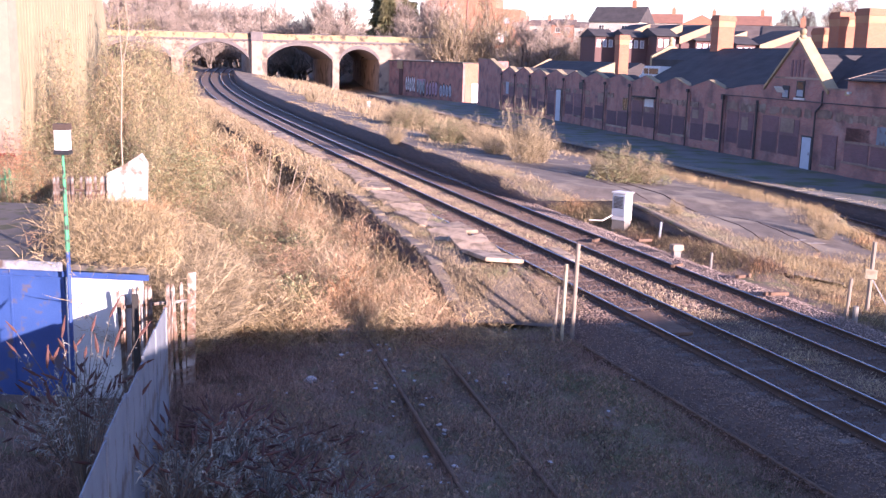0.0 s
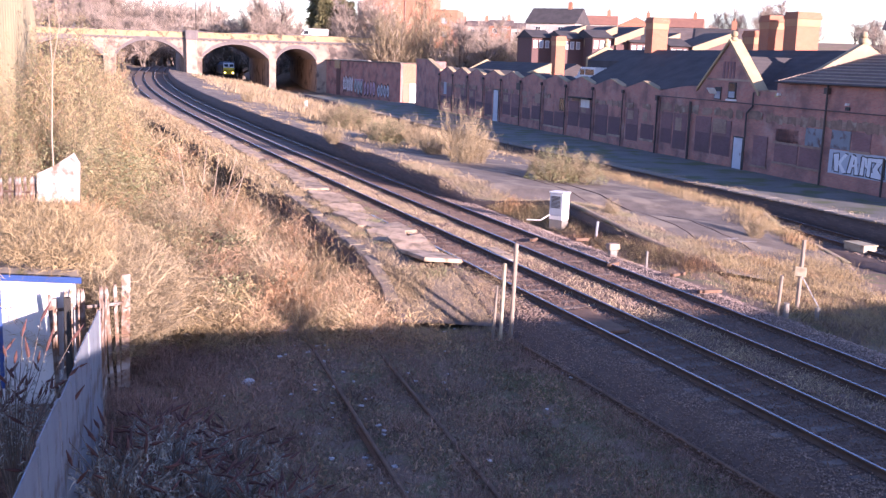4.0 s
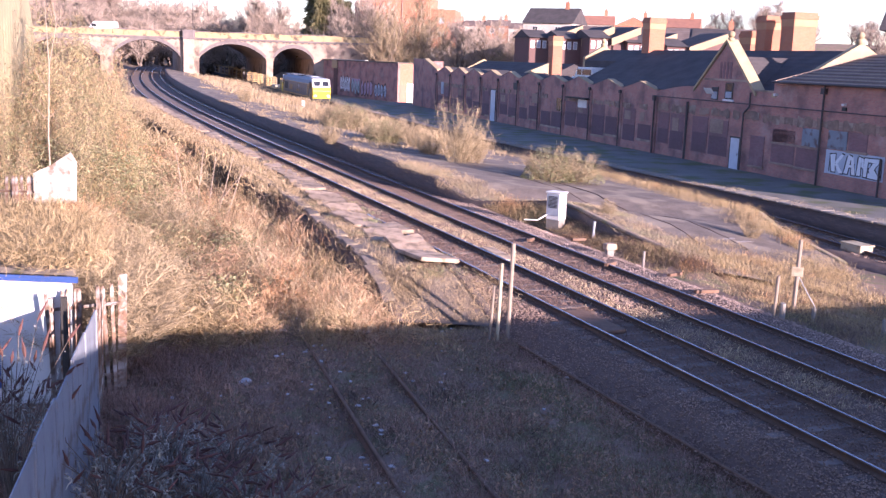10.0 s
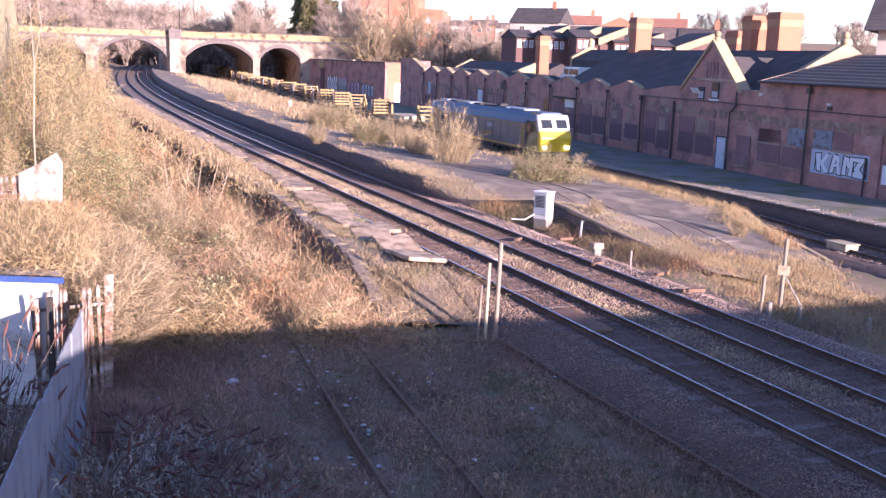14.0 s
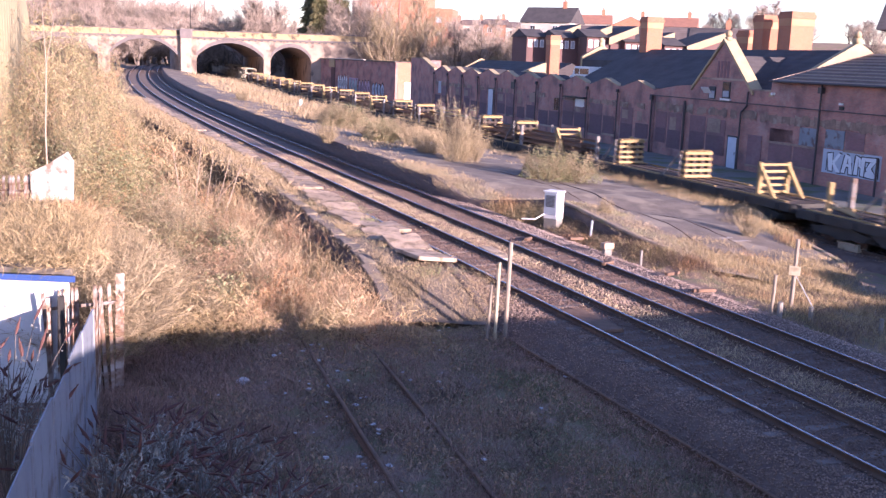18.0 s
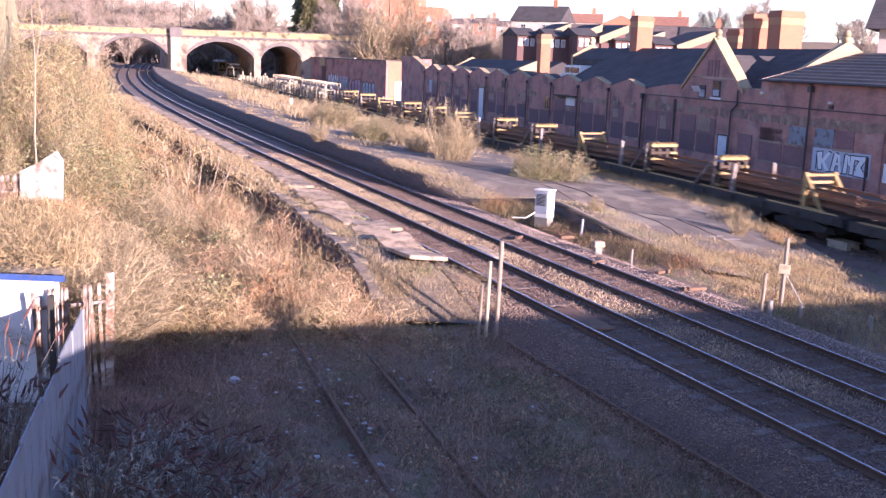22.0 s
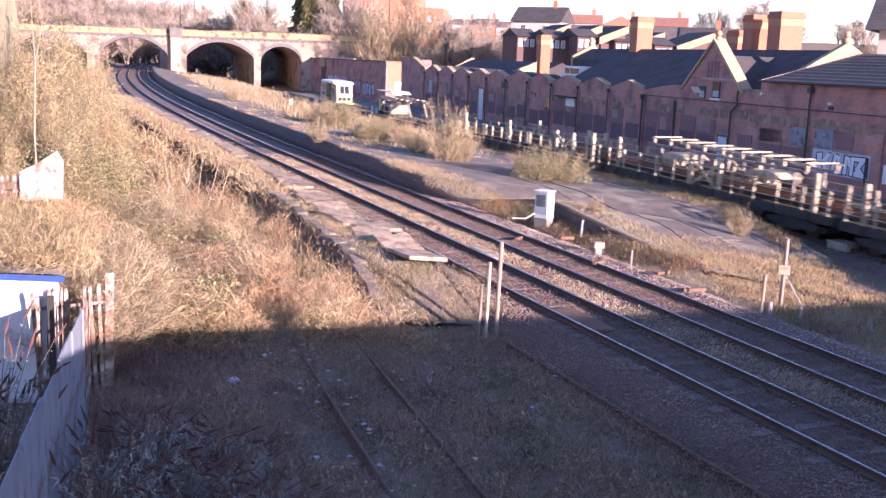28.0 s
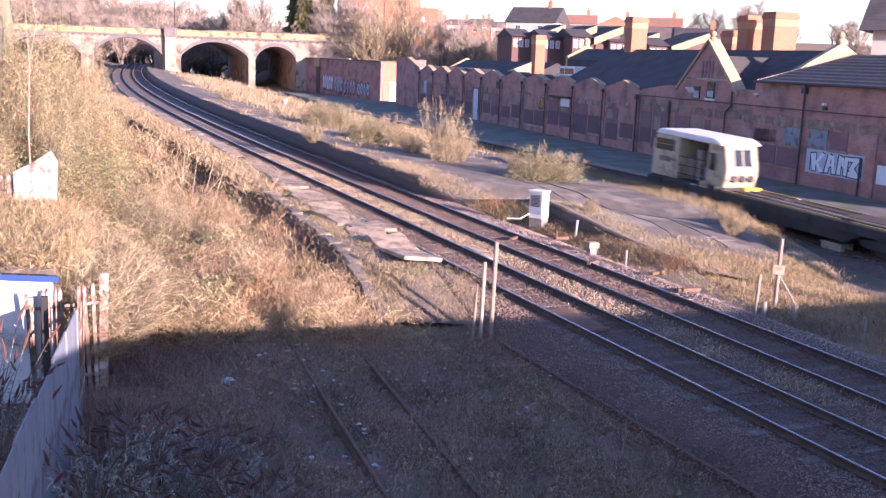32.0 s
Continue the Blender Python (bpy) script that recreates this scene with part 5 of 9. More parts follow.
# ---- bare trees ----
def bare_tree(name, seed, height, spread, twigs, bark, twig_mat, label, category="tree", trunk_r=0.16, branches=24):
    """A leader with rising branches, side shoots and fine twigs."""
    r, rg = random.Random(seed), np.random.RandomState(seed)
    tree = thing(name, Matrix(), label, category)
    bm = bmesh.new()
    lead = [Vector((0, 0, -0.3))]
    for i in range(6):
        lead.append(lead[-1] + Vector((r.uniform(-0.05, 0.05) * height, r.uniform(-0.05, 0.05) * height, height * 0.155)))
    for i in range(6):
        add_tube(bm, lead[i], lead[i + 1], trunk_r * (1 - i / 6.5), trunk_r * (1 - (i + 1) / 6.5), 5)
    shoots = []
    for i in range(branches):
        f = r.uniform(0.16, 0.95)
        k = min(int(f * 6), 5)
        p = lead[k].lerp(lead[k + 1], f * 6 - k)
        a = r.uniform(0, 6.283)
        ln = height * (0.12 + 0.42 * (1 - f)) * r.uniform(0.7, 1.15)
        d = Vector((math.cos(a) * spread, math.sin(a) * spread, r.uniform(0.55, 1.2))).normalized()
        q = p + d * ln * 0.5
        e = q + (d + Vector((r.uniform(-0.2, 0.2), r.uniform(-0.2, 0.2), 0.3))).normalized() * ln * 0.5
        w = trunk_r * 0.42 * (1.1 - f)
        add_tube(bm, p, q, w, w * 0.7, 4)
        add_tube(bm, q, e, w * 0.7, 0.01, 4)
        shoots += [(p, q, ln), (q, e, ln)]
    part("trunk", bm, bark, tree, smooth=True)
    seg = np.array([[*p, *q, ln] for p, q, ln in shoots])
    n1 = twigs // 6
    k1 = rg.randint(0, len(seg), n1)
    b1 = seg[k1, :3] + (seg[k1, 3:6] - seg[k1, :3]) * rg.uniform(0.1, 1, (n1, 1))
    d1 = (seg[k1, 3:6] - seg[k1, :3]) / (np.linalg.norm(seg[k1, 3:6] - seg[k1, :3], axis=1)[:, None] + 1e-6) + rg.normal(size=(n1, 3)) * 0.6 + np.array([0, 0, 0.35])
    d1 /= np.linalg.norm(d1, axis=1)[:, None]
    l1 = seg[k1, 6] * rg.uniform(0.25, 0.6, n1)
    blades("side_shoot_mass", b1, d1, l1, np.full(n1, 0.0017 * height + 0.004), twig_mat, rg, tree, droop=-0.05)
    k2 = rg.randint(0, n1, twigs)
    b2 = b1[k2] + d1[k2] * (l1[k2] * rg.uniform(0.15, 1.0, twigs))[:, None]
    d2 = d1[k2] + rg.normal(size=(twigs, 3)) * 0.55 + np.array([0, 0, 0.25])
    d2 /= np.linalg.norm(d2, axis=1)[:, None]
    blades("crown", b2, d2, l1[k2] * rg.uniform(0.2, 0.55, twigs), np.full(twigs, 0.0008 * height + 0.002), twig_mat, rg, tree, droop=-0.02)
    return tree


def blades(name, base, dire, length, width, material, rg, parent=None, droop=0.3):
    """Many thin two-piece strips from base along dire, that sag by droop."""
    n = len(base)
    side = np.cross(dire, rg.normal(size=(n, 3)))
    side /= np.linalg.norm(side, axis=1)[:, None] + 1e-9
    half = side * width[:, None]
    mid = base + dire * (length * 0.55)[:, None]
    sag = np.zeros((n, 3))
    sag[:, 2] = -droop * length
    tip = base + dire * length[:, None] + sag + rg.normal(size=(n, 3)) * (length * 0.12)[:, None]
    v = np.stack([base - half, base + half, mid - half * 0.8, mid + half * 0.8, tip - half * 0.25, tip + half * 0.25], 1).reshape(-1, 3)
    o = np.arange(n)[:, None] * 6
    f = np.concatenate([o + np.array([[0, 1, 3, 2]]), o + np.array([[2, 3, 5, 4]])], 0)
    return from_arrays(name, v, f, material, parent)


oak = [bare_tree("bare_tree", 40 + i, (9.5, 8.0, 11.0)[i], (0.9, 1.1, 0.7)[i], 3400, M_BARK, M_TWIG, "leafless tree with a fine twiggy crown", trunk_r=0.27) for i in range(3)]


def dense_shrub(seed, height, wide, stems, twigs):
    """Thin stems that fan out of the ground, with a cloud of short twigs along them."""
    sh = thing("bare_shrub", Matrix(), "pale leafless shrub with dense twigs growing in weeds", "shrub")
    rg = np.random.RandomState(seed)
    an, out = rg.rand(stems) * 6.283, rg.rand(stems) ** 0.6
    base = np.stack([np.cos(an) * out * wide * 0.16, np.sin(an) * out * wide * 0.16, np.full(stems, -0.1)], 1)
    dire = np.stack([np.cos(an) * out * 0.7, np.sin(an) * out * 0.7, np.full(stems, 1.0)], 1) + rg.normal(size=(stems, 3)) * 0.16
    dire /= np.linalg.norm(dire, axis=1)[:, None]
    ln = height * rg.uniform(0.5, 1.1, stems) * (1.08 - 0.35 * out)
    blades("stem_mass", base, dire, ln, np.full(stems, 0.008), M_BUSHTWIG, rg, sh, droop=0.03)
    k = rg.randint(0, stems, twigs)
    b2 = base[k] + dire[k] * (ln[k] * rg.uniform(0.2, 1.0, twigs))[:, None]
    d2 = dire[k] * 0.6 + rg.normal(size=(twigs, 3)) * 0.6
    d2 /= np.linalg.norm(d2, axis=1)[:, None]
    l2 = height * rg.uniform(0.05, 0.17, twigs)
    blades("twig_mass", b2, d2, l2, np.full(twigs, 0.0045), M_BUSHTWIG, rg, sh, droop=-0.05)
    k3 = rg.randint(0, twigs, twigs)
    b3 = b2[k3] + d2[k3] * (l2[k3] * rg.uniform(0.3, 1.0, twigs))[:, None]
    d3 = d2[k3] + rg.normal(size=(twigs, 3)) * 0.8
    d3 /= np.linalg.norm(d3, axis=1)[:, None]
    blades("fine_twig_mass", b3, d3, height * rg.uniform(0.03, 0.08, twigs), np.full(twigs, 0.0035), M_BUSHTWIG, rg, sh, droop=0.0)
    return sh


shrub = [dense_shrub(60, 2.2, 2.0, 60, 2600), dense_shrub(61, 1.9, 2.4, 80, 2800)]
rt = random.Random(5)


def plant(src, x, y, z, scale, spin=None, flat=1.0):
    return copy_thing(src, pose(x, y, z, 0, 0, rt.uniform(0, 360) if spin is None else spin) @ Matrix.Diagonal((scale * flat, scale * flat, scale, 1)))


pale_oak = [bare_tree("bare_tree", 50 + i, (11.0, 9.0)[i], (0.9, 1.0)[i], 2400, M_BIRCH, M_BUSHTWIG, "large pale leafless tree behind the brick store", trunk_r=0.26, branches=34) for i in range(2)]
TALL = {oak[0]: 9.5, oak[1]: 8.0, oak[2]: 11.0, pale_oak[0]: 11.0, pale_oak[1]: 9.0}


def wood(n, x0, x1, y0, y1, top0, top1, kinds, wide=1.0):
    """Trees over a strip of ground whose crowns end near a height that changes along it."""
    for i in range(n):
        f = (i + rt.random()) / n
        x, y = x0 + (x1 - x0) * f, rt.uniform(y0, y1)
        if abs(x - x_main(min(y, 232))) < 7 and y < 240 or abs(x - x_train(min(y, 232))) < 5 and y < 240:
            continue
        if 158 < y < 190 and -40 < x < -3.2 - 0.606 * (y - 160.0):
            continue
        src, g = kinds[i % len(kinds)], hz(x, y) - 0.2
        s = (top0 + (top1 - top0) * f - g) * rt.uniform(0.72, 1.06) / TALL[src]
        if s > 0.25:
            plant(src, x, y, g, s, flat=wide)


wood(95, -155, -74, 268, 330, 25.5, 21.5, oak, 1.1)     # wooded slope behind the bridge
wood(44, -118, -76, 238, 264, 18.0, 15.0, oak, 1.1)
wood(30, -94, -73, 197, 228, 8.6, 8.2, oak, 1.4)        # scrub seen through the first arch
wood(16, -68, -54, 238, 250, 14.6, 14.0, oak, 1.5)
wood(9, -52, -40, 228, 240, 15.0, 17.0, oak, 1.0)
wood(8, -50, -43, 230, 240, 20.0, 20.0, oak, 0.9)
wood(14, -41, -30, 215, 236, 12.0, 13.5, oak, 1.4)
wood(24, -92, -42, 242, 256, 14.5, 13.0, oak, 1.4)
wood(12, -26, -17, 192, 204, 17.0, 19.5, oak, 0.9)       # dark trees beside the evergreen
wood(12, -22, -7, 182, 192, 12.0, 13.0, oak, 1.2)
wood(5, -15, -4, 178, 190, 18.5, 19.5, pale_oak, 0.85)   # pale trees before the orange block
wood(3, -14, -2, 174, 184, 13.0, 14.5, pale_oak, 1.0)
wood(12, -3, 10, 168, 184, 13.5, 14.5, oak + pale_oak, 1.0)
wood(8, 3, 16, 160, 172, 9.5, 10.5, pale_oak + oak, 1.2)
wood(9, 48, 58, 226, 240, 15.5, 16.5, oak, 1.2)          # skyline over the roofs
wood(12, 55, 71, 228, 242, 20.0, 22.5, oak, 1.0)
wood(22, 70, 108, 222, 246, 18.0, 19.0, oak, 1.2)
wood(8, 36, 54, 120, 134, 9.6, 10.6, pale_oak + oak, 1.0)
wood(4, 46, 54, 112, 122, 11.6, 11.6, oak, 0.8)
for i in range(40):
    x, y = rt.uniform(-20, 6), rt.uniform(168, 184)
    if x > -2.7 - 0.606 * (y - 160.0):
        plant(shrub[i % 2], x, y, hz(x, y) - 0.1, rt.uniform(1.3, 2.2), flat=1.3)
for k, o in enumerate(oak + pale_oak):
    o.matrix_basis = pose(-110 + k * 7, 262 + k, hz(-110 + k * 7, 262 + k) - 0.2)

# evergreens by the end of the bridge
def evergreen(seed, height):
    tree = thing("evergreen_tree", Matrix(), "dark green conifer beside the bridge", "tree")
    tube("trunk", (0, 0, -0.3), (0, 0, height * 0.95), 0.28, M_BARK, tree, r1=0.04)
    rg = np.random.RandomState(seed)
    n = 5200
    zc = rg.rand(n) ** 0.8
    rad = (1.05 - zc) * height * 0.2 * (0.75 + 0.35 * np.sin(zc * 40)) * np.sqrt(rg.rand(n)) + 0.1
    an = rg.rand(n) * 6.283
    base = np.stack([np.cos(an) * rad, np.sin(an) * rad, height * (0.12 + 0.86 * zc)], 1)
    dire = np.stack([np.cos(an), np.sin(an), rg.uniform(-0.3, 0.5, n)], 1)
    dire /= np.linalg.norm(dire, axis=1)[:, None]
    blades("crown", base, dire, rg.uniform(0.35, 0.9, n), np.full(n, 0.07), M_PINE, rg, tree, droop=0.35)
    return tree


ev = evergreen(3, 10.0)
ev.matrix_basis = pose(-28.2, 198, 4.0) @ Matrix.Diagonal((1.25, 1.25, 1.4, 1))
plant(ev, -30.0, 201, 4.0, 1.15)
plant(ev, -26.4, 203, 4.0, 1.3)
plant(ev, -23.6, 199.0, 3.0, 1.0)

# ---- left yard: sheet-clad shed, container, fences, lamp post ----
shed = thing("industrial_shed", pose(-20.1, 38.0, 0.0, 0, 0, 1.5), "large cream corrugated shed on an orange brick base", "shed")
box("brick_base", (-14.0, 0.0, -1.0), (0.0, 9.6, 2.55), M_BRICKO, shed, "orange brick base wall")
prism("cladding", [(-0.1, 2.4), (9.7, 2.4), (9.7, 7.4), (8.5, 10.6), (-0.1, 12.6)], -14.0, 0.12, "x", ribbed_mat("cream_side_sheet", (0.33, 0.285, 0.175), (0.28, 0.24, 0.15), pitch=0.22, axis="Y", rough=0.55, depth=0.01), shed, "cream corrugated side cladding")
for q in range(33):
    box("rib", (0.12, 0.55 + q * 0.27, 2.45), (0.128, 0.62 + q * 0.27, 7.3 if q > 29 else 10.6), M_CREAMSHEET, shed)
box("corner_trim", (-0.62, -0.22, 2.3), (0.18, 0.5, 12.6), M_PINK, shed, "faded pink corner trim")
tube("pipe", (-0.95, -0.3, 2.2), (-0.95, -0.3, 12.0), 0.07, M_REDPIPE, shed, "red downpipe")
tube("pipe", (-1.35, -0.3, 0.6), (-1.35, -0.3, 12.0), 0.06, M_WHITE, shed)
box("alarm_box", (-0.9, -0.45, 6.9), (-0.35, -0.2, 7.35), M_REDPIPE, shed, "red alarm box")
box("sill_trim", (-1.6, -0.28, 2.3), (0.2, -0.2, 2.42), M_REDPIPE, shed)
box("wall_lamp", (0.1, 4.3, 1.95), (0.35, 4.6, 2.5), M_WHITE, shed, "white wall lamp")

store = thing("container_store", pose(-7.75, 19.55, -0.42), "low flat-roofed store with a blue and white front", "store")
box("front_panel", (-14.0, 0.0, -0.3), (-1.62, 0.12, 2.5), M_BLUE, store, "blue painted steel front", bevel=0.01)
box("front_panel", (-1.6, -0.03, -0.3), (-0.02, 0.12, 2.36), M_WHITE, store, "white painted front", bevel=0.01)
prism("side_wall", [(-0.12, 0.12), (0.0, 0.12), (-3.0, 7.2), (-3.12, 7.2)], -0.3, 2.36, "z", M_GALV, store)
box("back_wall", (-14.0, 7.2, -0.3), (-3.1, 7.3, 2.4), M_GALV, store)
prism("roof", [(-14.2, -0.1), (0.15, -0.1), (-2.95, 7.5), (-14.2, 7.5)], 2.5, 2.62, "z", M_ROOFFELT, store, "mossy felt roof")
box("roof_trim", (-14.2, -0.16, 2.48), (-1.6, -0.1, 2.66), M_GALV, store)
box("roof_trim", (-1.6, -0.16, 2.36), (0.2, -0.1, 2.48), M_BLUE, store)
for q in range(9):
    box("panel_seam", (-13.2 + q * 1.3, -0.02, -0.2), (-13.16 + q * 1.3, 0.0, 2.45), M_BLUE, store)
box("seam_strip", (-14.0, -0.03, 2.28), (-1.62, 0.0, 2.32), M_BLUE, store)
tube("roof_strip", (-13.5, 6.0, 2.63), (-4.0, 0.4, 2.63), 0.03, M_BLACK, store)

lamp = thing("sign_post", pose(-9.16, 19.3, -0.26), "green painted post with a white box on top", "post")
tube("post", (0, 0, 0), (0, 0, 2.75), 0.045, M_BLUE, lamp, "lower part painted blue", r1=0.045)
tube("post", (0, 0, 2.75), (-0.02, 0, 4.72), 0.05, M_GREEN, lamp, "green flaking paint", r1=0.028)
box("box", (-0.14, -0.11, 4.8), (0.12, 0.11, 5.2), M_WHITE, lamp, "white box", bevel=0.012)
box("cap", (-0.15, -0.12, 5.2), (0.13, 0.12, 5.32), M_RUSTWAGON, lamp, "rusty cap")
box("foot", (-0.15, -0.12, 4.72), (0.13, 0.12, 4.8), M_BLACK, lamp)


def pale_mesh(h, w, material):
    bm = bmesh.new()
    add_prism(bm, [(-w / 2, 0), (w / 2, 0), (w / 2, h - 0.12), (w * 0.28, h), (0, h - 0.06), (-w * 0.28, h), (-w / 2, h - 0.12)], -0.012, 0.012, "y")
    return mesh_of("pale", bm, material)


def palisade(name, a, b, h, material, label, gap=0.13, w=0.07, lean=1.5, seed=1, skip=0.0):
    """A palisade fence from a to b (ground points)."""
    r = random.Random(seed)
    a, b = Vector(a), Vector(b)
    run = (b - a)
    yaw = math.degrees(math.atan2(run.y, run.x))
    fence = thing(name, pose(*a, 0, 0, yaw), label, "fence")
    me, L = pale_mesh(h, w, material), run.to_2d().length
    n = int(L / gap)
    for i in range(n):
        if r.random() < skip:
            continue
        shared("pale", me, fence, pose(i * gap, 0, run.z * i / n, r.uniform(-lean, lean), r.uniform(-lean, lean), r.uniform(-4, 4)))
    for hh in (0.35, h - 0.45):
        bm = bmesh.new()
        add_box(bm, (0, 0.015, hh), (L, 0.06, hh + 0.06))
        part("rail", bm, material, fence)
    for i in range(int(L / 2.75) + 1):
        box("post", (min(i * 2.75, L) - 0.05, 0.06, -0.4), (min(i * 2.75, L) + 0.05, 0.16, h - 0.2), material, fence)
    return fence


palisade("palisade_fence", (-8.05, 19.35, -0.5), (-6.95, 20.15, -0.5), 2.3, M_RUSTPALE, "rusty white palisade fence grown with brambles", gap=0.135, w=0.075, lean=4.0, seed=2, skip=0.12)
plank = thing("timber_plank", pose(-7.02, 20.3, -0.5, 0, 1.5, 25), "white weathered plank standing against the fence", "plank")
box("plank", (-0.09, -0.02, 0.0), (0.09, 0.02, 2.45), M_RUSTPALE, plank, bevel=0.008)
# steel sheets along the near run of the fence
for x0, y0, x1, y1, top in ((-4.58, 9.7, -4.97, 11.26, 2.46), (-4.98, 11.3, -5.36, 12.86, 2.5), (-5.37, 12.9, -5.77, 14.5, 2.42), (-5.78, 14.54, -6.17, 16.1, 2.5), (-6.18, 16.14, -6.57, 17.7, 2.46)):
    yaw = math.degrees(math.atan2(y1 - y0, x1 - x0))
    ln = math.hypot(x1 - x0, y1 - y0)
    sh_ = thing("steel_sheet", pose(x0, y0, -0.6, 0, 0, yaw), "grey steel sheet fixed along the fence", "sheet", "fence sheets")
    box("sheet", (0, 0, 0), (ln, 0.02, top), M_SHEET, sh_)
    box("flange", (0, -0.02, 0), (0.04, -0.001, top), M_SHEET, sh_)
    box("flange", (ln - 0.04, -0.02, 0), (ln, -0.001, top), M_SHEET, sh_)
palisade("palisade_fence", (-6.66, 17.85, -0.55), (-7.4, 20.35, -0.55), 2.25, M_RUSTPALE, "rusty pale palisade fence beyond the steel sheets", gap=0.16, w=0.07, lean=2.0, seed=6, skip=0.1)
post_ = thing("fence_post", pose(-7.75, 19.2, -0.6), "dark steel fence post", "post")
box("post", (-0.05, -0.05, 0), (0.05, 0.05, 2.3), M_UNDER, post_)
palisade("palisade_fence", (-14.6, 30.1, 0.35), (-12.75, 30.0, 0.45), 2.25, M_RUSTPALE, "weathered white palisade fence behind the store", gap=0.15, w=0.085, lean=3, seed=3, skip=0.06)
palisade("palisade_fence", (-22.0, 34.0, 0.3), (-18.3, 35.0, 0.3), 1.9, M_GREEN, "green palisade fence under brambles", gap=0.2, w=0.07, lean=4, seed=4)
board = thing("pale_board", pose(-12.85, 29.9, 0.75, 0, 0, 4), "leaning pale sheet among the brambles", "board")
prism("sheet", [(0.0, 0.0), (1.2, 0.2), (1.29, 2.38), (1.12, 2.68), (0.55, 2.3), (0.0, 2.02)], -0.015, 0.015, "y", M_WEATHERED, board)
# slender sapling with a forked stem
sap = thing("sapling", pose(-13.2, 32.0, 1.0), "slender pale sapling among brambles", "tree")
STEMS = (("trunk", (0.02, 0, -0.3), (-0.02, 0, 2.7), 0.05, 0.042), ("trunk", (-0.02, 0, 2.7), (0.08, 0, 4.9), 0.042, 0.034), ("limb", (0.08, 0, 4.9), (-0.02, 0.05, 7.2), 0.03, 0.015), ("limb", (0.08, 0, 4.9), (0.36, 0, 6.2), 0.026, 0.018), ("limb", (0.36, 0, 6.2), (0.16, 0, 7.6), 0.018, 0.01), ("branch", (0.0, 0, 3.3), (0.68, 0.1, 3.85), 0.016, 0.006), ("branch", (-0.01, 0, 3.2), (-0.7, 0.1, 3.8), 0.016, 0.006), ("branch", (-0.02, 0, 4.2), (-0.5, -0.1, 5.1), 0.012, 0.005), ("branch", (0.3, 0, 5.9), (0.75, 0, 6.7), 0.01, 0.004))
for nm, p, q, r0, r1 in STEMS:
    tube(nm, p, q, r0 * 0.6, M_BIRCH, sap, r1=r1 * 0.6)
# dead stalks that stand over the bank
for x, y, h, lean, turn in ((-10.65, 40.0, 1.6, 6, 20), (-10.2, 40.0, 1.3, 9, -20), (-9.8, 40.0, 1.5, 14, 0), (-11.2, 40.5, 1.7, -9, 10), (-9.3, 39.2, 1.2, 18, 30), (-10.4, 41.0, 1.5, 40, -10)):
    st_ = thing("dead_stalk", pose(x, y, hz(x, y) + 0.2, 0, lean, turn), "tall bare dead stalk above the bank", "plant", "dead stalks")
    tube("stalk", (0, 0, -0.3), (0.03, 0, h + 1.2), 0.022, M_BIRCH, st_, r1=0.012)
# ---- lineside things ----
def gz(x, y, fz=None):
    return float((fz or z_main)(y))


cab = thing("equipment_cabinet", pose(3.82, 40.5, 0.34, 0, 0, -38), "white lineside equipment cabinet with louvred door", "cabinet")
cab.matrix_basis = cab.matrix_basis @ Matrix.Diagonal((0.88, 0.88, 0.9, 1))
box("plinth", (-0.34, -0.26, -0.6), (0.34, 0.26, 0.12), M_CONC, cab)
body = box("body", (-0.36, -0.28, 0.0), (0.36, 0.28, 1.2), M_WHITE, cab, bevel=0.02)
box("roof", (-0.4, -0.32, 1.2), (0.4, 0.32, 1.26), M_WHITE, cab, bevel=0.01)
door = box("door", (-0.32, -0.3, 0.2), (0.32, -0.281, 1.15), M_BOARD, cab, "grey door")
for q in range(9):
    box("louvre", (-0.24, -0.315, 0.55 + q * 0.06), (0.24, -0.301, 0.58 + q * 0.06), M_UNDER, door)
d2 = box("door", (0.361, -0.24, 0.2), (0.378, 0.24, 1.15), M_WHITE, cab)
for q in range(7):
    box("louvre", (0.379, -0.16, 0.65 + q * 0.06), (0.386, 0.16, 0.68 + q * 0.06), M_PINK, d2)
tube("cable", (-0.3, -0.32, 0.2), (-0.5, -0.75, -0.02), 0.03, M_WHITE, cab, "white cable duct")
tube("cable", (-0.5, -0.75, -0.02), (-1.1, -0.95, -0.05), 0.03, M_WHITE, cab)


def pole(x, y, h, r, material, label, lean=0.0, z=None):
    p = thing("post", pose(x, y, gz(x, y) - 0.35 if z is None else z, 0, lean, 0), label, "post")
    tube("shaft", (0, 0, -0.2), (0, 0, h), r, material, p, sides=10)
    return p


pole(1.32, 25.35, 2.35, 0.055, M_POST, "rusty steel pole beside the track", 1.0)
pole(1.05, 25.2, 1.85, 0.045, M_CREAM, "pale steel pole beside the track", 1.0)
pole(0.86, 25.3, 1.25, 0.04, M_POST, "short leaning rusty pole", 3.0)
sign = thing("sign_post", pose(9.85, 29.1, -0.3, 0, 0.6, -20), "weathered post with a small plain white plate", "post")
tube("post", (0, 0, -0.2), (0, 0, 2.05), 0.06, M_POST, sign)
box("plate", (-0.16, -0.09, 0.98), (0.16, -0.065, 1.26), M_CREAM, sign, "plain white plate", bevel=0.01)
tube("stay", (0.05, 0.05, 0.95), (0.75, 0.3, -0.2), 0.012, M_GALV, sign)
pole(8.85, 27.7, 1.15, 0.05, M_POST, "short weathered wooden post", 1.5, -0.2)
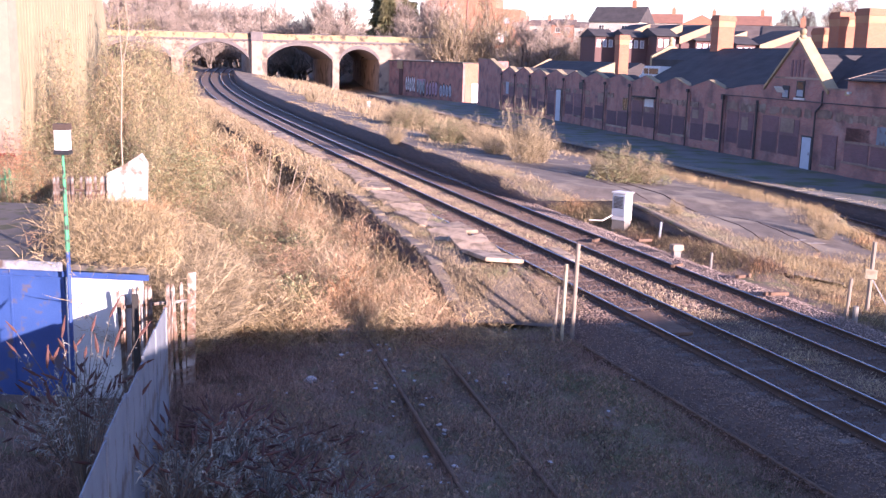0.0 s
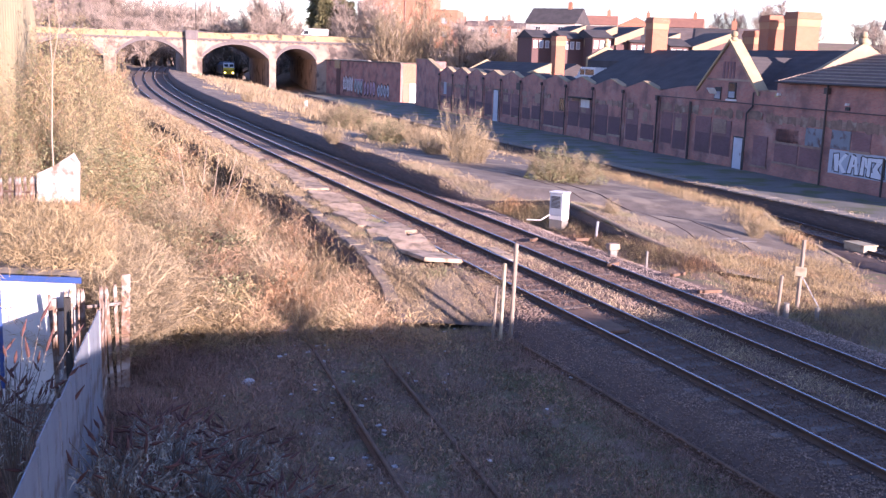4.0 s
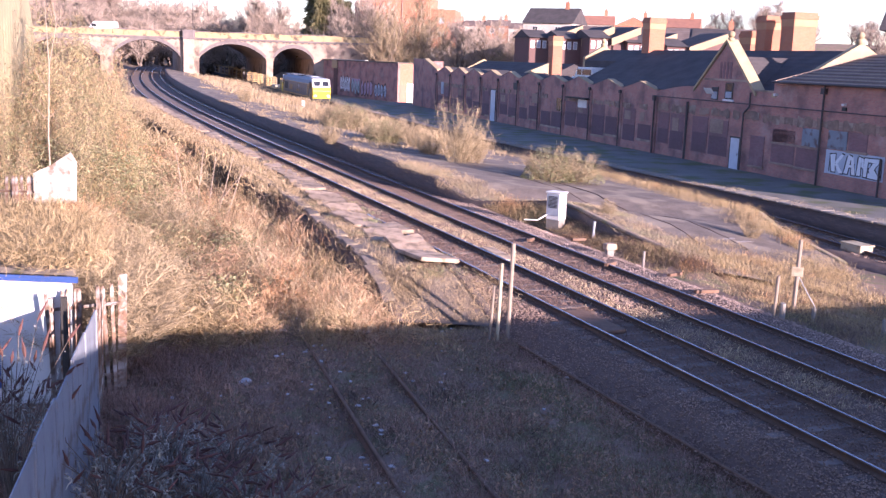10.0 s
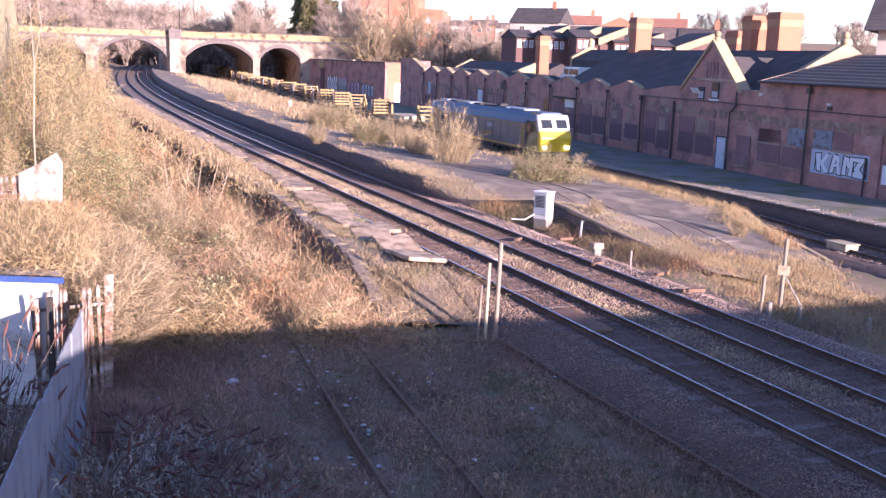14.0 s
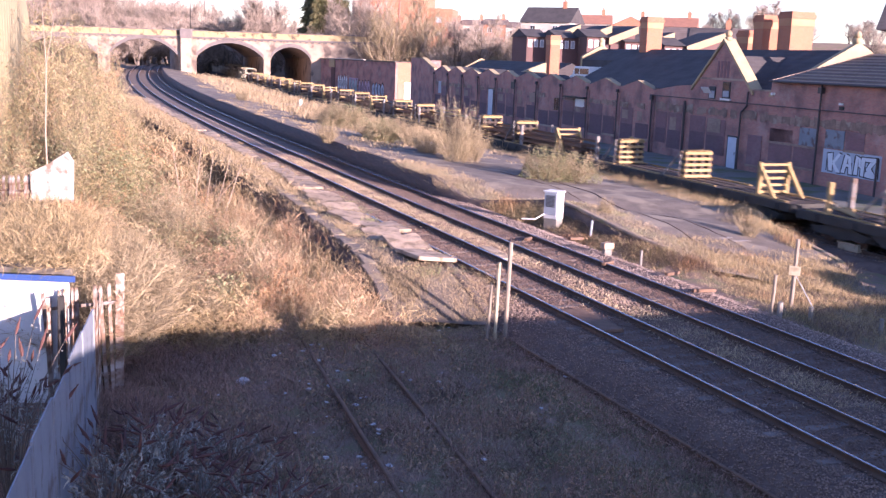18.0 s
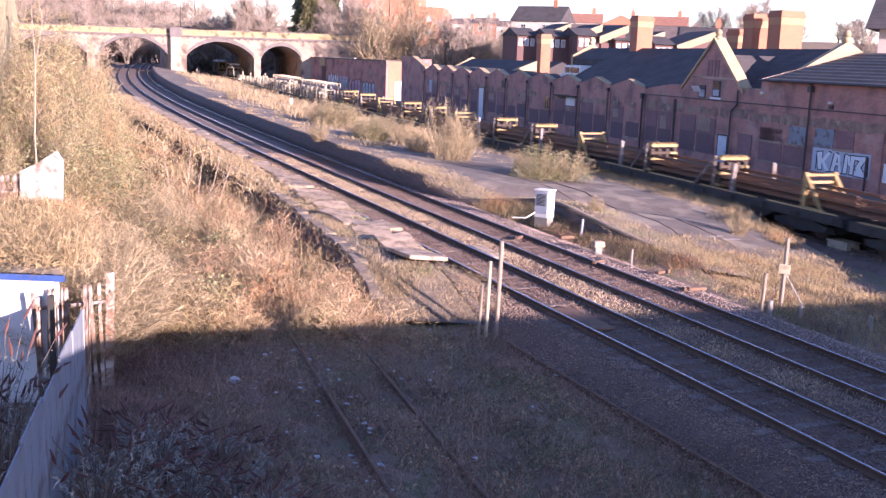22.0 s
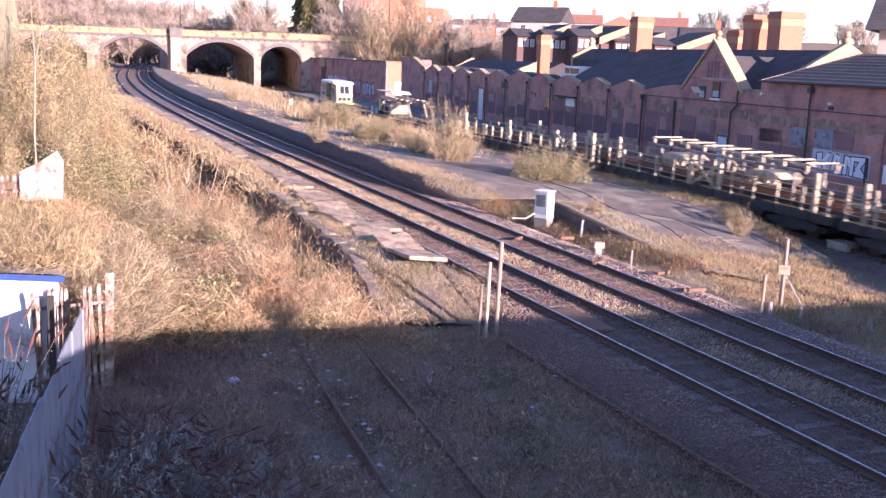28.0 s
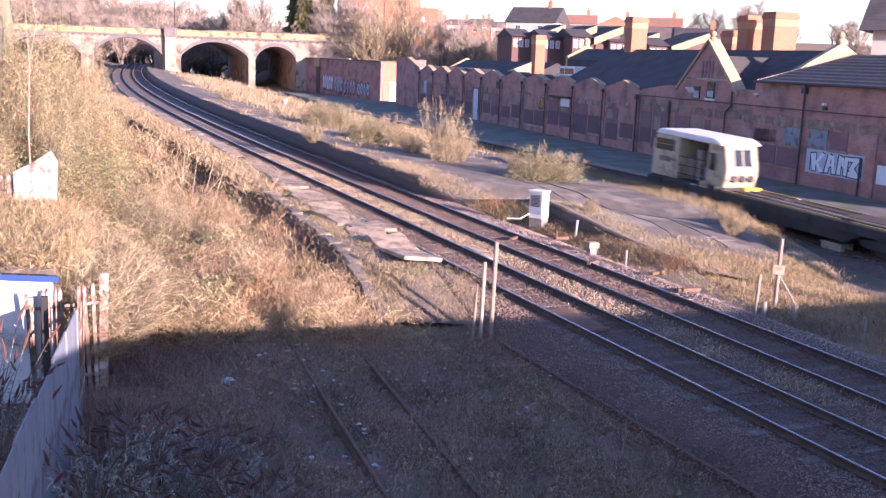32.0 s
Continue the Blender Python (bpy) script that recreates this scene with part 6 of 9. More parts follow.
pole(9.05, 27.6, 0.5, 0.08, M_CONC, "short grey concrete marker post", 0, -0.3)
pole(9.95, 27.7, 0.42, 0.06, M_CONC, "small white marker beside the track", 0, -0.35)
pole(11.6, 26.9, 0.4, 0.06, M_CONC, "small white marker in the shade", 0, -0.4)
pole(5.1, 38.5, 0.62, 0.05, M_GALV, "small grey lineside post", 3, 0.0)
pole(6.2, 33.6, 0.42, 0.045, M_CONC, "small white lineside marker", 0, 0.0)
pole(-17.06, 107.0, 0.95, 0.16, M_WHITE, "white marker post on the platform", 0, 0.8)
blk = thing("concrete_block", pose(5.25, 35.0, -0.02, 0, 0, 20), "small pale concrete block on its foot", "block")
box("block", (-0.2, -0.16, 0.2), (0.2, 0.16, 0.42), M_SLAB, blk, bevel=0.03)
box("foot", (-0.13, -0.1, -0.2), (0.13, 0.1, 0.2), M_CONC, blk)
box4 = thing("track_box", pose(17.1, 43.3, -1.0, 0, 0, 22), "pale yellow concrete box between the rails", "box")
box("body", (-0.36, -0.6, 0.0), (0.36, 0.6, 0.3), M_CREAM, box4, bevel=0.03)
box("lid", (-0.39, -0.63, 0.3), (0.39, 0.63, 0.36), M_CREAM, box4)
cover = thing("cable_cover", pose(1.35, 34.3, 0.05, 2, 3, 24), "pale concrete slab lying between the tracks", "slab")
box("slab", (-0.25, -0.95, -0.14), (0.25, 0.95, 0.0), M_SLAB, cover, bevel=0.02)
crossing = thing("timber_board", pose(3.5, 25.9, -0.02, 0, 0, 24), "worn timber board between the rails", "board")
box("board", (-0.42, -1.1, -0.14), (0.42, 1.1, -0.04), M_OLDRAIL, crossing, bevel=0.02)
for i, (x, y, a, ln) in enumerate(((5.0, 33.0, 60, 0.8), (4.4, 37.2, 40, 0.7), (6.9, 31.8, 50, 0.8), (2.6, 36.8, 70, 0.7), (7.4, 29.6, 30, 0.9))):
    st_ = thing("sleeper_offcut", pose(x, y, z_main(y) - 0.06, 0, 4, a), "reddish timber offcut on the ballast", "timber", "timber offcuts")
    box("offcut", (-ln / 2, -0.06, -0.05), (ln / 2, 0.06, 0.05), M_OLDRAIL, st_, bevel=0.01)

# broken slabs at the platform's near end
for x, y, z, rx, ry, rz, w, ln, mt in ((-1.45, 29.5, 0.40, 3, -6, 30, 0.9, 1.1, M_SLAB), (-0.95, 29.75, 0.74, -2, 6, 27, 1.25, 1.75, M_SLAB)):
    s_ = thing("paving_slab", pose(x, y, z, rx, ry, rz), "broken concrete slab tilted on the platform edge", "slab", "broken slabs")
    box("slab", (-w / 2, -ln / 2, -0.06), (w / 2, ln / 2, 0.06), mt, s_, bevel=0.02)

# litter in the shade
rl = random.Random(8)
for i in range(90):
    x, y = rl.uniform(-7, 5.5), rl.uniform(15.2, 26.5)
    if i % 2:
        x = 5.43 - 0.347 * y + rl.gauss(-0.75, 0.5)
    bm = bmesh.new()
    bmesh.ops.create_icosphere(bm, subdivisions=1, radius=rl.uniform(0.02, 0.065))
    for v in bm.verts:
        v.co = Vector((v.co.x * rl.uniform(0.7, 1.6), v.co.y * rl.uniform(0.7, 1.4), v.co.z * 0.45 + rl.uniform(-0.01, 0.01)))
    lt_ = new("litter", mesh_of("litter", bm, M_LITTER))
    lt_.matrix_basis = pose(x, y, float(z_ground(x, y)) + 0.05, 0, 0, rl.uniform(0, 180))
    tagged(lt_, "crumpled piece of white litter in the grass", "litter", "scattered litter")
for x, y, s in ((-4.6, 21.2, 1.7), (-2.35, 25.4, 1.3), (-4.6, 25.2, 0.9)):
    bm = bmesh.new()
    bmesh.ops.create_icosphere(bm, subdivisions=2, radius=0.1 * s)
    for v in bm.verts:
        v.co *= rl.uniform(0.6, 1.1)
        v.co.z *= 0.5
    lt_ = new("plastic_bag", mesh_of("plastic_bag", bm, M_LITTER))
    lt_.matrix_basis = pose(x, y, float(z_ground(x, y)) + 0.08)
    tagged(lt_, "torn white plastic bag lying in weeds", "litter", "scattered litter")

M_DEADSTEM = mat("dead_brown_stem", (0.42, 0.27, 0.20), (0.28, 0.175, 0.135), scale=0.6, rough=0.95, bump=0.0, fine=3.0, island=0.5, world_pos=True)
M_MOSS = mat("dull_moss_grass", (0.28, 0.26, 0.155), (0.38, 0.285, 0.205), scale=0.8, rough=0.95, bump=0.0, fine=3.0, island=0.4, world_pos=True)

# ---- dry plants ----
def scatter(name, seed, n, area, tall, wide, material, label, bend=0.5, droop=0.25, up=1.0, clump=0.0, lift=0.0, surface=z_ground, power=1.0, per=45, mound=False):
    """Blades over an area; area gives x and y for an array of random pairs; mound heaps each clump up."""
    rg = np.random.RandomState(seed)
    if clump:
        k = max(1, n // per)
        cx, cy, keep = area(rg, k)
        cx, cy = cx[keep], cy[keep]
        pick = rg.randint(0, len(cx), n)
        size = rg.uniform(0.5, 1.25, len(cx))[pick]
        ox, oy = rg.normal(size=n) * clump, rg.normal(size=n) * clump
        if mound:
            ox, oy = ox * size, oy * size
        heap = size * np.exp(-(ox**2 + oy**2) / (2 * (1.1 * clump * size) ** 2)) if mound else np.ones(n)
        x, y = cx[pick] + ox, cy[pick] + oy
    else:
        x, y, keep = area(rg, n)
        x, y = x[keep], y[keep]
        size = heap = np.ones(len(x))
    n = len(x)
    base = np.stack([x, y, surface(x, y) + lift * heap * rg.rand(n) ** power], 1)
    dire = rg.normal(size=(n, 3)) * np.array([bend, bend, bend * 0.6]) + np.array([0, 0, up])
    dire /= np.linalg.norm(dire, axis=1)[:, None]
    ln = rg.uniform(tall[0], tall[1], n) * size
    ob = blades(name, base, dire, ln, np.full(n, wide) * rg.uniform(0.6, 1.4, n), material, rg, droop=droop)
    return tagged(ob, label, "plants", kind="stuff")


def bank_area(l0, l1, y0, y1, dens=1.0):
    def area(rg, n):
        y = y0 + (y1 - y0) * rg.rand(n) ** 1.7
        l = rg.uniform(l0, l1, n)
        x = x_main(y) + l / 0.914
        inside = (x < -10.6) & (y < 27.5) | (x < -7.9) & (y < 20.0) | (x < -19.0) & (y < 52.0) | (x > -20.4) & (x < -7.6) & (y < 27.3) & (y > 19.4) & (x < -7.75 - (y - 19.55) * 0.42)
        gap = (l > -10.4 + (y - 24.0) * 0.2) & (y > 24.6) & (y < 38.0)
        return x, y, ~inside & ~gap & (y > 24.2)
    return area


# the tangled bank left of the tracks
scatter("bramble_thicket", 1, 105000, bank_area(-30, -6.4, 24.3, 60), (0.12, 0.5), 0.0055, M_BRAMBLE, "tangle of dry brown brambles on the bank", bend=1.3, droop=0.4, clump=0.5, lift=1.3, per=230, mound=True)
scatter("bramble_thicket", 41, 50000, bank_area(-30, -6.4, 24.3, 60), (0.12, 0.45), 0.0055, M_RUSSET, "russet dead bracken on the bank", bend=1.2, droop=0.4, clump=0.45, lift=1.1, per=300, mound=True)
scatter("bramble_thicket", 42, 40000, bank_area(-30, -6.4, 24.3, 60), (0.15, 0.6), 0.005, M_PALESTEM, "pale dead stems on the bank", bend=1.0, droop=0.35, clump=0.4, lift=1.3, per=260, mound=True)
scatter("bramble_thicket", 43, 40000, bank_area(-30, -6.4, 24.3, 60), (0.1, 0.4), 0.006, M_DARKSTEM, "dark bramble stems heaped lower on the bank", bend=1.3, droop=0.3, clump=0.5, lift=0.55, per=200, mound=True)
scatter("ivy_leaves", 44, 26000, bank_area(-30, -7.5, 25.5, 60), (0.05, 0.13), 0.02, M_IVY, "olive bramble leaves over the bank", bend=1.2, droop=0.2, up=0.4, clump=0.5, lift=1.3, per=300, mound=True, power=0.6)
scatter("bramble_thicket", 2, 70000, bank_area(-42, -6.0, 50, 150), (0.5, 1.4), 0.016, M_BRAMBLE, "tangle of dry brown brambles on the far bank", bend=0.9, droop=0.4, clump=0.9, lift=1.5, per=160, mound=True)
scatter("bramble_thicket", 45, 26000, bank_area(-42, -6.0, 50, 130), (0.4, 1.1), 0.016, M_RUSSET, "russet scrub on the far bank", bend=0.9, droop=0.4, clump=0.9, lift=1.2, per=200, mound=True)
scatter("dry_grass", 3, 30000, bank_area(-20, -6.2, 24.3, 45), (0.18, 0.55), 0.005, M_STRAW, "long straw-coloured dead grass on the bank", bend=0.9, droop=0.35, clump=0.3, lift=0.7, per=160, mound=True)
scatter("dry_grass", 4, 22000, bank_area(-26, -5.6, 45, 110), (0.6, 1.5), 0.018, M_STRAW, "long straw-coloured dead grass on the bank", bend=0.6, droop=0.3, clump=0.6, lift=0.8, per=120, mound=True)


def ivy_area(rg, n):
    y = rg.uniform(36, 75, n)
    x = -0.39 * y + 0.5 + rg.normal(size=n) * 3.6
    return x, y, (x < x_main(y) - 12.0)


scatter("ivy_leaves", 5, 34000, ivy_area, (0.06, 0.14), 0.02, M_IVY, "dull green ivy and bramble leaves over the thicket", bend=1.2, droop=0.2, up=0.4, clump=0.8, lift=2.9, power=0.5)


def ivy2(rg, n):
    y = rg.uniform(26, 48, n)
    x = x_main(y) - rg.uniform(9, 24, n)
    return x, y, rg.rand(n) < 0.5


scatter("ivy_leaves", 6, 16000, ivy2, (0.05, 0.11), 0.018, M_IVY, "scattered green leaves among dry stems", bend=1.2, droop=0.2, up=0.4, clump=0.5, lift=1.2)


# island platform: grass along its edges
def isl(f0, f1, y0, y1):
    def area(rg, n):
        y = y0 + (y1 - y0) * rg.rand(n) ** 1.5
        f = rg.uniform(f0, f1, n)
        x = left_edge(y) * (1 - f) + right_edge(y) * f
        return x, y, np.ones(n, bool)
    return area


scatter("dry_grass", 11, 14000, isl(0.84, 0.98, 44, 80), (0.08, 0.42), 0.0035, M_STRAW, "dry grass along the platform edge", clump=0.28, bend=0.3, surface=z_island)
scatter("dry_grass", 12, 16000, isl(0.3, 1.0, 75, 178), (0.35, 1.0), 0.02, M_STRAW, "dry grass over the far end of the platform", clump=0.7, bend=0.35, surface=z_island)
scatter("dry_grass", 13, 7000, isl(0.0, 0.16, 46, 100), (0.08, 0.28), 0.006, M_STRAW, "short dry grass along the platform edge", clump=0.25, bend=0.4, surface=z_island)
scatter("dry_grass", 14, 5200, isl(0.12, 0.75, 62, 130), (0.1, 0.35), 0.014, M_STRAW, "tufts in the cracked tarmac", clump=0.5, bend=0.45, surface=z_island)


def slope_area(rg, n):
    """The weedy slope between main line and island."""
    y = rg.uniform(26.5, 44.6, n)
    a = x_main(y) + 4.3 / 0.914
    b = np.where(y > 35, left_edge(y) + 0.3, x_train(y) - 4.0)
    f = rg.rand(n)
    return a * (1 - f) + b * f, y, (b > a)


scatter("dry_grass", 15, 14000, slope_area, (0.06, 0.22), 0.004, M_STRAW, "dry grass on the slope beside the tracks", clump=0.5, bend=0.65, droop=0.2)


def ramp_strip(rg, n):
    """The grassy strip between the ramp's low wall and the path."""
    y = rg.uniform(34, 52, n)
    return left_edge(y) + rg.uniform(0.4, 2.4, n) * np.clip((56 - y) / 12, 0.4, 1.0), y, np.ones(n, bool)


scatter("dry_grass", 26, 14000, ramp_strip, (0.03, 0.14), 0.003, M_STRAW, "dry grass between the low wall and the path", clump=0.3, bend=0.5, droop=0.2, surface=z_island)
scatter("low_weeds", 27, 14000, ramp_strip, (0.05, 0.2), 0.006, M_MOSS, "olive moss and weeds on the ramp", clump=0.35, bend=0.7, droop=0.2, surface=z_island)


def store_roof(rg, n):
    """Brambles that have crept over the store's roof."""
    y = 19.4 + 6.2 * rg.rand(n) ** 0.8
    x = -7.7 - (y - 19.5) * 0.41 - rg.rand(n) ** 2.2 * 1.7
    return x, y, np.ones(n, bool)


scatter("bramble_thicket", 28, 24000, store_roof, (0.2, 0.6), 0.005, M_BRAMBLE, "dry brambles creeping over the store roof", clump=0.4, bend=1.1, droop=0.35, lift=0.35, surface=lambda x, y: np.full(len(x), 2.18))


def shoulder(rg, n):
    y = rg.uniform(14, 26, n)
    return x_main(y) - rg.uniform(3.3, 5.2, n), y, np.ones(n, bool)


scatter("low_weeds", 29, 14000, shoulder, (0.04, 0.2), 0.005, M_DEADSTEM, "dead stems along the old rail", clump=0.3, bend=0.8, droop=0.3, surface=lambda x, y: np.maximum(z_ground(x, y), z_main(y) - 0.22 - 0.6 * np.clip((x_main(y) - x) * 0.914 - 3.55, 0, 0.5)))


def right_field(rg, n):
    y = rg.uniform(24, 36, n)
    x = rg.uniform(9, 21, n)
    return x, y, (x > x_main(y) + 4.8) & (x < x_train(y) - 2.5) & ((y < 34.0) | (x < 9.5))


scatter("low_weeds", 30, 16000, right_field, (0.1, 0.4), 0.004, M_BRAMBLE, "dead brown stems in the dry grass", clump=0.4, bend=0.5, droop=0.2)
scatter("dry_grass", 16, 9000, right_field, (0.08, 0.36), 0.0035, M_STRAW, "tall dry grass between the tracks and the far platform", clump=0.4, bend=0.35, droop=0.2)


scatter("low_weeds", 23, 20000, slope_area, (0.08, 0.3), 0.0035, M_BRAMBLE, "brown weeds on the slope beside the tracks", clump=0.35, bend=0.6, droop=0.2)


def far_edge(rg, n):
    y = rg.uniform(34, 95, n)
    return x_train(y) + rg.uniform(1.55, 2.6, n), y, np.ones(n, bool)


scatter("low_weeds", 24, 8000, far_edge, (0.04, 0.18), 0.006, M_MOSS, "weeds along the far platform edge", clump=0.3, bend=0.5, surface=lambda x, y: z_far_platform(y) + 0.03)


def far_left(rg, n):
    y = rg.uniform(96, 190, n)
    x = x_main(y) - rg.uniform(4.0, 22.0, n)
    return x, y, np.ones(n, bool)


scatter("dry_grass", 25, 16000, far_left, (0.4, 1.1), 0.022, M_STRAW, "dry grass beside the far tracks", clump=0.9, bend=0.45)


def cess(rg, n):
    y = rg.uniform(25, 70, n)
    x = x_main(y) - rg.uniform(3.3, 3.85, n)
    return x, y, np.ones(n, bool)


scatter("dry_grass", 17, 5000, cess, (0.08, 0.25), 0.007, M_STRAW, "dry weeds along the broken platform edge", clump=0.3, bend=0.4)


def plat3_area(rg, n):
    y = 27.5 + 60 * rg.rand(n) ** 1.5
    f = rg.rand(n)
    return left3(y) * (1 - f) + right3(y) * f, y, (f > 0.06) & (f < 0.34) | (f > 0.3) & (f < 0.45) & (rg.rand(n) < 0.2) | (y > 42) & (rg.rand(n) < 0.7) & (f < 0.42)


scatter("dry_grass", 18, 26000, plat3_area, (0.08, 0.34), 0.0035, M_STRAW, "dry grass over the derelict platform", clump=0.35, bend=0.45, surface=lambda x, y: z_plat3(y))


def yard_area(rg, n):
    y = rg.uniform(13.5, 25.5, n)
    x = rg.uniform(-9, 9, n)
    return x, y, (x < x_main(y) - 4.6) & ~((x < -7.2) & (y > 19.2)) & (x > -7.6)


scatter("low_weeds", 19, 90000, yard_area, (0.04, 0.16), 0.006, M_MOSS, "low mossy grass over the old siding", clump=0.35, bend=0.7, droop=0.2)
scatter("low_weeds", 20, 40000, yard_area, (0.05, 0.22), 0.0035, M_DEADSTEM, "dead brown stems over the old siding", clump=0.4, bend=0.7, droop=0.3)


scatter("low_weeds", 36, 22000, yard_area, (0.12, 0.42), 0.0045, M_DEADSTEM, "clumps of dead brown weeds over the old siding", clump=0.28, bend=0.6, droop=0.3)


def yard_green(rg, n):
    """Greener turf on the open side of the old siding."""
    y = rg.uniform(14.5, 25.0, n)
    x = x_main(y) - 4.7 - np.abs(rg.normal(size=n)) * 2.4
    return x, y, x > -6.5


scatter("low_weeds", 46, 46000, yard_green, (0.03, 0.11), 0.005, M_GREENG, "short green winter grass over the old siding", clump=0.4, bend=0.8, droop=0.2, per=120)


def yard_leaves(rg, n):
    y = rg.uniform(13.0, 25.5, n)
    x = rg.uniform(-9, 6, n)
    return x, y, (x < x_main(y) - 4.2)


scatter("fallen_leaves", 47, 15000, yard_leaves, (0.05, 0.11), 0.026, M_RUSSET, "dead brown leaves lying over the ground", clump=0.5, bend=1.0, droop=0.1, up=0.12, lift=0.03)
scatter("low_weeds", 48, 6000, yard_leaves, (0.1, 0.34), 0.005, M_DARKSTEM, "dark dead stems over the old siding", clump=0.3, bend=0.8, droop=0.3, per=150)


def left_weeds(rg, n):
    y = rg.uniform(12.5, 23.5, n)
    x = -7.2 + rg.normal(size=n) * 1.8 + (23 - y) * 0.12
    return x, y, (x < -2.0) & ~((x < -7.4) & (y > 19.0))


scatter("low_weeds", 21, 30000, left_weeds, (0.12, 0.45), 0.005, M_DEADSTEM, "dead stems beside the fence", clump=0.4, bend=0.55, droop=0.3)


def wall_foot(rg, n):
    """The hollow in front of the derelict platform's left wall."""
    y = rg.uniform(25.0, 39.0, n)
    return left3(y) - 0.15 - 3.5 * rg.rand(n), y, np.ones(n, bool)


scatter("dead_stalks", 50, 3000, wall_foot, (0.3, 1.0), 0.0035, M_PALESTEM, "pale dead stalks in front of the old wall", clump=0.35, bend=0.3, droop=0.1)
scatter("dead_stalks", 31, 3500, wall_foot, (0.3, 0.95), 0.005, M_RUSSET, "dark dead stalks in front of the old wall", clump=0.4, bend=0.3, droop=0.1)
scatter("low_weeds", 49, 14000, wall_foot, (0.15, 0.55), 0.004, M_STRAW, "dry grass at the foot of the old wall", clump=0.35, bend=0.5, droop=0.3)
scatter("low_weeds", 32, 16000, wall_foot, (0.08, 0.4), 0.004, M_BRAMBLE, "tangled weeds at the foot of the old wall", clump=0.4, bend=0.9, droop=0.3)


def wall_bank(rg, n):
    """Weeds that fill the hollow up to the old wall."""
    y = 26.6 + 15.0 * rg.rand(n)
    return left3(y) - 0.25 - 3.2 * rg.rand(n), y, np.ones(n, bool)


for seed, n, mt, tall, lift, label in ((60, 18000, M_RUSSET, (0.2, 0.6), 1.25, "russet dead weeds that fill the hollow"), (61, 17000, M_BRAMBLE, (0.2, 0.6), 1.25, "tan brambles that fill the hollow"), (62, 9000, M_PALESTEM, (0.2, 0.7), 1.2, "pale stems in the hollow")):
    scatter("bramble_thicket", seed, n, wall_bank, tall, 0.005, mt, label, bend=0.8, droop=0.35, clump=0.4, lift=lift, per=220, mound=True)


def slab_weeds(rg, n):
    """Tufts between the broken slabs."""
    y = 28.5 + 32 * rg.rand(n) ** 1.3
    return slab_line(y) + rg.uniform(-0.95, 0.75, n), y, np.ones(n, bool)


scatter("dry_grass", 63, 9000, slab_weeds, (0.06, 0.24), 0.0045, M_STRAW, "dry tufts between the broken slabs", clump=0.2, bend=0.6, droop=0.3, surface=lambda x, y: z_plat3(y) + 0.02, per=70)
scatter("low_weeds", 64, 5000, slab_weeds, (0.04, 0.16), 0.006, M_GREENG, "green weeds between the broken slabs", clump=0.2, bend=0.7, droop=0.3, surface=lambda x, y: z_plat3(y) + 0.02, per=90)


def ramp_face(rg, n):
    """Weeds along the low wall that holds the ramp."""
    y = rg.uniform(33.5, 43.5, n)
    return left_edge(y) + rg.normal(size=n) * 0.45 - 0.25, y, np.ones(n, bool)


scatter("low_weeds", 65, 12000, ramp_face, (0.1, 0.4), 0.004, M_BRAMBLE, "brown weeds along the ramp's low wall", clump=0.3, bend=0.5, droop=0.25, per=70)
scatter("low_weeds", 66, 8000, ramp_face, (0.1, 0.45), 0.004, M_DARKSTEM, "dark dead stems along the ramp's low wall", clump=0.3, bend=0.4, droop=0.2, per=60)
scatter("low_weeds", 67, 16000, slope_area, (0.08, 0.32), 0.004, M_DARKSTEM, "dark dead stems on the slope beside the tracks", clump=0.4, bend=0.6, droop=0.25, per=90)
scatter("low_weeds", 68, 12000, right_field, (0.1, 0.42), 0.004, M_BRAMBLE, "brown weeds beside the far platform", clump=0.4, bend=0.5, droop=0.25, per=80)
scatter("low_weeds", 69, 9000, right_field, (0.06, 0.25), 0.004, M_DARKSTEM, "dark dead stems beside the far platform", clump=0.4, bend=0.6, droop=0.25, per=80)


def ramp_corner(rg, n):
    """Tall weeds in the corner behind the cabinet."""
    y = rg.uniform(42.0, 45.6, n)
    return left_edge(y) + 0.1 - 1.4 * rg.rand(n), y, left_edge(y) - 1.6 > x_main(y) + 3.3


scatter("low_weeds", 71, 6000, ramp_corner, (0.25, 0.75), 0.005, M_BRAMBLE, "tall brown weeds in the corner below the ramp", clump=0.3, bend=0.35, droop=0.25, per=60)


def straw_patch(rg, n):
    """Tall straw behind the leaning sheet."""
    y = rg.uniform(31.0, 37.0, n)
    return -0.415 * y + rg.uniform(-2.6, 1.4, n), y, np.ones(n, bool)


scatter("dry_grass", 70, 9000, straw_patch, (0.6, 1.5), 0.007, M_PALESTEM, "tall yellow straw behind the leaning sheet", clump=0.4, bend=0.35, droop=0.35, lift=0.9, per=120, mound=True)


def plat3_far(rg, n):
    y = rg.uniform(41, 97, n)
    return left3(y) + rg.uniform(-0.4, 0.75, n), y, np.ones(n, bool)


scatter("dry_grass", 34, 16000, plat3_far, (0.12, 0.5), 0.010, M_STRAW, "dry grass over the far derelict platform", clump=0.4, bend=0.6, surface=lambda x, y: z_plat3(y))
scatter("low_weeds", 35, 9000, plat3_far, (0.1, 0.4), 0.010, M_BRAMBLE, "brown weeds over the far derelict platform", clump=0.4, bend=0.8, surface=lambda x, y: z_plat3(y))


def plat_end(rg, n):
    y = rg.uniform(24.5, 28.5, n)
    return x_main(y) - rg.uniform(3.6, 8.0, n), y, np.ones(n, bool)


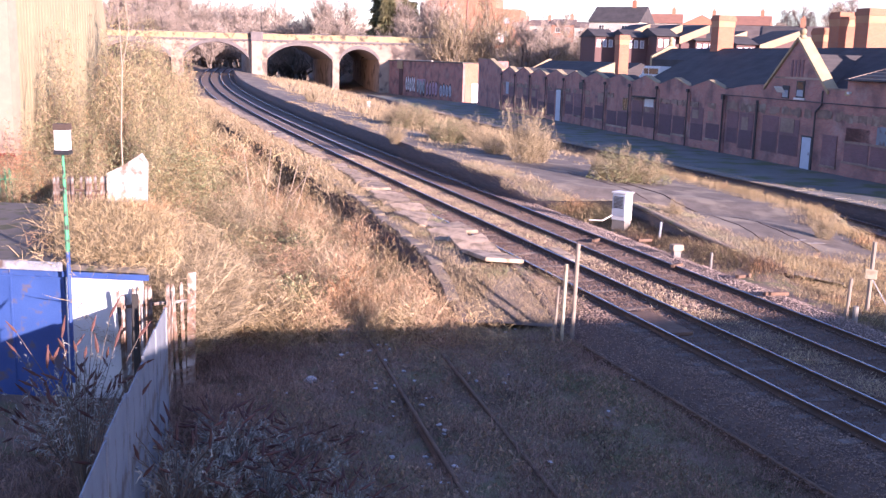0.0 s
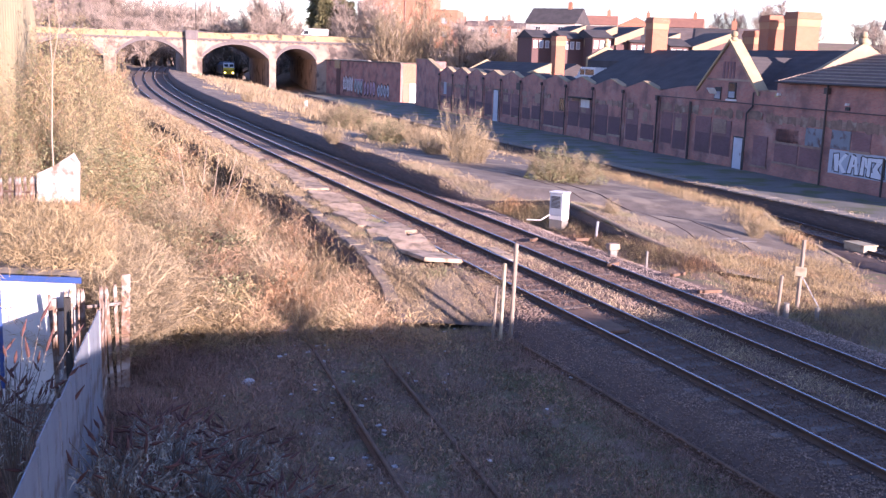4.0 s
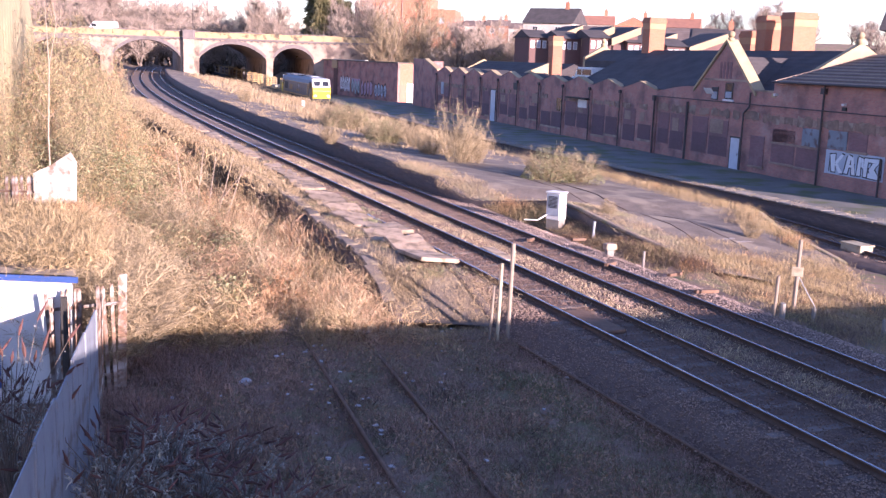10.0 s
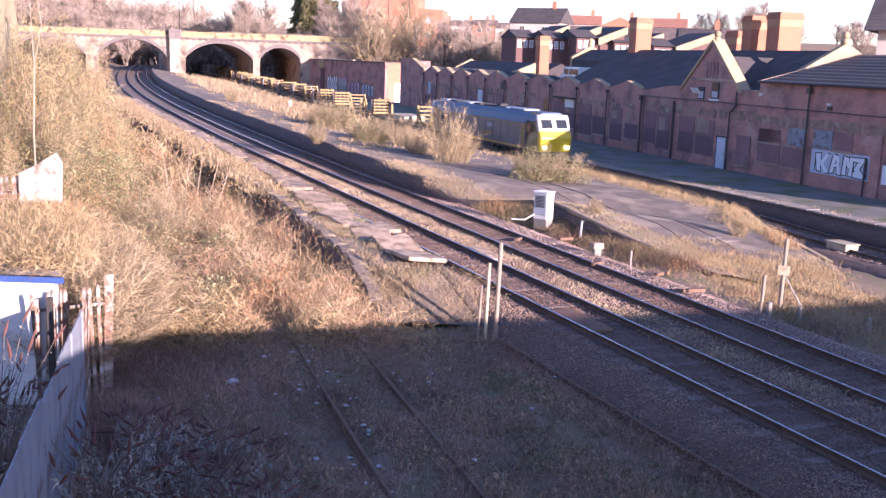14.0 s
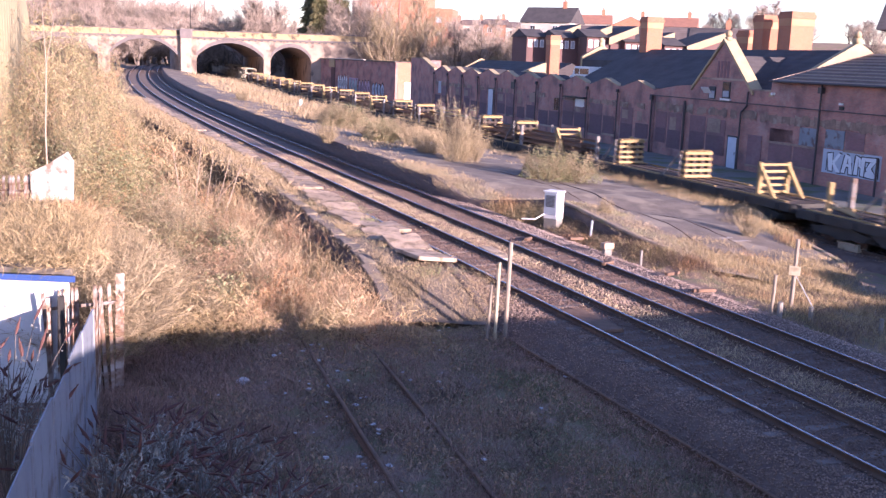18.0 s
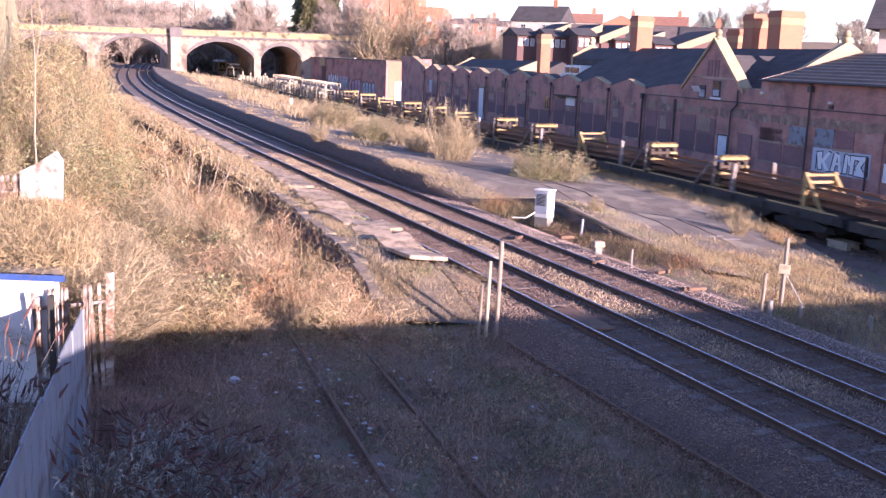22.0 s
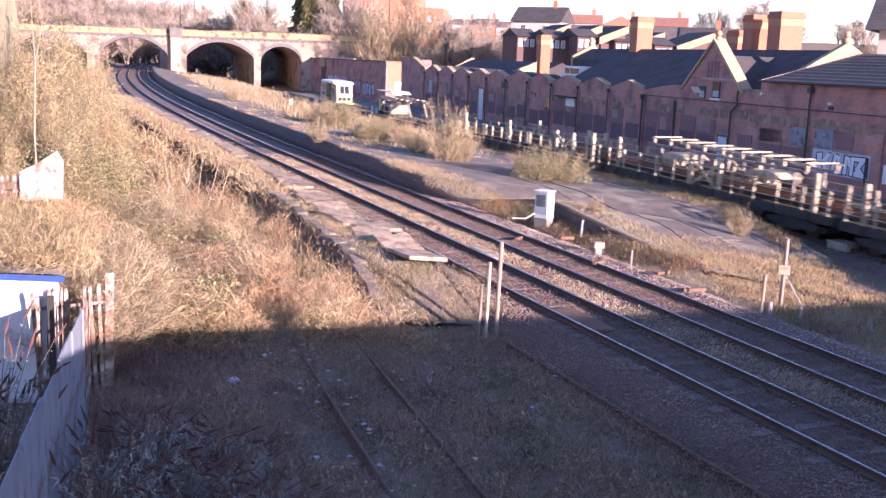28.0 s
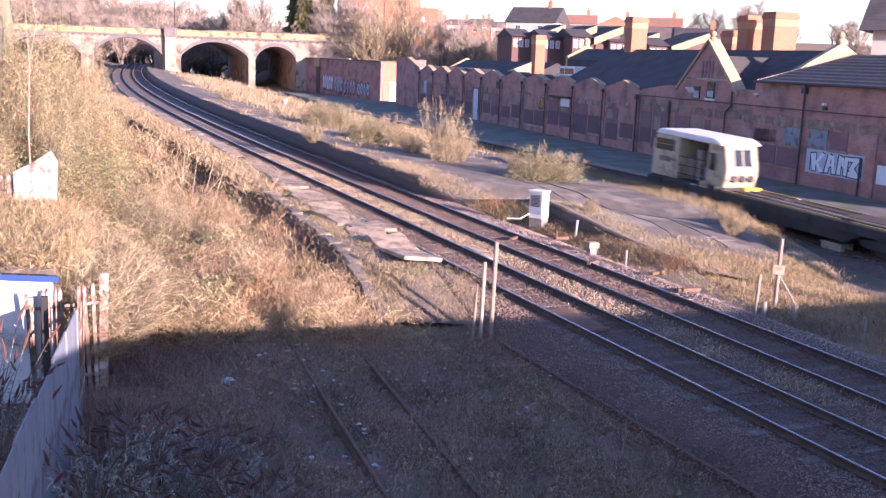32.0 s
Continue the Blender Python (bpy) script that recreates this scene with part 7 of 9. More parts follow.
scatter("low_weeds", 33, 22000, plat_end, (0.04, 0.2), 0.0035, M_STRAW, "dry weeds at the broken end of the platform", clump=0.35, bend=0.7, droop=0.3, surface=lambda x, y: np.where(y > 26.3, np.maximum(z_ground(x, y), z_plat3(y)), z_ground(x, y)))


def seam(rg, n):
    """Straw in the ballast between the two tracks."""
    y = rg.uniform(20, 60, n)
    return x_main(y) + rg.uniform(-0.72, 0.72, n), y, np.ones(n, bool)


scatter("dry_grass", 22, 16000, seam, (0.05, 0.16), 0.007, M_PALESTEM, "short dry weeds between the tracks", clump=0.25, bend=0.6, surface=lambda x, y: z_main(y) - 0.17)

# shrubs on the island, by place and height
for i, (x, y, s, fl) in enumerate(((-0.3, 57.5, 1.75, 0.8), (0.5, 58.6, 1.5, 0.8), (-3.2, 66.5, 1.05, 1.0), (-9.2, 78.5, 1.2, 1.5), (-10.6, 80.5, 1.0, 1.1), (-8.2, 62.2, 0.9, 0.8), (11.9, 41.0, 0.6, 0.9), (6.0, 41.2, 0.4, 1.0), (-22.5, 104.0, 0.9, 1.0), (-6.4, 70.5, 0.8, 1.2))):
    plant(shrub[i % 2], x, y, float(z_island(np.array(x), np.array(y))) - 0.05, s, flat=fl)
for o, (x, y) in zip(shrub, ((-5.0, 68.0), (-2.0, 61.5))):
    o.matrix_basis = pose(x, y, float(z_island(np.array(x), np.array(y))) - 0.05) @ Matrix.Diagonal((1.1, 1.1, 0.9, 1))
olive_bush = dense_shrub(63, 2.0, 2.6, 70, 2600)
tagged(olive_bush, "broad twiggy shrub with olive green leaves", "shrub")
rg_ = np.random.RandomState(64)
n_ = 2600
an_, rr_ = rg_.rand(n_) * 6.283, np.sqrt(rg_.rand(n_))
b_ = np.stack([np.cos(an_) * rr_ * 1.15, np.sin(an_) * rr_ * 1.15, 1.75 * (1 - rr_**2.4) * rg_.rand(n_) ** 0.6 + 0.1], 1)
d_ = rg_.normal(size=(n_, 3))
d_ /= np.linalg.norm(d_, axis=1)[:, None]
blades("leaf_mass", b_, d_, rg_.uniform(0.04, 0.1, n_), np.full(n_, 0.013), M_IVY, rg_, olive_bush, droop=0.2)
olive_bush.matrix_basis = pose(4.4, 52.2, float(z_island(np.array(4.4), np.array(52.2))) - 0.05) @ Matrix.Diagonal((1.25, 1.25, 1.05, 1))
plant(olive_bush, 5.9, 53.2, float(z_island(np.array(5.9), np.array(53.2))) - 0.05, 0.85, flat=1.3)
plant(olive_bush, -5.2, 67.4, float(z_island(np.array(-5.2), np.array(67.4))) - 0.05, 0.9, flat=1.2)
plant(olive_bush, -9.0, 78.8, float(z_island(np.array(-9.0), np.array(78.8))) - 0.05, 1.1, flat=1.3)
# taller scrub on the bank and by the store
for i in range(26):
    y = 27 + 60 * rt.random() ** 1.4
    x = x_main(y) - rt.uniform(11, 30)
    if x < -19 and y < 50 or y < 28.5:
        continue
    plant(shrub[i % 2], x, y, float(z_ground(x, y)) + 0.2, rt.uniform(0.7, 1.5), flat=1.3)
for x, y, s in ((-9.3, 27.8, 0.95), (-8.2, 25.6, 0.95), (-8.0, 23.9, 0.85), (-10.6, 28.6, 1.0), (-8.15, 21.3, 1.2), (-8.3, 22.4, 1.15), (-8.9, 23.6, 1.1), (-7.7, 20.9, 0.9)):
    plant(shrub[int(s * 100) % 2], x, y, float(z_ground(x, y)) + 0.5, s, flat=1.5)


# scrub that closes the view to the bridge's first arch
for i in range(26):
    y = rt.uniform(44, 74)
    x = -0.365 * y - rt.uniform(-1.5, 7.0)
    if x < x_main(y) - 8.5:
        plant(shrub[i % 2], x, y, float(z_ground(x, y)) + 0.3, rt.uniform(1.1, 1.7), flat=1.4)


def path_edge(rg, n):
    """Tall dead weeds along the train's side of the island."""
    y = rg.uniform(40, 62, n)
    return right_edge(y) - rg.uniform(0.35, 1.3, n), y, np.ones(n, bool)


scatter("dry_grass", 51, 9000, path_edge, (0.15, 0.55), 0.0045, M_BRAMBLE, "tall dead weeds along the platform edge", clump=0.22, bend=0.3, droop=0.2, surface=z_island, per=60)


def island_tip(rg, n):
    """Sparse dead weeds over the low end of the island."""
    y = rg.uniform(33.4, 39.0, n)
    x = rg.uniform(8.6, 14.6, n)
    return x, y, (x > left_edge(y) + 0.3) & (x < right_edge(y) - 0.2) & ((y < 37.0) | (rg.rand(n) < 0.25))


scatter("low_weeds", 52, 14000, island_tip, (0.06, 0.3), 0.004, M_BRAMBLE, "sparse brown weeds at the low end of the platform", clump=0.35, bend=0.5, droop=0.25, surface=z_island)
scatter("dry_grass", 53, 6000, island_tip, (0.06, 0.25), 0.0035, M_STRAW, "sparse dry grass at the low end of the platform", clump=0.3, bend=0.5, droop=0.25, surface=z_island)


# tall bramble scrub that hides the shed's foot and the first arch
def bramble_mound(seed, height, wide, n):
    sh = thing("bramble_bush", Matrix(), "tall tangled bramble bush with olive leaves and tan stems", "shrub")
    rg = np.random.RandomState(seed)
    for nm, cnt, mt, ln, wd, dr in (("stem_mass", n, M_BRAMBLE, (0.15, 0.5), 0.005, 0.35), ("dark_stem_mass", n // 2, M_DARKSTEM, (0.15, 0.45), 0.006, 0.3), ("leaf_mass", int(n * 2.4), M_IVY, (0.04, 0.08), 0.012, 0.2), ("pale_stem_mass", n // 5, M_PALESTEM, (0.2, 0.6), 0.005, 0.3)):
        an, rr, zz = rg.rand(cnt) * 6.283, np.sqrt(rg.rand(cnt)), rg.rand(cnt)
        lump = 1.0 + 0.22 * np.sin(an * 3 + seed) + 0.12 * np.sin(an * 7)
        edge = (1 - rr**2.2) * (0.75 + 0.35 * np.sin(an * 4 + rr * 6 + seed))
        base = np.stack([np.cos(an) * rr * wide * lump, np.sin(an) * rr * wide * lump, height * np.clip(edge, 0.05, 1.2) * (0.45 + 0.55 * zz)], 1)
        dire = rg.normal(size=(cnt, 3)) * np.array([1.3, 1.3, 0.6]) + np.array([0, 0, 0.25])
        dire /= np.linalg.norm(dire, axis=1)[:, None]
        blades(nm, base, dire, rg.uniform(*ln, cnt), np.full(cnt, wd), mt, rg, sh, droop=dr)
    return sh


mounds = [bramble_mound(81, 3.0, 2.6, 4200), bramble_mound(82, 3.4, 2.2, 4200)]
SCRUB = ((-21.6, 44.0, 4.6), (-20.2, 46.5, 6.1), (-19.0, 45.5, 5.7), (-18.2, 44.5, 5.2), (-17.6, 46.0, 5.0), (-16.8, 44.0, 4.5), (-15.8, 46.0, 3.7), (-14.8, 42.0, 3.5), (-20.4, 41.0, 4.7), (-18.8, 40.0, 4.3), (-17.2, 40.0, 4.1), (-15.8, 40.0, 3.8), (-21.5, 51.0, 5.7), (-19.6, 52.0, 4.9), (-17.9, 52.0, 4.1), (-20.0, 57.0, 4.5), (-16.2, 36.0, 3.2), (-14.0, 37.0, 2.9), (-18.0, 35.0, 3.0), (-23.0, 60.0, 5.2), (-24.5, 66.0, 5.4), (-22.6, 48.5, 5.6))
for i, (x, y, top) in enumerate(SCRUB):
    g = float(z_ground(x, y))
    src = mounds[i % 2]
    k4 = (top + (0.45 if x < -19.5 else 1.0 if x < -17.0 else 0.5) - g) / (3.3, 3.7)[i % 2]
    m4 = pose(x, y, g - 0.1, 0, 0, i * 77.0) @ Matrix.Diagonal((0.25 + 0.42 * k4, 0.25 + 0.42 * k4, k4, 1))
    if i < 2:
        src.matrix_basis = m4
    else:
        copy_thing(src, m4)


# butterfly bush in front: arching stems with dead flower spikes
def flower_shrub(seed, spikes, h, spread):
    r = random.Random(seed)
    sh = thing("butterfly_bush", Matrix(), "straggling shrub with dead brown flower spikes", "shrub")
    bm = bmesh.new()
    heads = []
    for i in range(spikes):
        a, t = r.uniform(0, 6.283), r.uniform(0.3, 1.0)
        tip = Vector((math.cos(a) * spread * t, math.sin(a) * spread * t, h * r.uniform(0.55, 1.0)))
        mid = Vector((tip.x * 0.35, tip.y * 0.35, tip.z * 0.62))
        add_tube(bm, (0, 0, -0.1), mid, 0.012, 0.009, 4)
        add_tube(bm, mid, tip, 0.009, 0.005, 4)
        heads.append((tip, (tip - mid).normalized()))
    part("branchwork", bm, M_BARK, sh)
    for tip, d in heads:
        bm = bmesh.new()
        ln = r.uniform(0.2, 0.4)
        aim = (d + Vector((r.uniform(-0.7, 0.7), r.uniform(-0.7, 0.7), r.uniform(-0.5, 0.0)))).normalized()
        add_tube(bm, tip - aim * 0.02, tip + aim * ln * 0.35, 0.012, 0.028, 6)
        add_tube(bm, tip + aim * ln * 0.35, tip + aim * ln, 0.028, 0.006, 6)
        part("flower_spike", bm, M_BUDD, sh, "dead brown flower spike")
    rg = np.random.RandomState(seed)
    n = 520
    k3 = rg.randint(0, len(heads), n)
    base = np.array([heads[q][0] for q in k3]) * rg.uniform(0.45, 0.98, (n, 1))
    dire = rg.normal(size=(n, 3))
    dire /= np.linalg.norm(dire, axis=1)[:, None]
    blades("foliage", base, dire, rg.uniform(0.05, 0.12, n), np.full(n, 0.011), M_LEAFGREY, rg, sh, droop=0.5)
    return sh


budd = [flower_shrub(71, 26, 2.9, 1.1), flower_shrub(72, 26, 1.5, 1.4)]
budd[0].matrix_basis = pose(-6.6, 14.2, -0.55)
budd[1].matrix_basis = pose(-5.05, 13.9, -0.5)
low_budd = flower_shrub(73, 22, 1.0, 1.2)
low_budd.matrix_basis = pose(-4.6, 15.8, -0.55)
for x, y, s in ((-3.9, 14.6, 1.0), (-4.9, 15.2, 1.1), (-3.3, 15.5, 0.85), (-4.4, 13.4, 1.0), (-2.8, 13.8, 0.9), (-5.2, 16.6, 0.9), (-3.9, 16.9, 0.75), (-2.5, 14.9, 0.7)):
    plant(low_budd, x, y, float(z_ground(x, y)), s)
for i, (x, y, s) in enumerate(((-7.3, 15.4, 0.9), (-7.9, 16.2, 0.85))):
    plant(budd[i % 2], x, y, float(z_ground(x, y)), s)

# loose stones on the ballast
def stones(name, seed, n, fx, fz, band, half, y0, y1, size, material, label="loose broken stones of the track bed"):
    rg = np.random.RandomState(seed)
    y = y0 + (y1 - y0) * rg.rand(n) ** 1.4
    l = rg.uniform(band[0], band[1], n)
    c = np.stack([fx(y) + l / 0.914, y, fz(y) - 0.155 - 0.55 * np.clip(np.abs(l) - (half - 0.75), 0, 0.5) + rg.uniform(-0.01, 0.03, n)], 1)
    o = np.array([[1, 0, 0], [-1, 0, 0], [0, 1, 0], [0, -1, 0], [0, 0, 0.7], [0, 0, -0.7]], float)
    v = c[:, None, :] + o[None] * rg.uniform(0.5, 1.2, (n, 6, 1)) * (rg.uniform(0.5, 1.2, n) * size)[:, None, None]
    ang = rg.rand(n) * 3.14
    d = v - c[:, None, :]
    v[:, :, 0] = c[:, None, 0] + d[:, :, 0] * np.cos(ang)[:, None] - d[:, :, 1] * np.sin(ang)[:, None]
    v[:, :, 1] = c[:, None, 1] + d[:, :, 0] * np.sin(ang)[:, None] + d[:, :, 1] * np.cos(ang)[:, None]
    t = np.array([[0, 2, 4], [2, 1, 4], [1, 3, 4], [3, 0, 4], [2, 0, 5], [1, 2, 5], [3, 1, 5], [0, 3, 5]])
    f = (np.arange(n)[:, None, None] * 6 + t[None]).reshape(-1, 3)
    return tagged(from_arrays(name, v.reshape(-1, 3), f, material), label, "ballast stones", kind="stuff")


stones("ballast_stones", 31, 26000, x_main, z_main, (-4.3, -2.5), 4.3, 14, 62, 0.027, M_STONES)
stones("ballast_stones", 33, 26000, x_main, z_main, (-2.5, -0.72), 4.3, 14, 62, 0.026, M_STONESDARK, "dark rust-stained stones between the rails")
stones("ballast_stones", 34, 22000, x_main, z_main, (-0.72, 0.72), 4.3, 14, 62, 0.027, M_STONES)
stones("ballast_stones", 35, 26000, x_main, z_main, (0.72, 2.45), 4.3, 14, 62, 0.026, M_STONESDARK, "dark rust-stained stones between the rails")
stones("ballast_stones", 36, 27000, x_main, z_main, (2.45, 4.3), 4.3, 14, 62, 0.028, M_STONESPALE, "pale broken stones beside the track")
stones("ballast_stones", 32, 9000, x_train, z_train, (-2.0, 2.0), 2.0, 30, 60, 0.05, M_STONES)

# ---- the engineering train ----
# distance along the far track, from its far end towards the camera
TY = np.arange(720.0, -330.0, -0.5)
TX = x_train(TY)
TS = np.concatenate([[0], np.cumsum(np.hypot(np.diff(TX), np.diff(TY)))])
TS = TS - np.interp(-234.75, -TY, TS)
SPEED, START = 16.83, -58.83


def track_point(s):
    y = float(np.interp(s, TS, TY))
    return Vector((float(x_train(y)), y, float(z_train(y))))


def car_pose(centre, pivots):
    """On the rails by its two pivots; local x points forward."""
    a, b = track_point(centre - pivots / 2), track_point(centre + pivots / 2)
    d = b - a
    mid = (a + b) / 2
    return pose(*mid, 0, -math.degrees(math.atan2(d.z, d.to_2d().length)), math.degrees(math.atan2(d.y, d.x)))


def bogie(parent, x, axles, name="bogie"):
    bg = box(name, (x - axles * 0.95, -1.05, 0.35), (x + axles * 0.95, 1.05, 0.62), M_UNDER, parent, "dark bogie frame")
    for y in (-1.13, 1.13):
        prism("side_frame", [(x - axles * 0.9, 0.62), (x - axles * 0.75, 0.34), (x - 0.5, 0.34), (x - 0.3, 0.24), (x + 0.3, 0.24), (x + 0.5, 0.34), (x + axles * 0.75, 0.34), (x + axles * 0.9, 0.62), (x + 0.6, 0.8), (x - 0.6, 0.8)], y - 0.05, y + 0.05, "y", M_UNDER, bg)
    for q in range(axles):
        ax = x + (q - (axles - 1) / 2) * 1.9
        for y in (-0.78, 0.78):
            tube("wheel", (ax, y - 0.07, 0.46), (ax, y + 0.07, 0.46), 0.46, M_RAIL, bg, sides=18)
            box("axle_box", (ax - 0.16, y * 1.36 - 0.06, 0.32), (ax + 0.16, y * 1.36 + 0.06, 0.6), M_GALV if q % 2 else M_UNDER, bg)
            tube("spring", (ax + 0.3, y * 1.3, 0.3), (ax + 0.3, y * 1.3, 0.62), 0.09, M_RUSTWAGON, bg)
    return bg


def locomotive():
    lo = thing("locomotive", Matrix(), "dark blue-grey diesel locomotive with gold cabs and yellow nose", "locomotive")
    h = 10.3
    prism("body_side", [(-1.32, 1.15), (-1.32, 2.95), (1.32, 2.95), (1.32, 1.15)], -h + 2.0, h - 2.0, "x", M_LOCOBLUE, lo, bevel=0.03)
    prism("roof", [(-1.3, 2.955), (-1.12, 3.4), (-0.72, 3.72), (0.72, 3.72), (1.12, 3.4), (1.3, 2.955)], -h + 2.0, h - 2.0, "x", M_ROOFBLUE, lo, "blue roof", bevel=0.02)
    for sgn in (1, -1):
        def sx(v):
            return v * sgn
        # cab: bevelled nose, sloping windscreen
        bm = bmesh.new()
        prof = [(sx(h - 2.0), 1.15), (sx(h - 0.05), 1.15), (sx(h + 0.12), 2.05), (sx(h - 0.12), 2.5), (sx(h - 0.6), 3.45), (sx(h - 0.95), 3.68), (sx(h - 2.0), 3.72)]
        add_prism(bm, prof, -1.3, 1.3, "y")
        for v in bm.verts:
            if abs(v.co.x) > h - 0.2:
                v.co.y *= 0.86
            if v.co.z > 3.3:
                v.co.y *= 0.72
        part("cab", bm, M_LOCOGOLD, lo, "gold painted cab", bevel=0.04)
        prism("cab_roof", [(-1.22, 3.12), (-1.06, 3.5), (-0.7, 3.76), (0.7, 3.76), (1.06, 3.5), (1.22, 3.12)], sx(h - 2.05), sx(h - 0.78), "x", M_ROOFBLUE, lo, "blue cab roof", bevel=0.03)
        bm = bmesh.new()
        add_prism(bm, [(sx(h - 0.02), 1.1), (sx(h + 0.16), 2.08), (sx(h - 0.06), 2.56), (sx(h - 0.35), 2.56), (sx(h - 0.35), 1.1)], -1.17, 1.17, "y")
        part("nose", bm, M_YELLOW, lo, "bright yellow nose", bevel=0.04)
        # white piece above the nose paints in the sun glare on the windscreen
        bm = bmesh.new()
        add_prism(bm, [(sx(h - 0.06), 2.45), (sx(h - 0.55), 3.58), (sx(h - 0.78), 3.62), (sx(h - 0.4), 2.45)], -1.16, 1.16, "y")
        part("windscreen_glare", bm, M_WHITE, lo, "white sun glare painted on the cab front", bevel=0.02)
        for y in (-0.57, 0.57):
            m = Matrix.Translation((sx(h - 0.29), y, 3.03)) @ Matrix.Rotation(sx(-0.465), 4, "Y")
            wd = box("windscreen", (-0.02, -0.42, -0.33), (0.02, 0.42, 0.3), M_GLASS, lo, "dark windscreen", m=m)
        for y in (-0.85, 0.85):
            tube("headlamp", (sx(h + 0.04), y, 1.45), (sx(h + 0.13), y, 1.45), 0.10, M_LAMP if sgn > 0 else M_REDPIPE, lo, "lit headlamp" if sgn > 0 else "tail lamp", sides=14)
            box("cab_side_window", (sx(h - 1.55) - 0.3, y / 0.85 * 1.31 - 0.012, 2.35), (sx(h - 1.55) + 0.3, y / 0.85 * 1.31 + 0.012, 3.0), M_GLASS, lo)
            box("cab_door", (sx(h - 2.35) - 0.3, y / 0.85 * 1.315 - 0.016, 1.2), (sx(h - 2.35) + 0.3, y / 0.85 * 1.315 + 0.016, 2.9), M_LOCOGOLD, lo, "gold cab door", bevel=0.008)
            tube("grab_rail", (sx(h - 2.72), y / 0.85 * 1.36, 1.25), (sx(h - 2.72), y / 0.85 * 1.36, 2.6), 0.022, M_CREAM, lo, "pale grab rail", sides=6)
            for q in range(3):
                box("step", (sx(h - 2.35) - 0.25, y / 0.85 * 1.25 - 0.1, 0.4 + q * 0.27), (sx(h - 2.35) + 0.25, y / 0.85 * 1.25 + 0.1, 0.44 + q * 0.27), M_UNDER, lo)
            tube("buffer", (sx(h - 0.1), y, 1.0), (sx(h + 0.42), y, 1.0), 0.17, M_UNDER, lo, sides=12)
        box("buffer_beam", (sx(h - 0.2) - 0.2, -1.25, 0.75), (sx(h - 0.2) + 0.2, 1.25, 1.14), M_UNDER, lo)
        box("coupler", (sx(h + 0.2) - 0.15, -0.15, 0.75), (sx(h + 0.2) + 0.15, 0.15, 1.0), M_UNDER, lo)
        bogie(lo, sx(5.9), 3)
    for y in (-1.0, 1.0):
        box("gold_band", (-h + 2.1, y * 1.33 - 0.012, 1.22), (h - 2.1, y * 1.33 + 0.012, 1.33), M_ORANGE, lo, "thin gold band along the sill")
        box("gold_band", (-h + 2.1, y * 1.33 - 0.012, 2.86), (h - 2.1, y * 1.33 + 0.012, 2.92), M_LOCOGOLD, lo)
        for q in range(2):
            grille = box("radiator_grille", (-7.35 + q * 1.2, y * 1.335 - 0.014, 1.75), (-6.25 + q * 1.2, y * 1.335 + 0.014, 2.75), M_BLACK, lo, "black radiator grille")
            for w in range(5):
                box("slat", (-7.32 + q * 1.2, y * 1.352 - 0.006, 1.84 + w * 0.18), (-6.28 + q * 1.2, y * 1.352 + 0.006, 1.88 + w * 0.18), M_UNDER, grille)
        for q in range(7):
            box("door", (-3.6 + q * 1.35, y * 1.33 - 0.014, 1.5), (-2.45 + q * 1.35, y * 1.33 + 0.014, 2.8), M_LOCOBLUE, lo, bevel=0.004)
        for q in range(3):
            box("letter_bar", (-4.0 + q * 0.75, y * 1.35 - 0.008, 1.75), (-3.42 + q * 0.75, y * 1.35 + 0.008, 2.45), M_LOCOGOLD, lo, "gold lettering bar")
        for q in range(6):
            box("letter_bar", (0.9 + q * 0.33, y * 1.35 - 0.008, 1.7), (1.12 + q * 0.33, y * 1.35 + 0.008, 2.0), M_LOCOGOLD, lo)
        box("plate", (2.0, y * 1.35 - 0.008, 2.3), (2.9, y * 1.35 + 0.008, 2.6), M_ROOFPALE, lo)
        for q in range(9):
            tube("sill_pipe", (-4.4 + q * 1.1, y * 1.2, 0.75 + 0.05 * (q % 2)), (-3.3 + q * 1.1, y * 1.2, 0.75 + 0.05 * ((q + 1) % 2)), 0.05, M_UNDER, lo, sides=6)
    for x, w, mt in ((-8.6, 1.7, M_ROOFPALE), (-6.6, 1.5, M_UNDER), (-4.1, 1.9, M_ROOFPALE), (-1.8, 1.2, M_UNDER), (0.4, 1.6, M_UNDER), (2.9, 1.5, M_ROOFBLUE), (5.4, 2.4, M_ROOFPALE)):
        box("roof_hatch", (x - w / 2, -0.62, 3.72), (x + w / 2, 0.62, 3.84), mt, lo, bevel=0.03)
    box("exhaust", (1.4, -0.3, 3.72), (2.0, 0.3, 3.98), M_UNDER, lo)
    box("fuel_tank", (-2.6, -1.2, 0.3), (2.6, 1.2, 1.05), M_UNDER, lo, bevel=0.08)
    box("underframe", (-h + 0.4, -1.25, 1.0), (h - 0.4, 1.25, 1.16), M_UNDER, lo)
    return lo


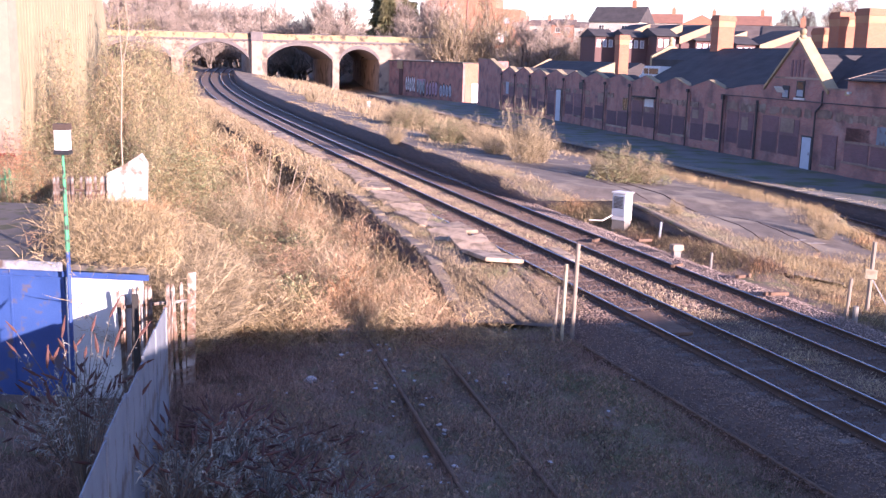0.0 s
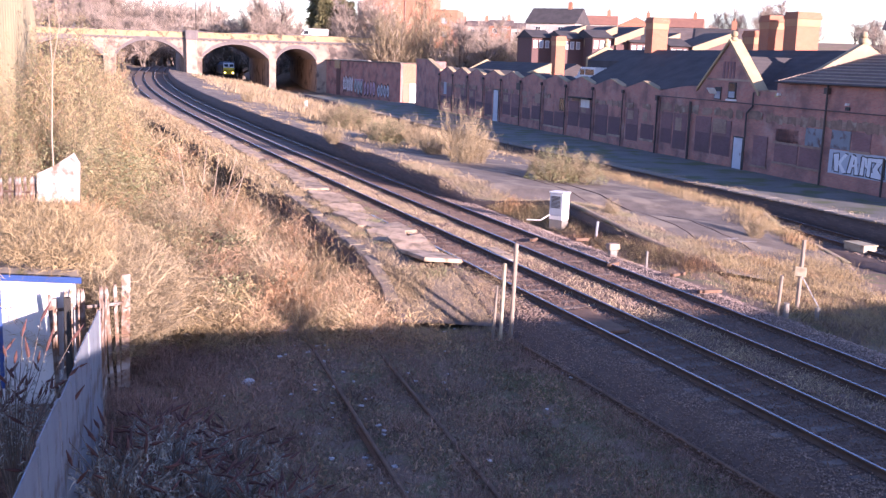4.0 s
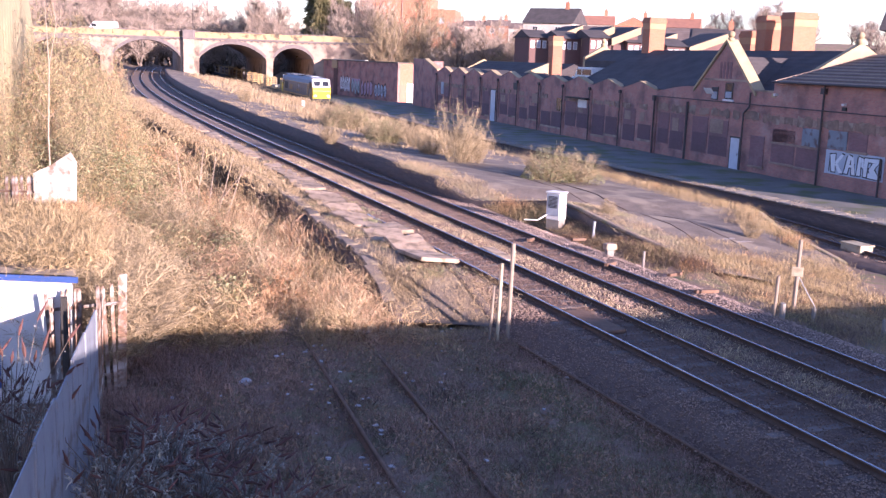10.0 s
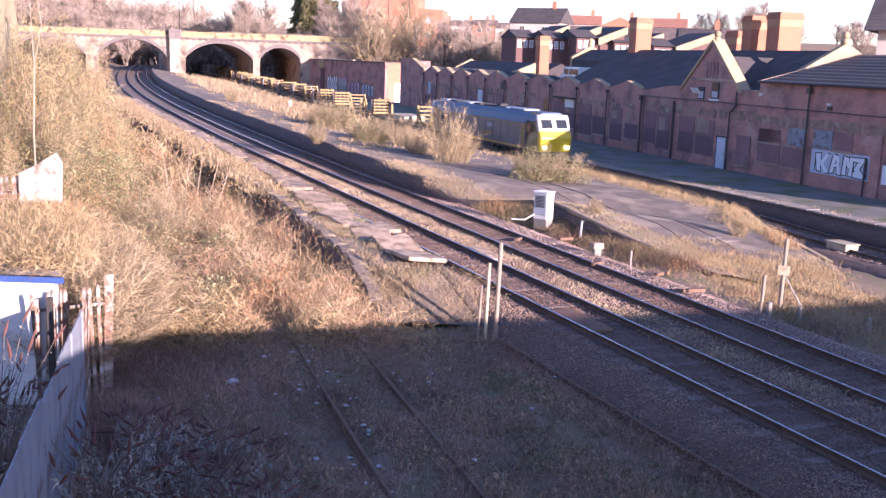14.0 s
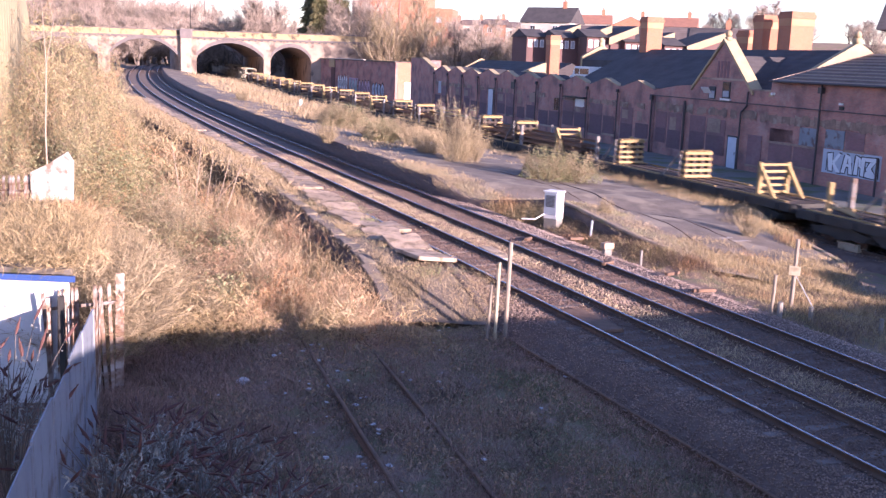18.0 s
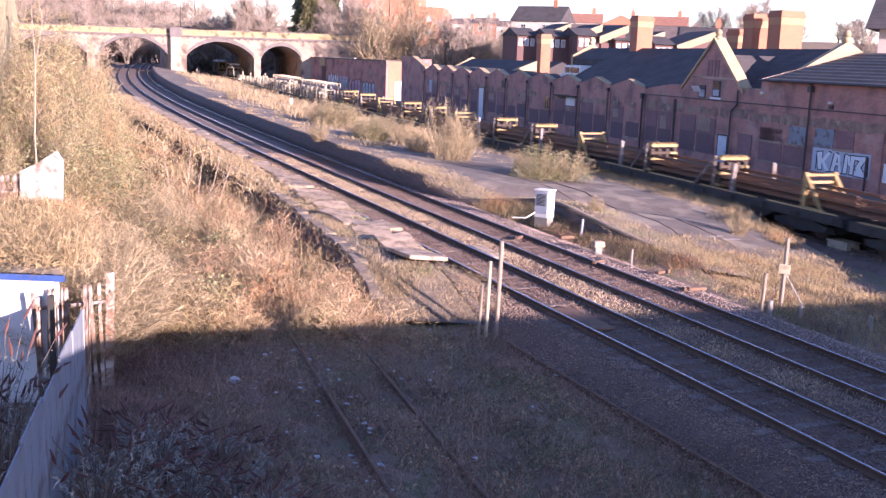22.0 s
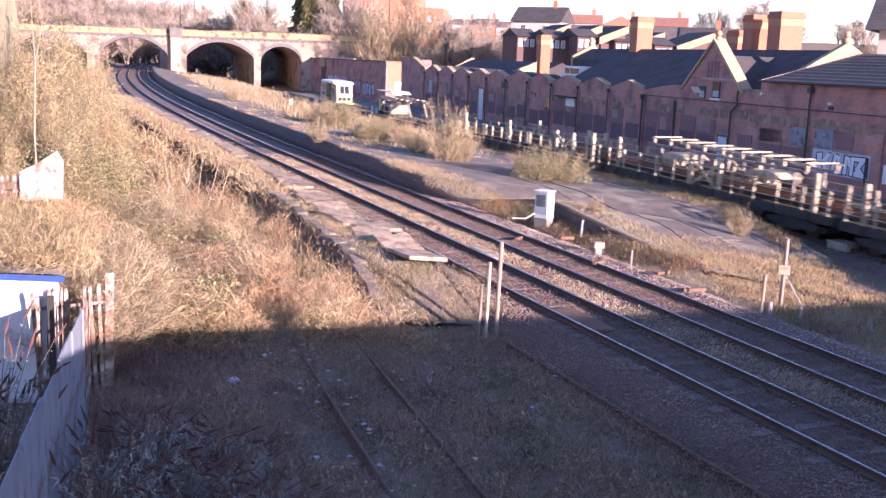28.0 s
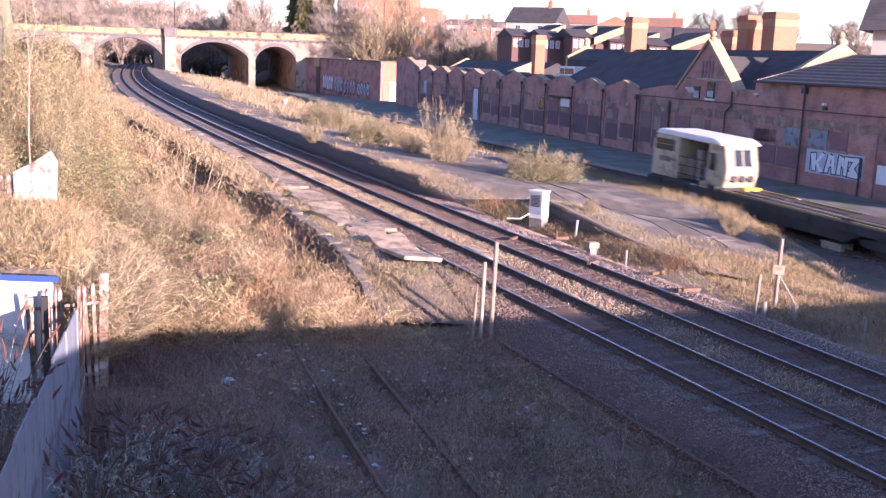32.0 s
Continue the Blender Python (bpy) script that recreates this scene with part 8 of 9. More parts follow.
def flat_wagon(length=20.6):
    wg = thing("flat_wagon", Matrix(), "flat bogie wagon of rusty steel in a rail train", "wagon", "wagons of the train")
    h = length / 2
    box("deck", (-h, -1.28, 1.05), (h, 1.28, 1.2), M_RUSTWAGON, wg, "rusty deck")
    for y in (-1.3, 1.3):
        box("side_beam", (-h, y - 0.06, 0.82), (h, y + 0.06, 1.2), M_UNDER, wg)
        prism("truss_sill", [(-h + 4.3, 0.82), (-h + 5.2, 0.36), (h - 5.2, 0.36), (h - 4.3, 0.82)], y * 0.93 - 0.04, y * 0.93 + 0.04, "y", M_UNDER, wg, "dark deep side sill")
        # outer strips are pale to paint the sunlit line along the deck edge
        for x0, x1 in ((-0.97, -0.55), (-0.5, -0.08), (-0.02, 0.42), (0.5, 0.95)):
            box("deck_plank", (h * x0, y * 0.86 - 0.05, 1.2), (h * x1, y * 0.86 + 0.05, 1.27), M_TIMBER, wg, "pale strip painting the deck's sunlit edge")
            box("deck_plank", (h * x0 * 0.96, y * 0.3 - 0.1, 1.2), (h * x1 * 0.96, y * 0.3 + 0.1, 1.23), M_RUSTWAGON, wg)
        for q in range(9):
            box("stake_pocket", (-h + 1.1 + q * 2.3, y * 1.05 - 0.05, 0.85), (-h + 1.35 + q * 2.3, y * 1.05 + 0.05, 1.15), M_UNDER, wg)
    box("centre_sill", (-h, -0.35, 0.6), (h, 0.35, 1.05), M_UNDER, wg)
    for sgn in (1, -1):
        bogie(wg, sgn * (h - 2.6), 2)
        box("headstock", (sgn * h - 0.1, -1.3, 0.8), (sgn * h + 0.1, 1.3, 1.2), M_UNDER, wg)
        for y in (-0.87, 0.87):
            tube("buffer", (sgn * h, y, 1.0), (sgn * (h + 0.3), y, 1.0), 0.16, M_UNDER, wg, sides=12)
    box("brake_gear", (-3.0, -0.9, 0.45), (3.0, 0.9, 0.62), M_UNDER, wg)
    return wg


def timber_stack(wg, x, layers=5, pitch=0.31, brace=-1, below=None):
    """Cross beams laid in layers, chocks between them, and a steel brace on each side."""
    for q in range(layers):
        z = 1.26 + q * pitch + (0.1 if below is not None and q == layers - 1 else 0.0)
        # below the top, every other layer may take a darker colour, painting shaded beams
        mt = M_TIMBER if q == layers - 1 or q % 2 == 0 or below is None else below
        box("cross_beam", (x - 0.2, -0.86, z), (x + 0.2, 0.86, z + 0.15), mt, wg, "sawn timber cross beam", bevel=0.015)
        # yellow blocks paint in the beam ends that catch the sun
        if below is not None and q < layers - 1:
            box("beam_end", (x + 0.02, 0.42, z + 0.01), (x + 0.24, 0.84, z + 0.14), M_TIMBER, wg, "yellow block painting a sunlit beam end")
        if q < layers - 1:
            for y in (-0.74, -0.25, 0.25, 0.74):
                box("chock", (x - 0.15, y - 0.09, z + 0.15), (x + 0.15, y + 0.09, z + pitch), M_RUSTWAGON, wg)
    top = 1.26 + (layers - 1) * pitch + (0.25 if below is not None else 0.15)
    for q in range(7):
        box("rail_rest", (x - 0.2, -0.74 + q * 0.235, top), (x + 0.2, -0.66 + q * 0.235, top + 0.09), M_TIMBER, wg)
    for y in (-0.95, 0.95):
        tube("steel_post", (x + 0.22 * brace, y, 1.2), (x + 0.12 * brace, y, top + 0.05), 0.055, M_BRACE, wg, "grey steel post", sides=6)
        tube("steel_brace", (x + 0.15 * brace, y, top + 0.02), (x + 1.7 * brace, y, 1.22), 0.055, M_BRACE, wg, "sloping grey steel brace", sides=6)


def brace_frame(wg, x, high=1.72, ahead=1.15):
    for y in (-0.82, 0.82):
        box("frame_post", (x - 0.1, y - 0.08, 1.2), (x + 0.1, y + 0.08, 1.2 + high), M_TIMBER, wg, "yellow timber frame post", bevel=0.012)
        m = Matrix.Translation((x + ahead / 2, y, 1.2 + high * 0.44)) @ Matrix.Rotation(math.atan2(ahead, high * 0.88) * -1, 4, "Y")
        ln = math.hypot(ahead, high * 0.88)
        box("brace", (-0.085, -0.07, -ln / 2), (0.085, 0.07, ln / 2), M_TIMBER, wg, "sloping timber brace", m=m)
    for q in range(5):
        box("frame_bar", (x - 0.08, -0.74, 1.3 + q * (high - 0.15) / 4.4), (x + 0.08, 0.74, 1.41 + q * (high - 0.15) / 4.4), M_TIMBER, wg)
    box("frame_sill", (x - 0.2, -0.9, 1.2), (x + ahead * 1.1, -0.74, 1.27), M_TIMBER, wg)
    box("frame_sill", (x - 0.2, 0.74, 1.2), (x + ahead * 1.1, 0.9, 1.27), M_TIMBER, wg)


def stanchion(wg, x, high=1.35, mt=None, sides=(-1, 1)):
    for sgn in sides:
        box("stanchion", (x - 0.12, sgn * 1.2 - 0.08, 1.2), (x + 0.12, sgn * 1.2 + 0.08, 1.2 + high), mt or M_TIMBER, wg, "upright side post", bevel=0.012)


def rail_load(wg, length, tiers=3, x0=None):
    """Tiers of long rails, each with head, web and foot, on the cross beams."""
    h = length / 2
    for q in range(tiers):
        z = 1.41 + q * 0.31
        for y in (-0.7, 0.62) if q == tiers - 1 else (-0.7, -0.36, 0.0, 0.36, 0.7):
            bm = bmesh.new()
            add_prism(bm, [(y - 0.07, z), (y + 0.07, z), (y + 0.07, z + 0.02), (y + 0.015, z + 0.04), (y + 0.015, z + 0.11), (y + 0.035, z + 0.12), (y + 0.035, z + 0.155), (y - 0.035, z + 0.155), (y - 0.035, z + 0.12), (y - 0.015, z + 0.11), (y - 0.015, z + 0.04), (y - 0.07, z + 0.02)], -h if x0 is None else x0, h, "x")
            part("carried_rail", bm, M_NEWRAIL, wg, "long brown steel rail" if q == tiers - 1 else "")


def railing(wg, x0, x1, high=1.2, step=1.55):
    """Walkway rails with pale posts and square caps on both sides."""
    n = int((x1 - x0) / step)
    for y in (-1.32, 1.32):
        for q in range(n + 1):
            x = x0 + q * (x1 - x0) / n
            box("railing_post", (x - 0.035, y - 0.04, 1.1), (x + 0.035, y + 0.04, 1.1 + high), M_CREAM, wg, "cream railing post")
            box("post_bracket", (x - 0.08, y - 0.06, 0.68 + high), (x + 0.08, y + 0.06, 1.08 + high), M_CREAM, wg, bevel=0.01)
        for z in (1.55, 1.92, 1.06 + high):
            tube("handrail", (x0, y, z), (x1, y, z), 0.022, M_CREAM, wg, sides=5)
        box("walkway", (x0, y - 0.3 if y > 0 else y, 1.08), (x1, y if y > 0 else y + 0.3, 1.15), M_BRACE, wg, "pale walkway edge")


def crossed_frame(wg, x, w=2.5):
    """Two stout posts with crossing braces."""
    for y in (-1.2, 1.2):
        for q in (0.0, w):
            box("cross_post", (x + q - 0.11, y - 0.09, 1.1), (x + q + 0.11, y + 0.09, 2.75), M_CREAM, wg, "stout cream post", bevel=0.012)
        for sgn in (1, -1):
            m = Matrix.Translation((x + w / 2, y + 0.03 * sgn, 1.85)) @ Matrix.Rotation(sgn * math.atan2(w, 1.4), 4, "Y")
            ln = math.hypot(w, 1.4)
            box("cross_brace", (-0.07, -0.03, -ln / 2), (0.07, 0.03, ln / 2), M_CREAM, wg, "crossing brace", m=m)


def overhead_rack(wg, x0, x1):
    """A light roller rack on hangers over the load."""
    for y in (-0.86, 0.86):
        box("rack_beam", (x0, y - 0.07, 2.78), (x1, y + 0.07, 2.9), M_BRACE, wg, "grey rack beam")
        tube("rack_rail", (x0 - 0.3, y, 3.2), (x1 + 0.3, y, 3.2), 0.035, M_CREAM, wg, sides=6)
    n = 9
    for q in range(n):
        x = x0 + (x1 - x0) * q / (n - 1)
        for y in (-0.86, 0.86):
            box("rack_hanger", (x - 0.09, y - 0.05, 2.9), (x + 0.09, y + 0.05, 3.2), M_CREAM, wg, "cream rack hanger")
        tube("rack_roller", (x, -0.9, 3.24), (x, 0.9, 3.24), 0.045, M_CREAM, wg, sides=6)
    for q in (0.06, 0.36, 0.64, 0.94):
        x = x0 + (x1 - x0) * q
        for y in (-0.86, 0.86):
            box("rack_leg", (x - 0.06, y - 0.05, 1.2), (x + 0.06, y + 0.05, 2.78), M_BRACE, wg)
    for x in (x0 + 0.8, x1 - 4.0):
        prism("trolley", [(x, 2.2), (x + 0.35, 2.52), (x + 1.9, 2.55), (x + 2.4, 2.3), (x + 1.2, 2.1)], -0.9, 0.6, "y", M_CREAM, wg, "cream clamp trolley", bevel=0.05)
        for q in range(4):
            box("clamp", (x + 0.2 + q * 0.55, -0.95, 2.0), (x + 0.42 + q * 0.55, -0.75, 2.35), M_CREAM, wg)


def crane_wagon(wg):
    """A low turntable machine with a canopy, twin booms and two hanging arms."""
    box("turntable", (-7.6, -1.0, 1.2), (-3.2, 1.0, 1.42), M_UNDER, wg, "dark turntable base")
    prism("machine_house", [(-6.3, 1.45), (-6.5, 2.0), (-6.1, 2.35), (-4.2, 2.35), (-3.9, 2.0), (-4.05, 1.45)], -0.95, 0.95, "y", M_CREAM, wg, "dirty cream machine housing", bevel=0.09)
    box("housing_opening", (-5.7, -0.975, 1.72), (-4.5, -0.952, 2.12), M_UNDER, wg, "dark opening in the housing", bevel=0.01)
    box("housing_skirt", (-6.0, -0.99, 1.42), (-4.1, -0.96, 1.6), M_UNDER, wg)
    for x, y, z0, z1, mt in ((-7.7, -0.8, 1.4, 2.6, M_RUSTWAGON), (-7.0, -0.9, 1.6, 2.9, M_CREAM), (-8.2, -0.4, 1.3, 2.2, M_UNDER), (-6.8, 0.6, 1.4, 2.8, M_RUSTWAGON), (-8.0, -0.9, 1.2, 1.8, M_GALV)):
        box("hydraulic_unit", (x - 0.28, y - 0.22, z0), (x + 0.28, y + 0.3, z1), mt, wg, "dirty hydraulic unit", bevel=0.05)
    for q in range(5):
        tube("hose", (-7.2 + q * 0.45, -0.9, 2.9), (-6.7 + q * 0.4, -1.0, 1.7 + 0.1 * (q % 2)), 0.04, M_CREAM if q == 2 else M_UNDER, wg)
    prism("canopy", [(-8.6, 3.52), (-8.4, 3.62), (-4.2, 3.64), (-3.6, 3.45), (-3.65, 3.36), (-4.3, 3.54)], -0.95, 0.95, "y", M_WHITE, wg, "white canopy roof with a rolled front", bevel=0.02)
    for x in (-8.1, -6.2, -4.3):
        for y in (-0.85, 0.85):
            tube("canopy_post", (x, y, 1.9), (x, y, 3.42), 0.035, M_BRACE, wg, sides=6)
    for y in (-0.8, 0.8):
        prism("boom", [(-7.3, 2.8), (-7.3, 3.12), (-2.6, 3.06), (-2.4, 2.74)], y - 0.15, y + 0.15, "y", M_CREAM, wg, "cream box boom", bevel=0.02)
        prism("boom_jib", [(-2.5, 2.8), (-2.5, 3.02), (1.1, 2.96), (1.2, 2.8)], y - 0.11, y + 0.11, "y", M_BRACE, wg, "grey telescopic jib", bevel=0.02)
        for q in range(5):
            box("jib_fitting", (-2.1 + q * 0.75, y - 0.16, 2.9), (-1.85 + q * 0.75, y + 0.16, 3.08), M_CREAM if q % 2 else M_RUSTWAGON, wg)
        x1 = 0.35 if y < 0 else 0.25
        tube("lowering_arm", (x1, y, 2.8), (x1 + 0.95, y, 1.62), 0.085, M_CREAM, wg, "hanging lowering arm", sides=8)
        for q in range(4):
            tube("arm_collar", (x1 + 0.2 + q * 0.2, y, 2.55 - q * 0.25), (x1 + 0.26 + q * 0.2, y, 2.47 - q * 0.25), 0.12, M_BRACE, wg, sides=8)
        tube("arm_hook", (x1 + 0.95, y, 1.62), (x1 + 1.0, y, 1.3), 0.07, M_UNDER, wg, sides=8)
        tube("ram", (-5.6, y * 0.7, 2.2), (-2.8, y * 0.9, 2.8), 0.07, M_GALV, wg)
    for q in range(4):
        box("boom_tie", (-6.9 + q * 1.3, -0.8, 2.85), (-6.8 + q * 1.3, 0.8, 2.95), M_CREAM, wg)
    box("locker", (-9.1, -1.3, 0.75), (-8.5, 1.3, 1.95), M_GALV, wg, "grey steel locker")
    for q in range(11):
        box("deck_cleat", (1.0 + q * 0.42, 0.15, 1.2), (1.2 + q * 0.42, 0.9, 1.28 + 0.06 * (q % 3)), M_TIMBER if q % 3 else M_RUSTWAGON, wg)
    for x, y, w, z in ((7.2, -0.9, 0.16, 1.95), (7.85, -0.75, 0.3, 2.05), (8.5, -0.6, 0.14, 2.0), (8.9, -0.95, 0.12, 1.5), (7.6, 0.7, 0.18, 1.9), (8.6, 0.8, 0.18, 1.9)):
        box("guide_post", (x - w, y - 0.1, 1.2), (x + w, y + 0.1, z), M_CREAM, wg, "cream guide post", bevel=0.02)
    box("guide_foot", (6.9, -1.0, 1.2), (9.2, -0.5, 1.34), M_CREAM, wg)


def cab_wagon(wg):
    """A control cab on the tail end of a flat wagon: rear box, open middle, glazed front."""
    a, b = -10.0, -3.75
    prism("cab_rear", [(a, 1.25), (a, 3.1), (a + 0.35, 3.6), (a + 2.35, 3.62), (a + 2.35, 1.25)], -1.2, 1.2, "y", M_CREAM, wg, "dirty cream rear cab", bevel=0.06)
    box("cab_floor", (a, -1.2, 1.1), (b, 1.2, 1.3), M_UNDER, wg)
    prism("cab_roof", [(a + 0.2, 3.58), (a + 0.5, 3.8), (b - 0.9, 3.72), (b - 0.2, 3.48), (b - 0.3, 3.4), (a + 0.2, 3.5)], -1.22, 1.22, "y", M_WHITE, wg, "white curved cab roof", bevel=0.07)
    bm = bmesh.new()
    add_prism(bm, [(b - 1.35, 1.3), (b - 0.2, 1.3), (b - 0.02, 1.75), (b + 0.02, 2.3), (b - 0.3, 3.45), (b - 1.35, 3.5)], -1.2, 1.2, "y")
    for v in bm.verts:
        if v.co.x > b - 0.6:
            v.co.y *= 0.8
    part("cab_front", bm, M_CREAM, wg, "cream glazed cab front", bevel=0.06)
    for y in (0.55,):
        box("back_partition", (a + 2.35, y, 1.3), (b - 1.35, y + 0.5, 3.5), M_UNDER, wg, "dark back of the open middle")
    for x, w, z in ((a + 2.7, 0.3, 2.4), (a + 3.45, 0.22, 2.95), (a + 4.2, 0.3, 2.1)):
        box("control_unit", (x - w, -0.6, 1.3), (x + w, 0.5, z), M_BRACE, wg, "grey control unit", bevel=0.03)
    for q in range(3):
        tube("open_side_rail", (a + 2.4, -1.12, 1.6 + q * 0.45), (b - 1.4, -1.12, 1.6 + q * 0.45), 0.022, M_UNDER, wg, sides=5)
    for y in (-1.205, 1.205):
        win = box("side_window", (a + 0.3, y - 0.014, 2.68), (a + 2.0, y + 0.014, 3.3), M_GLASS, wg, "dark side window")
        tube("window_bar", (a + 0.3, y * 1.02, 3.0), (a + 2.0, y * 1.02, 3.0), 0.02, M_BRACE, win, sides=5)
        vent = box("side_vent", (a + 0.75, y - 0.014, 2.1), (a + 1.75, y + 0.014, 2.36), M_UNDER, wg, "dark louvred vent")
        for q in range(4):
            box("slat", (a + 0.78, y * 1.013 - 0.004, 2.13 + q * 0.055), (a + 1.72, y * 1.013 + 0.004, 2.15 + q * 0.055), M_CREAM, vent)
        tube("cab_lamp", (a + 2.05, y, 2.25), (a + 2.05, y * 1.04, 2.25), 0.06, M_UNDER, wg)
        box("front_side_window", (b - 1.15, y * 0.985 - 0.014, 2.15), (b - 0.75, y * 0.985 + 0.014, 3.0), M_GLASS, wg, "dark side light")
        box("side_panel_seam", (a + 2.1, y - 0.008, 1.3), (a + 2.14, y + 0.008, 3.4), M_BRACE, wg)
    for y in (-0.42,):
        m = Matrix.Translation((b - 0.1, 0.0, 2.82)) @ Matrix.Rotation(math.radians(-15), 4, "Y")
        wsc = box("windscreen", (-0.03, -0.55, -0.42), (0.03, 0.55, 0.42), M_GLASS, wg, "dark reflecting windscreen", m=m)
        for q in (-0.55, 0.0, 0.55):
            box("windscreen_bar", (-0.045, q - 0.03, -0.44), (0.045, q + 0.03, 0.44), M_CREAM, wsc, m=m)
    for y in (-0.52, 0.0, 0.52):
        tube("port", (b - 0.1, y, 1.78), (b + 0.05, y, 1.85), 0.2, M_UNDER, wg, "dark round port", sides=10)
    box("front_step", (b - 0.25, 0.15, 1.12), (b + 0.22, 1.15, 1.34), M_YELLOW, wg, "yellow front step", bevel=0.02)
    for x, w, z0, z1, mt in ((-5.9, 0.25, 0.5, 1.25, M_GALV), (-5.1, 0.3, 1.15, 1.5, M_CREAM), (-4.4, 0.35, 1.1, 1.4, M_UNDER), (-8.5, 0.7, 0.7, 1.1, M_RUSTWAGON), (-7.2, 0.4, 0.75, 1.12, M_UNDER)):
        box("under_unit", (x - w, -1.34, z0), (x + w, -0.95, z1), mt, wg, "dirty equipment box under the cab", bevel=0.04)
    box("chute", (4.0, -0.7, 1.2), (8.6, 0.7, 1.36), M_RUSTWAGON, wg, "rusty chute on the deck", bevel=0.03)
    tube("chute_rail", (-2.0, -0.9, 1.36), (9.5, -0.9, 1.3), 0.05, M_CREAM, wg, sides=6)
    tube("reel", (9.2, -1.42, 0.95), (9.2, -1.2, 0.95), 0.26, M_GALV, wg, "grey reel", sides=16)


FRONTS = (21.35, 42.55, 63.7, 85.2, 106.0, 126.6, 147.3, 167.6, 188.3, 207.5, 226.9, 249.7, 270.3)


def wagon_front(i):
    """How far behind the locomotive's nose each wagon begins."""
    return FRONTS[i]


def wagon_length(i):
    return (20.7, 20.6, 20.9, 20.3, 20.1, 20.2, 19.8, 20.1, 18.7, 18.9, 22.3, 20.1, 20.1)[i]


LOCO = locomotive()
CARS = [(LOCO, 10.65, 11.8)]


def load_for(i, wg):
    """What each wagon carries; x is measured forward from its middle."""
    c = wagon_front(i) + wagon_length(i) / 2

    def at(u):
        return c - u
    if i == 0:
        brace_frame(wg, at(24.2))
        pk = box("slab_pack", (at(31.0), -1.1, 1.3), (at(27.1), 1.0, 1.74), M_CREAM, wg, "pack of pale slabs", bevel=0.02)
        box("slab_band", (at(31.0), -1.11, 1.5), (at(27.1), 1.01, 1.53), M_PINK, pk)
        for x in (27.6, 29.0, 30.5):
            box("bearer", (at(x) - 0.1, -1.1, 1.2), (at(x) + 0.1, 1.0, 1.3), M_TIMBER, wg)
        stanchion(wg, at(30.3), 1.45, None, (-1,))
        timber_stack(wg, at(37.2))
        stanchion(wg, at(40.25), 1.45, None, (-1,))
        # grey on this far post puts its shade into the colour
        stanchion(wg, at(41.5), 1.45, M_BRACE, (1,))
        for q in range(4):
            tube("loose_plank", (at(38.6 + q * 0.5), -0.9 + q * 0.3, 1.3), (at(41.6 - q * 0.3), 0.2 + q * 0.15, 1.33), 0.06, M_TIMBER, wg, sides=4)
    elif i <= 7:
        u0 = wagon_front(i)
        brace_frame(wg, at(u0 + 2.95), 1.6)
        if i >= 2:
            rail_load(wg, wagon_length(i) + 0.4, 3, None if i > 2 else -wagon_length(i) / 2 - 0.2)
        # colour for the shaded lower beams under the rails
        below = M_RUSTWAGON if i > 1 else None
        timber_stack(wg, at(u0 + 9.3), below=below)
        timber_stack(wg, at(u0 + 15.6 if i > 1 else u0 + 16.1), below=below)
        # near post is greyed to paint its shade, the far one stays yellow
        stanchion(wg, at(u0 + 18.0), 1.5, M_BRACE, (-1,))
        stanchion(wg, at(u0 + 18.0), 1.5, None, (1,))
        if i >= 2:
            stanchion(wg, at(u0 + 7.6), 1.45, M_BRACE, (-1, 1))
    elif i <= 10:
        ends = wagon_length(i) / 2
        rail_load(wg, wagon_length(i), 2)
        railing(wg, -ends + 0.3, ends - 0.3)
        for x in (ends - 1.3, -ends + 1.2):
            stanchion(wg, x, 1.75, M_CREAM, (-1,))
        if i < 10:
            crossed_frame(wg, at(wagon_front(i) + 10.6))
            overhead_rack(wg, at(wagon_front(i) + 14.6), at(wagon_front(i) + 2.4))
        else:
            crossed_frame(wg, at(wagon_front(i) + 6.0), 2.2)
            for x in (-6.4, -5.9, -2.2, 1.0, 1.4, 4.6):
                box("stop_plate", (x - 0.14, -1.36, 1.5), (x + 0.14, -1.28, 2.35), M_CREAM, wg, "cream stop plate", bevel=0.01)
            stanchion(wg, -2.0, 1.7, M_CREAM)
    elif i == 11:
        crane_wagon(wg)
    else:
        cab_wagon(wg)


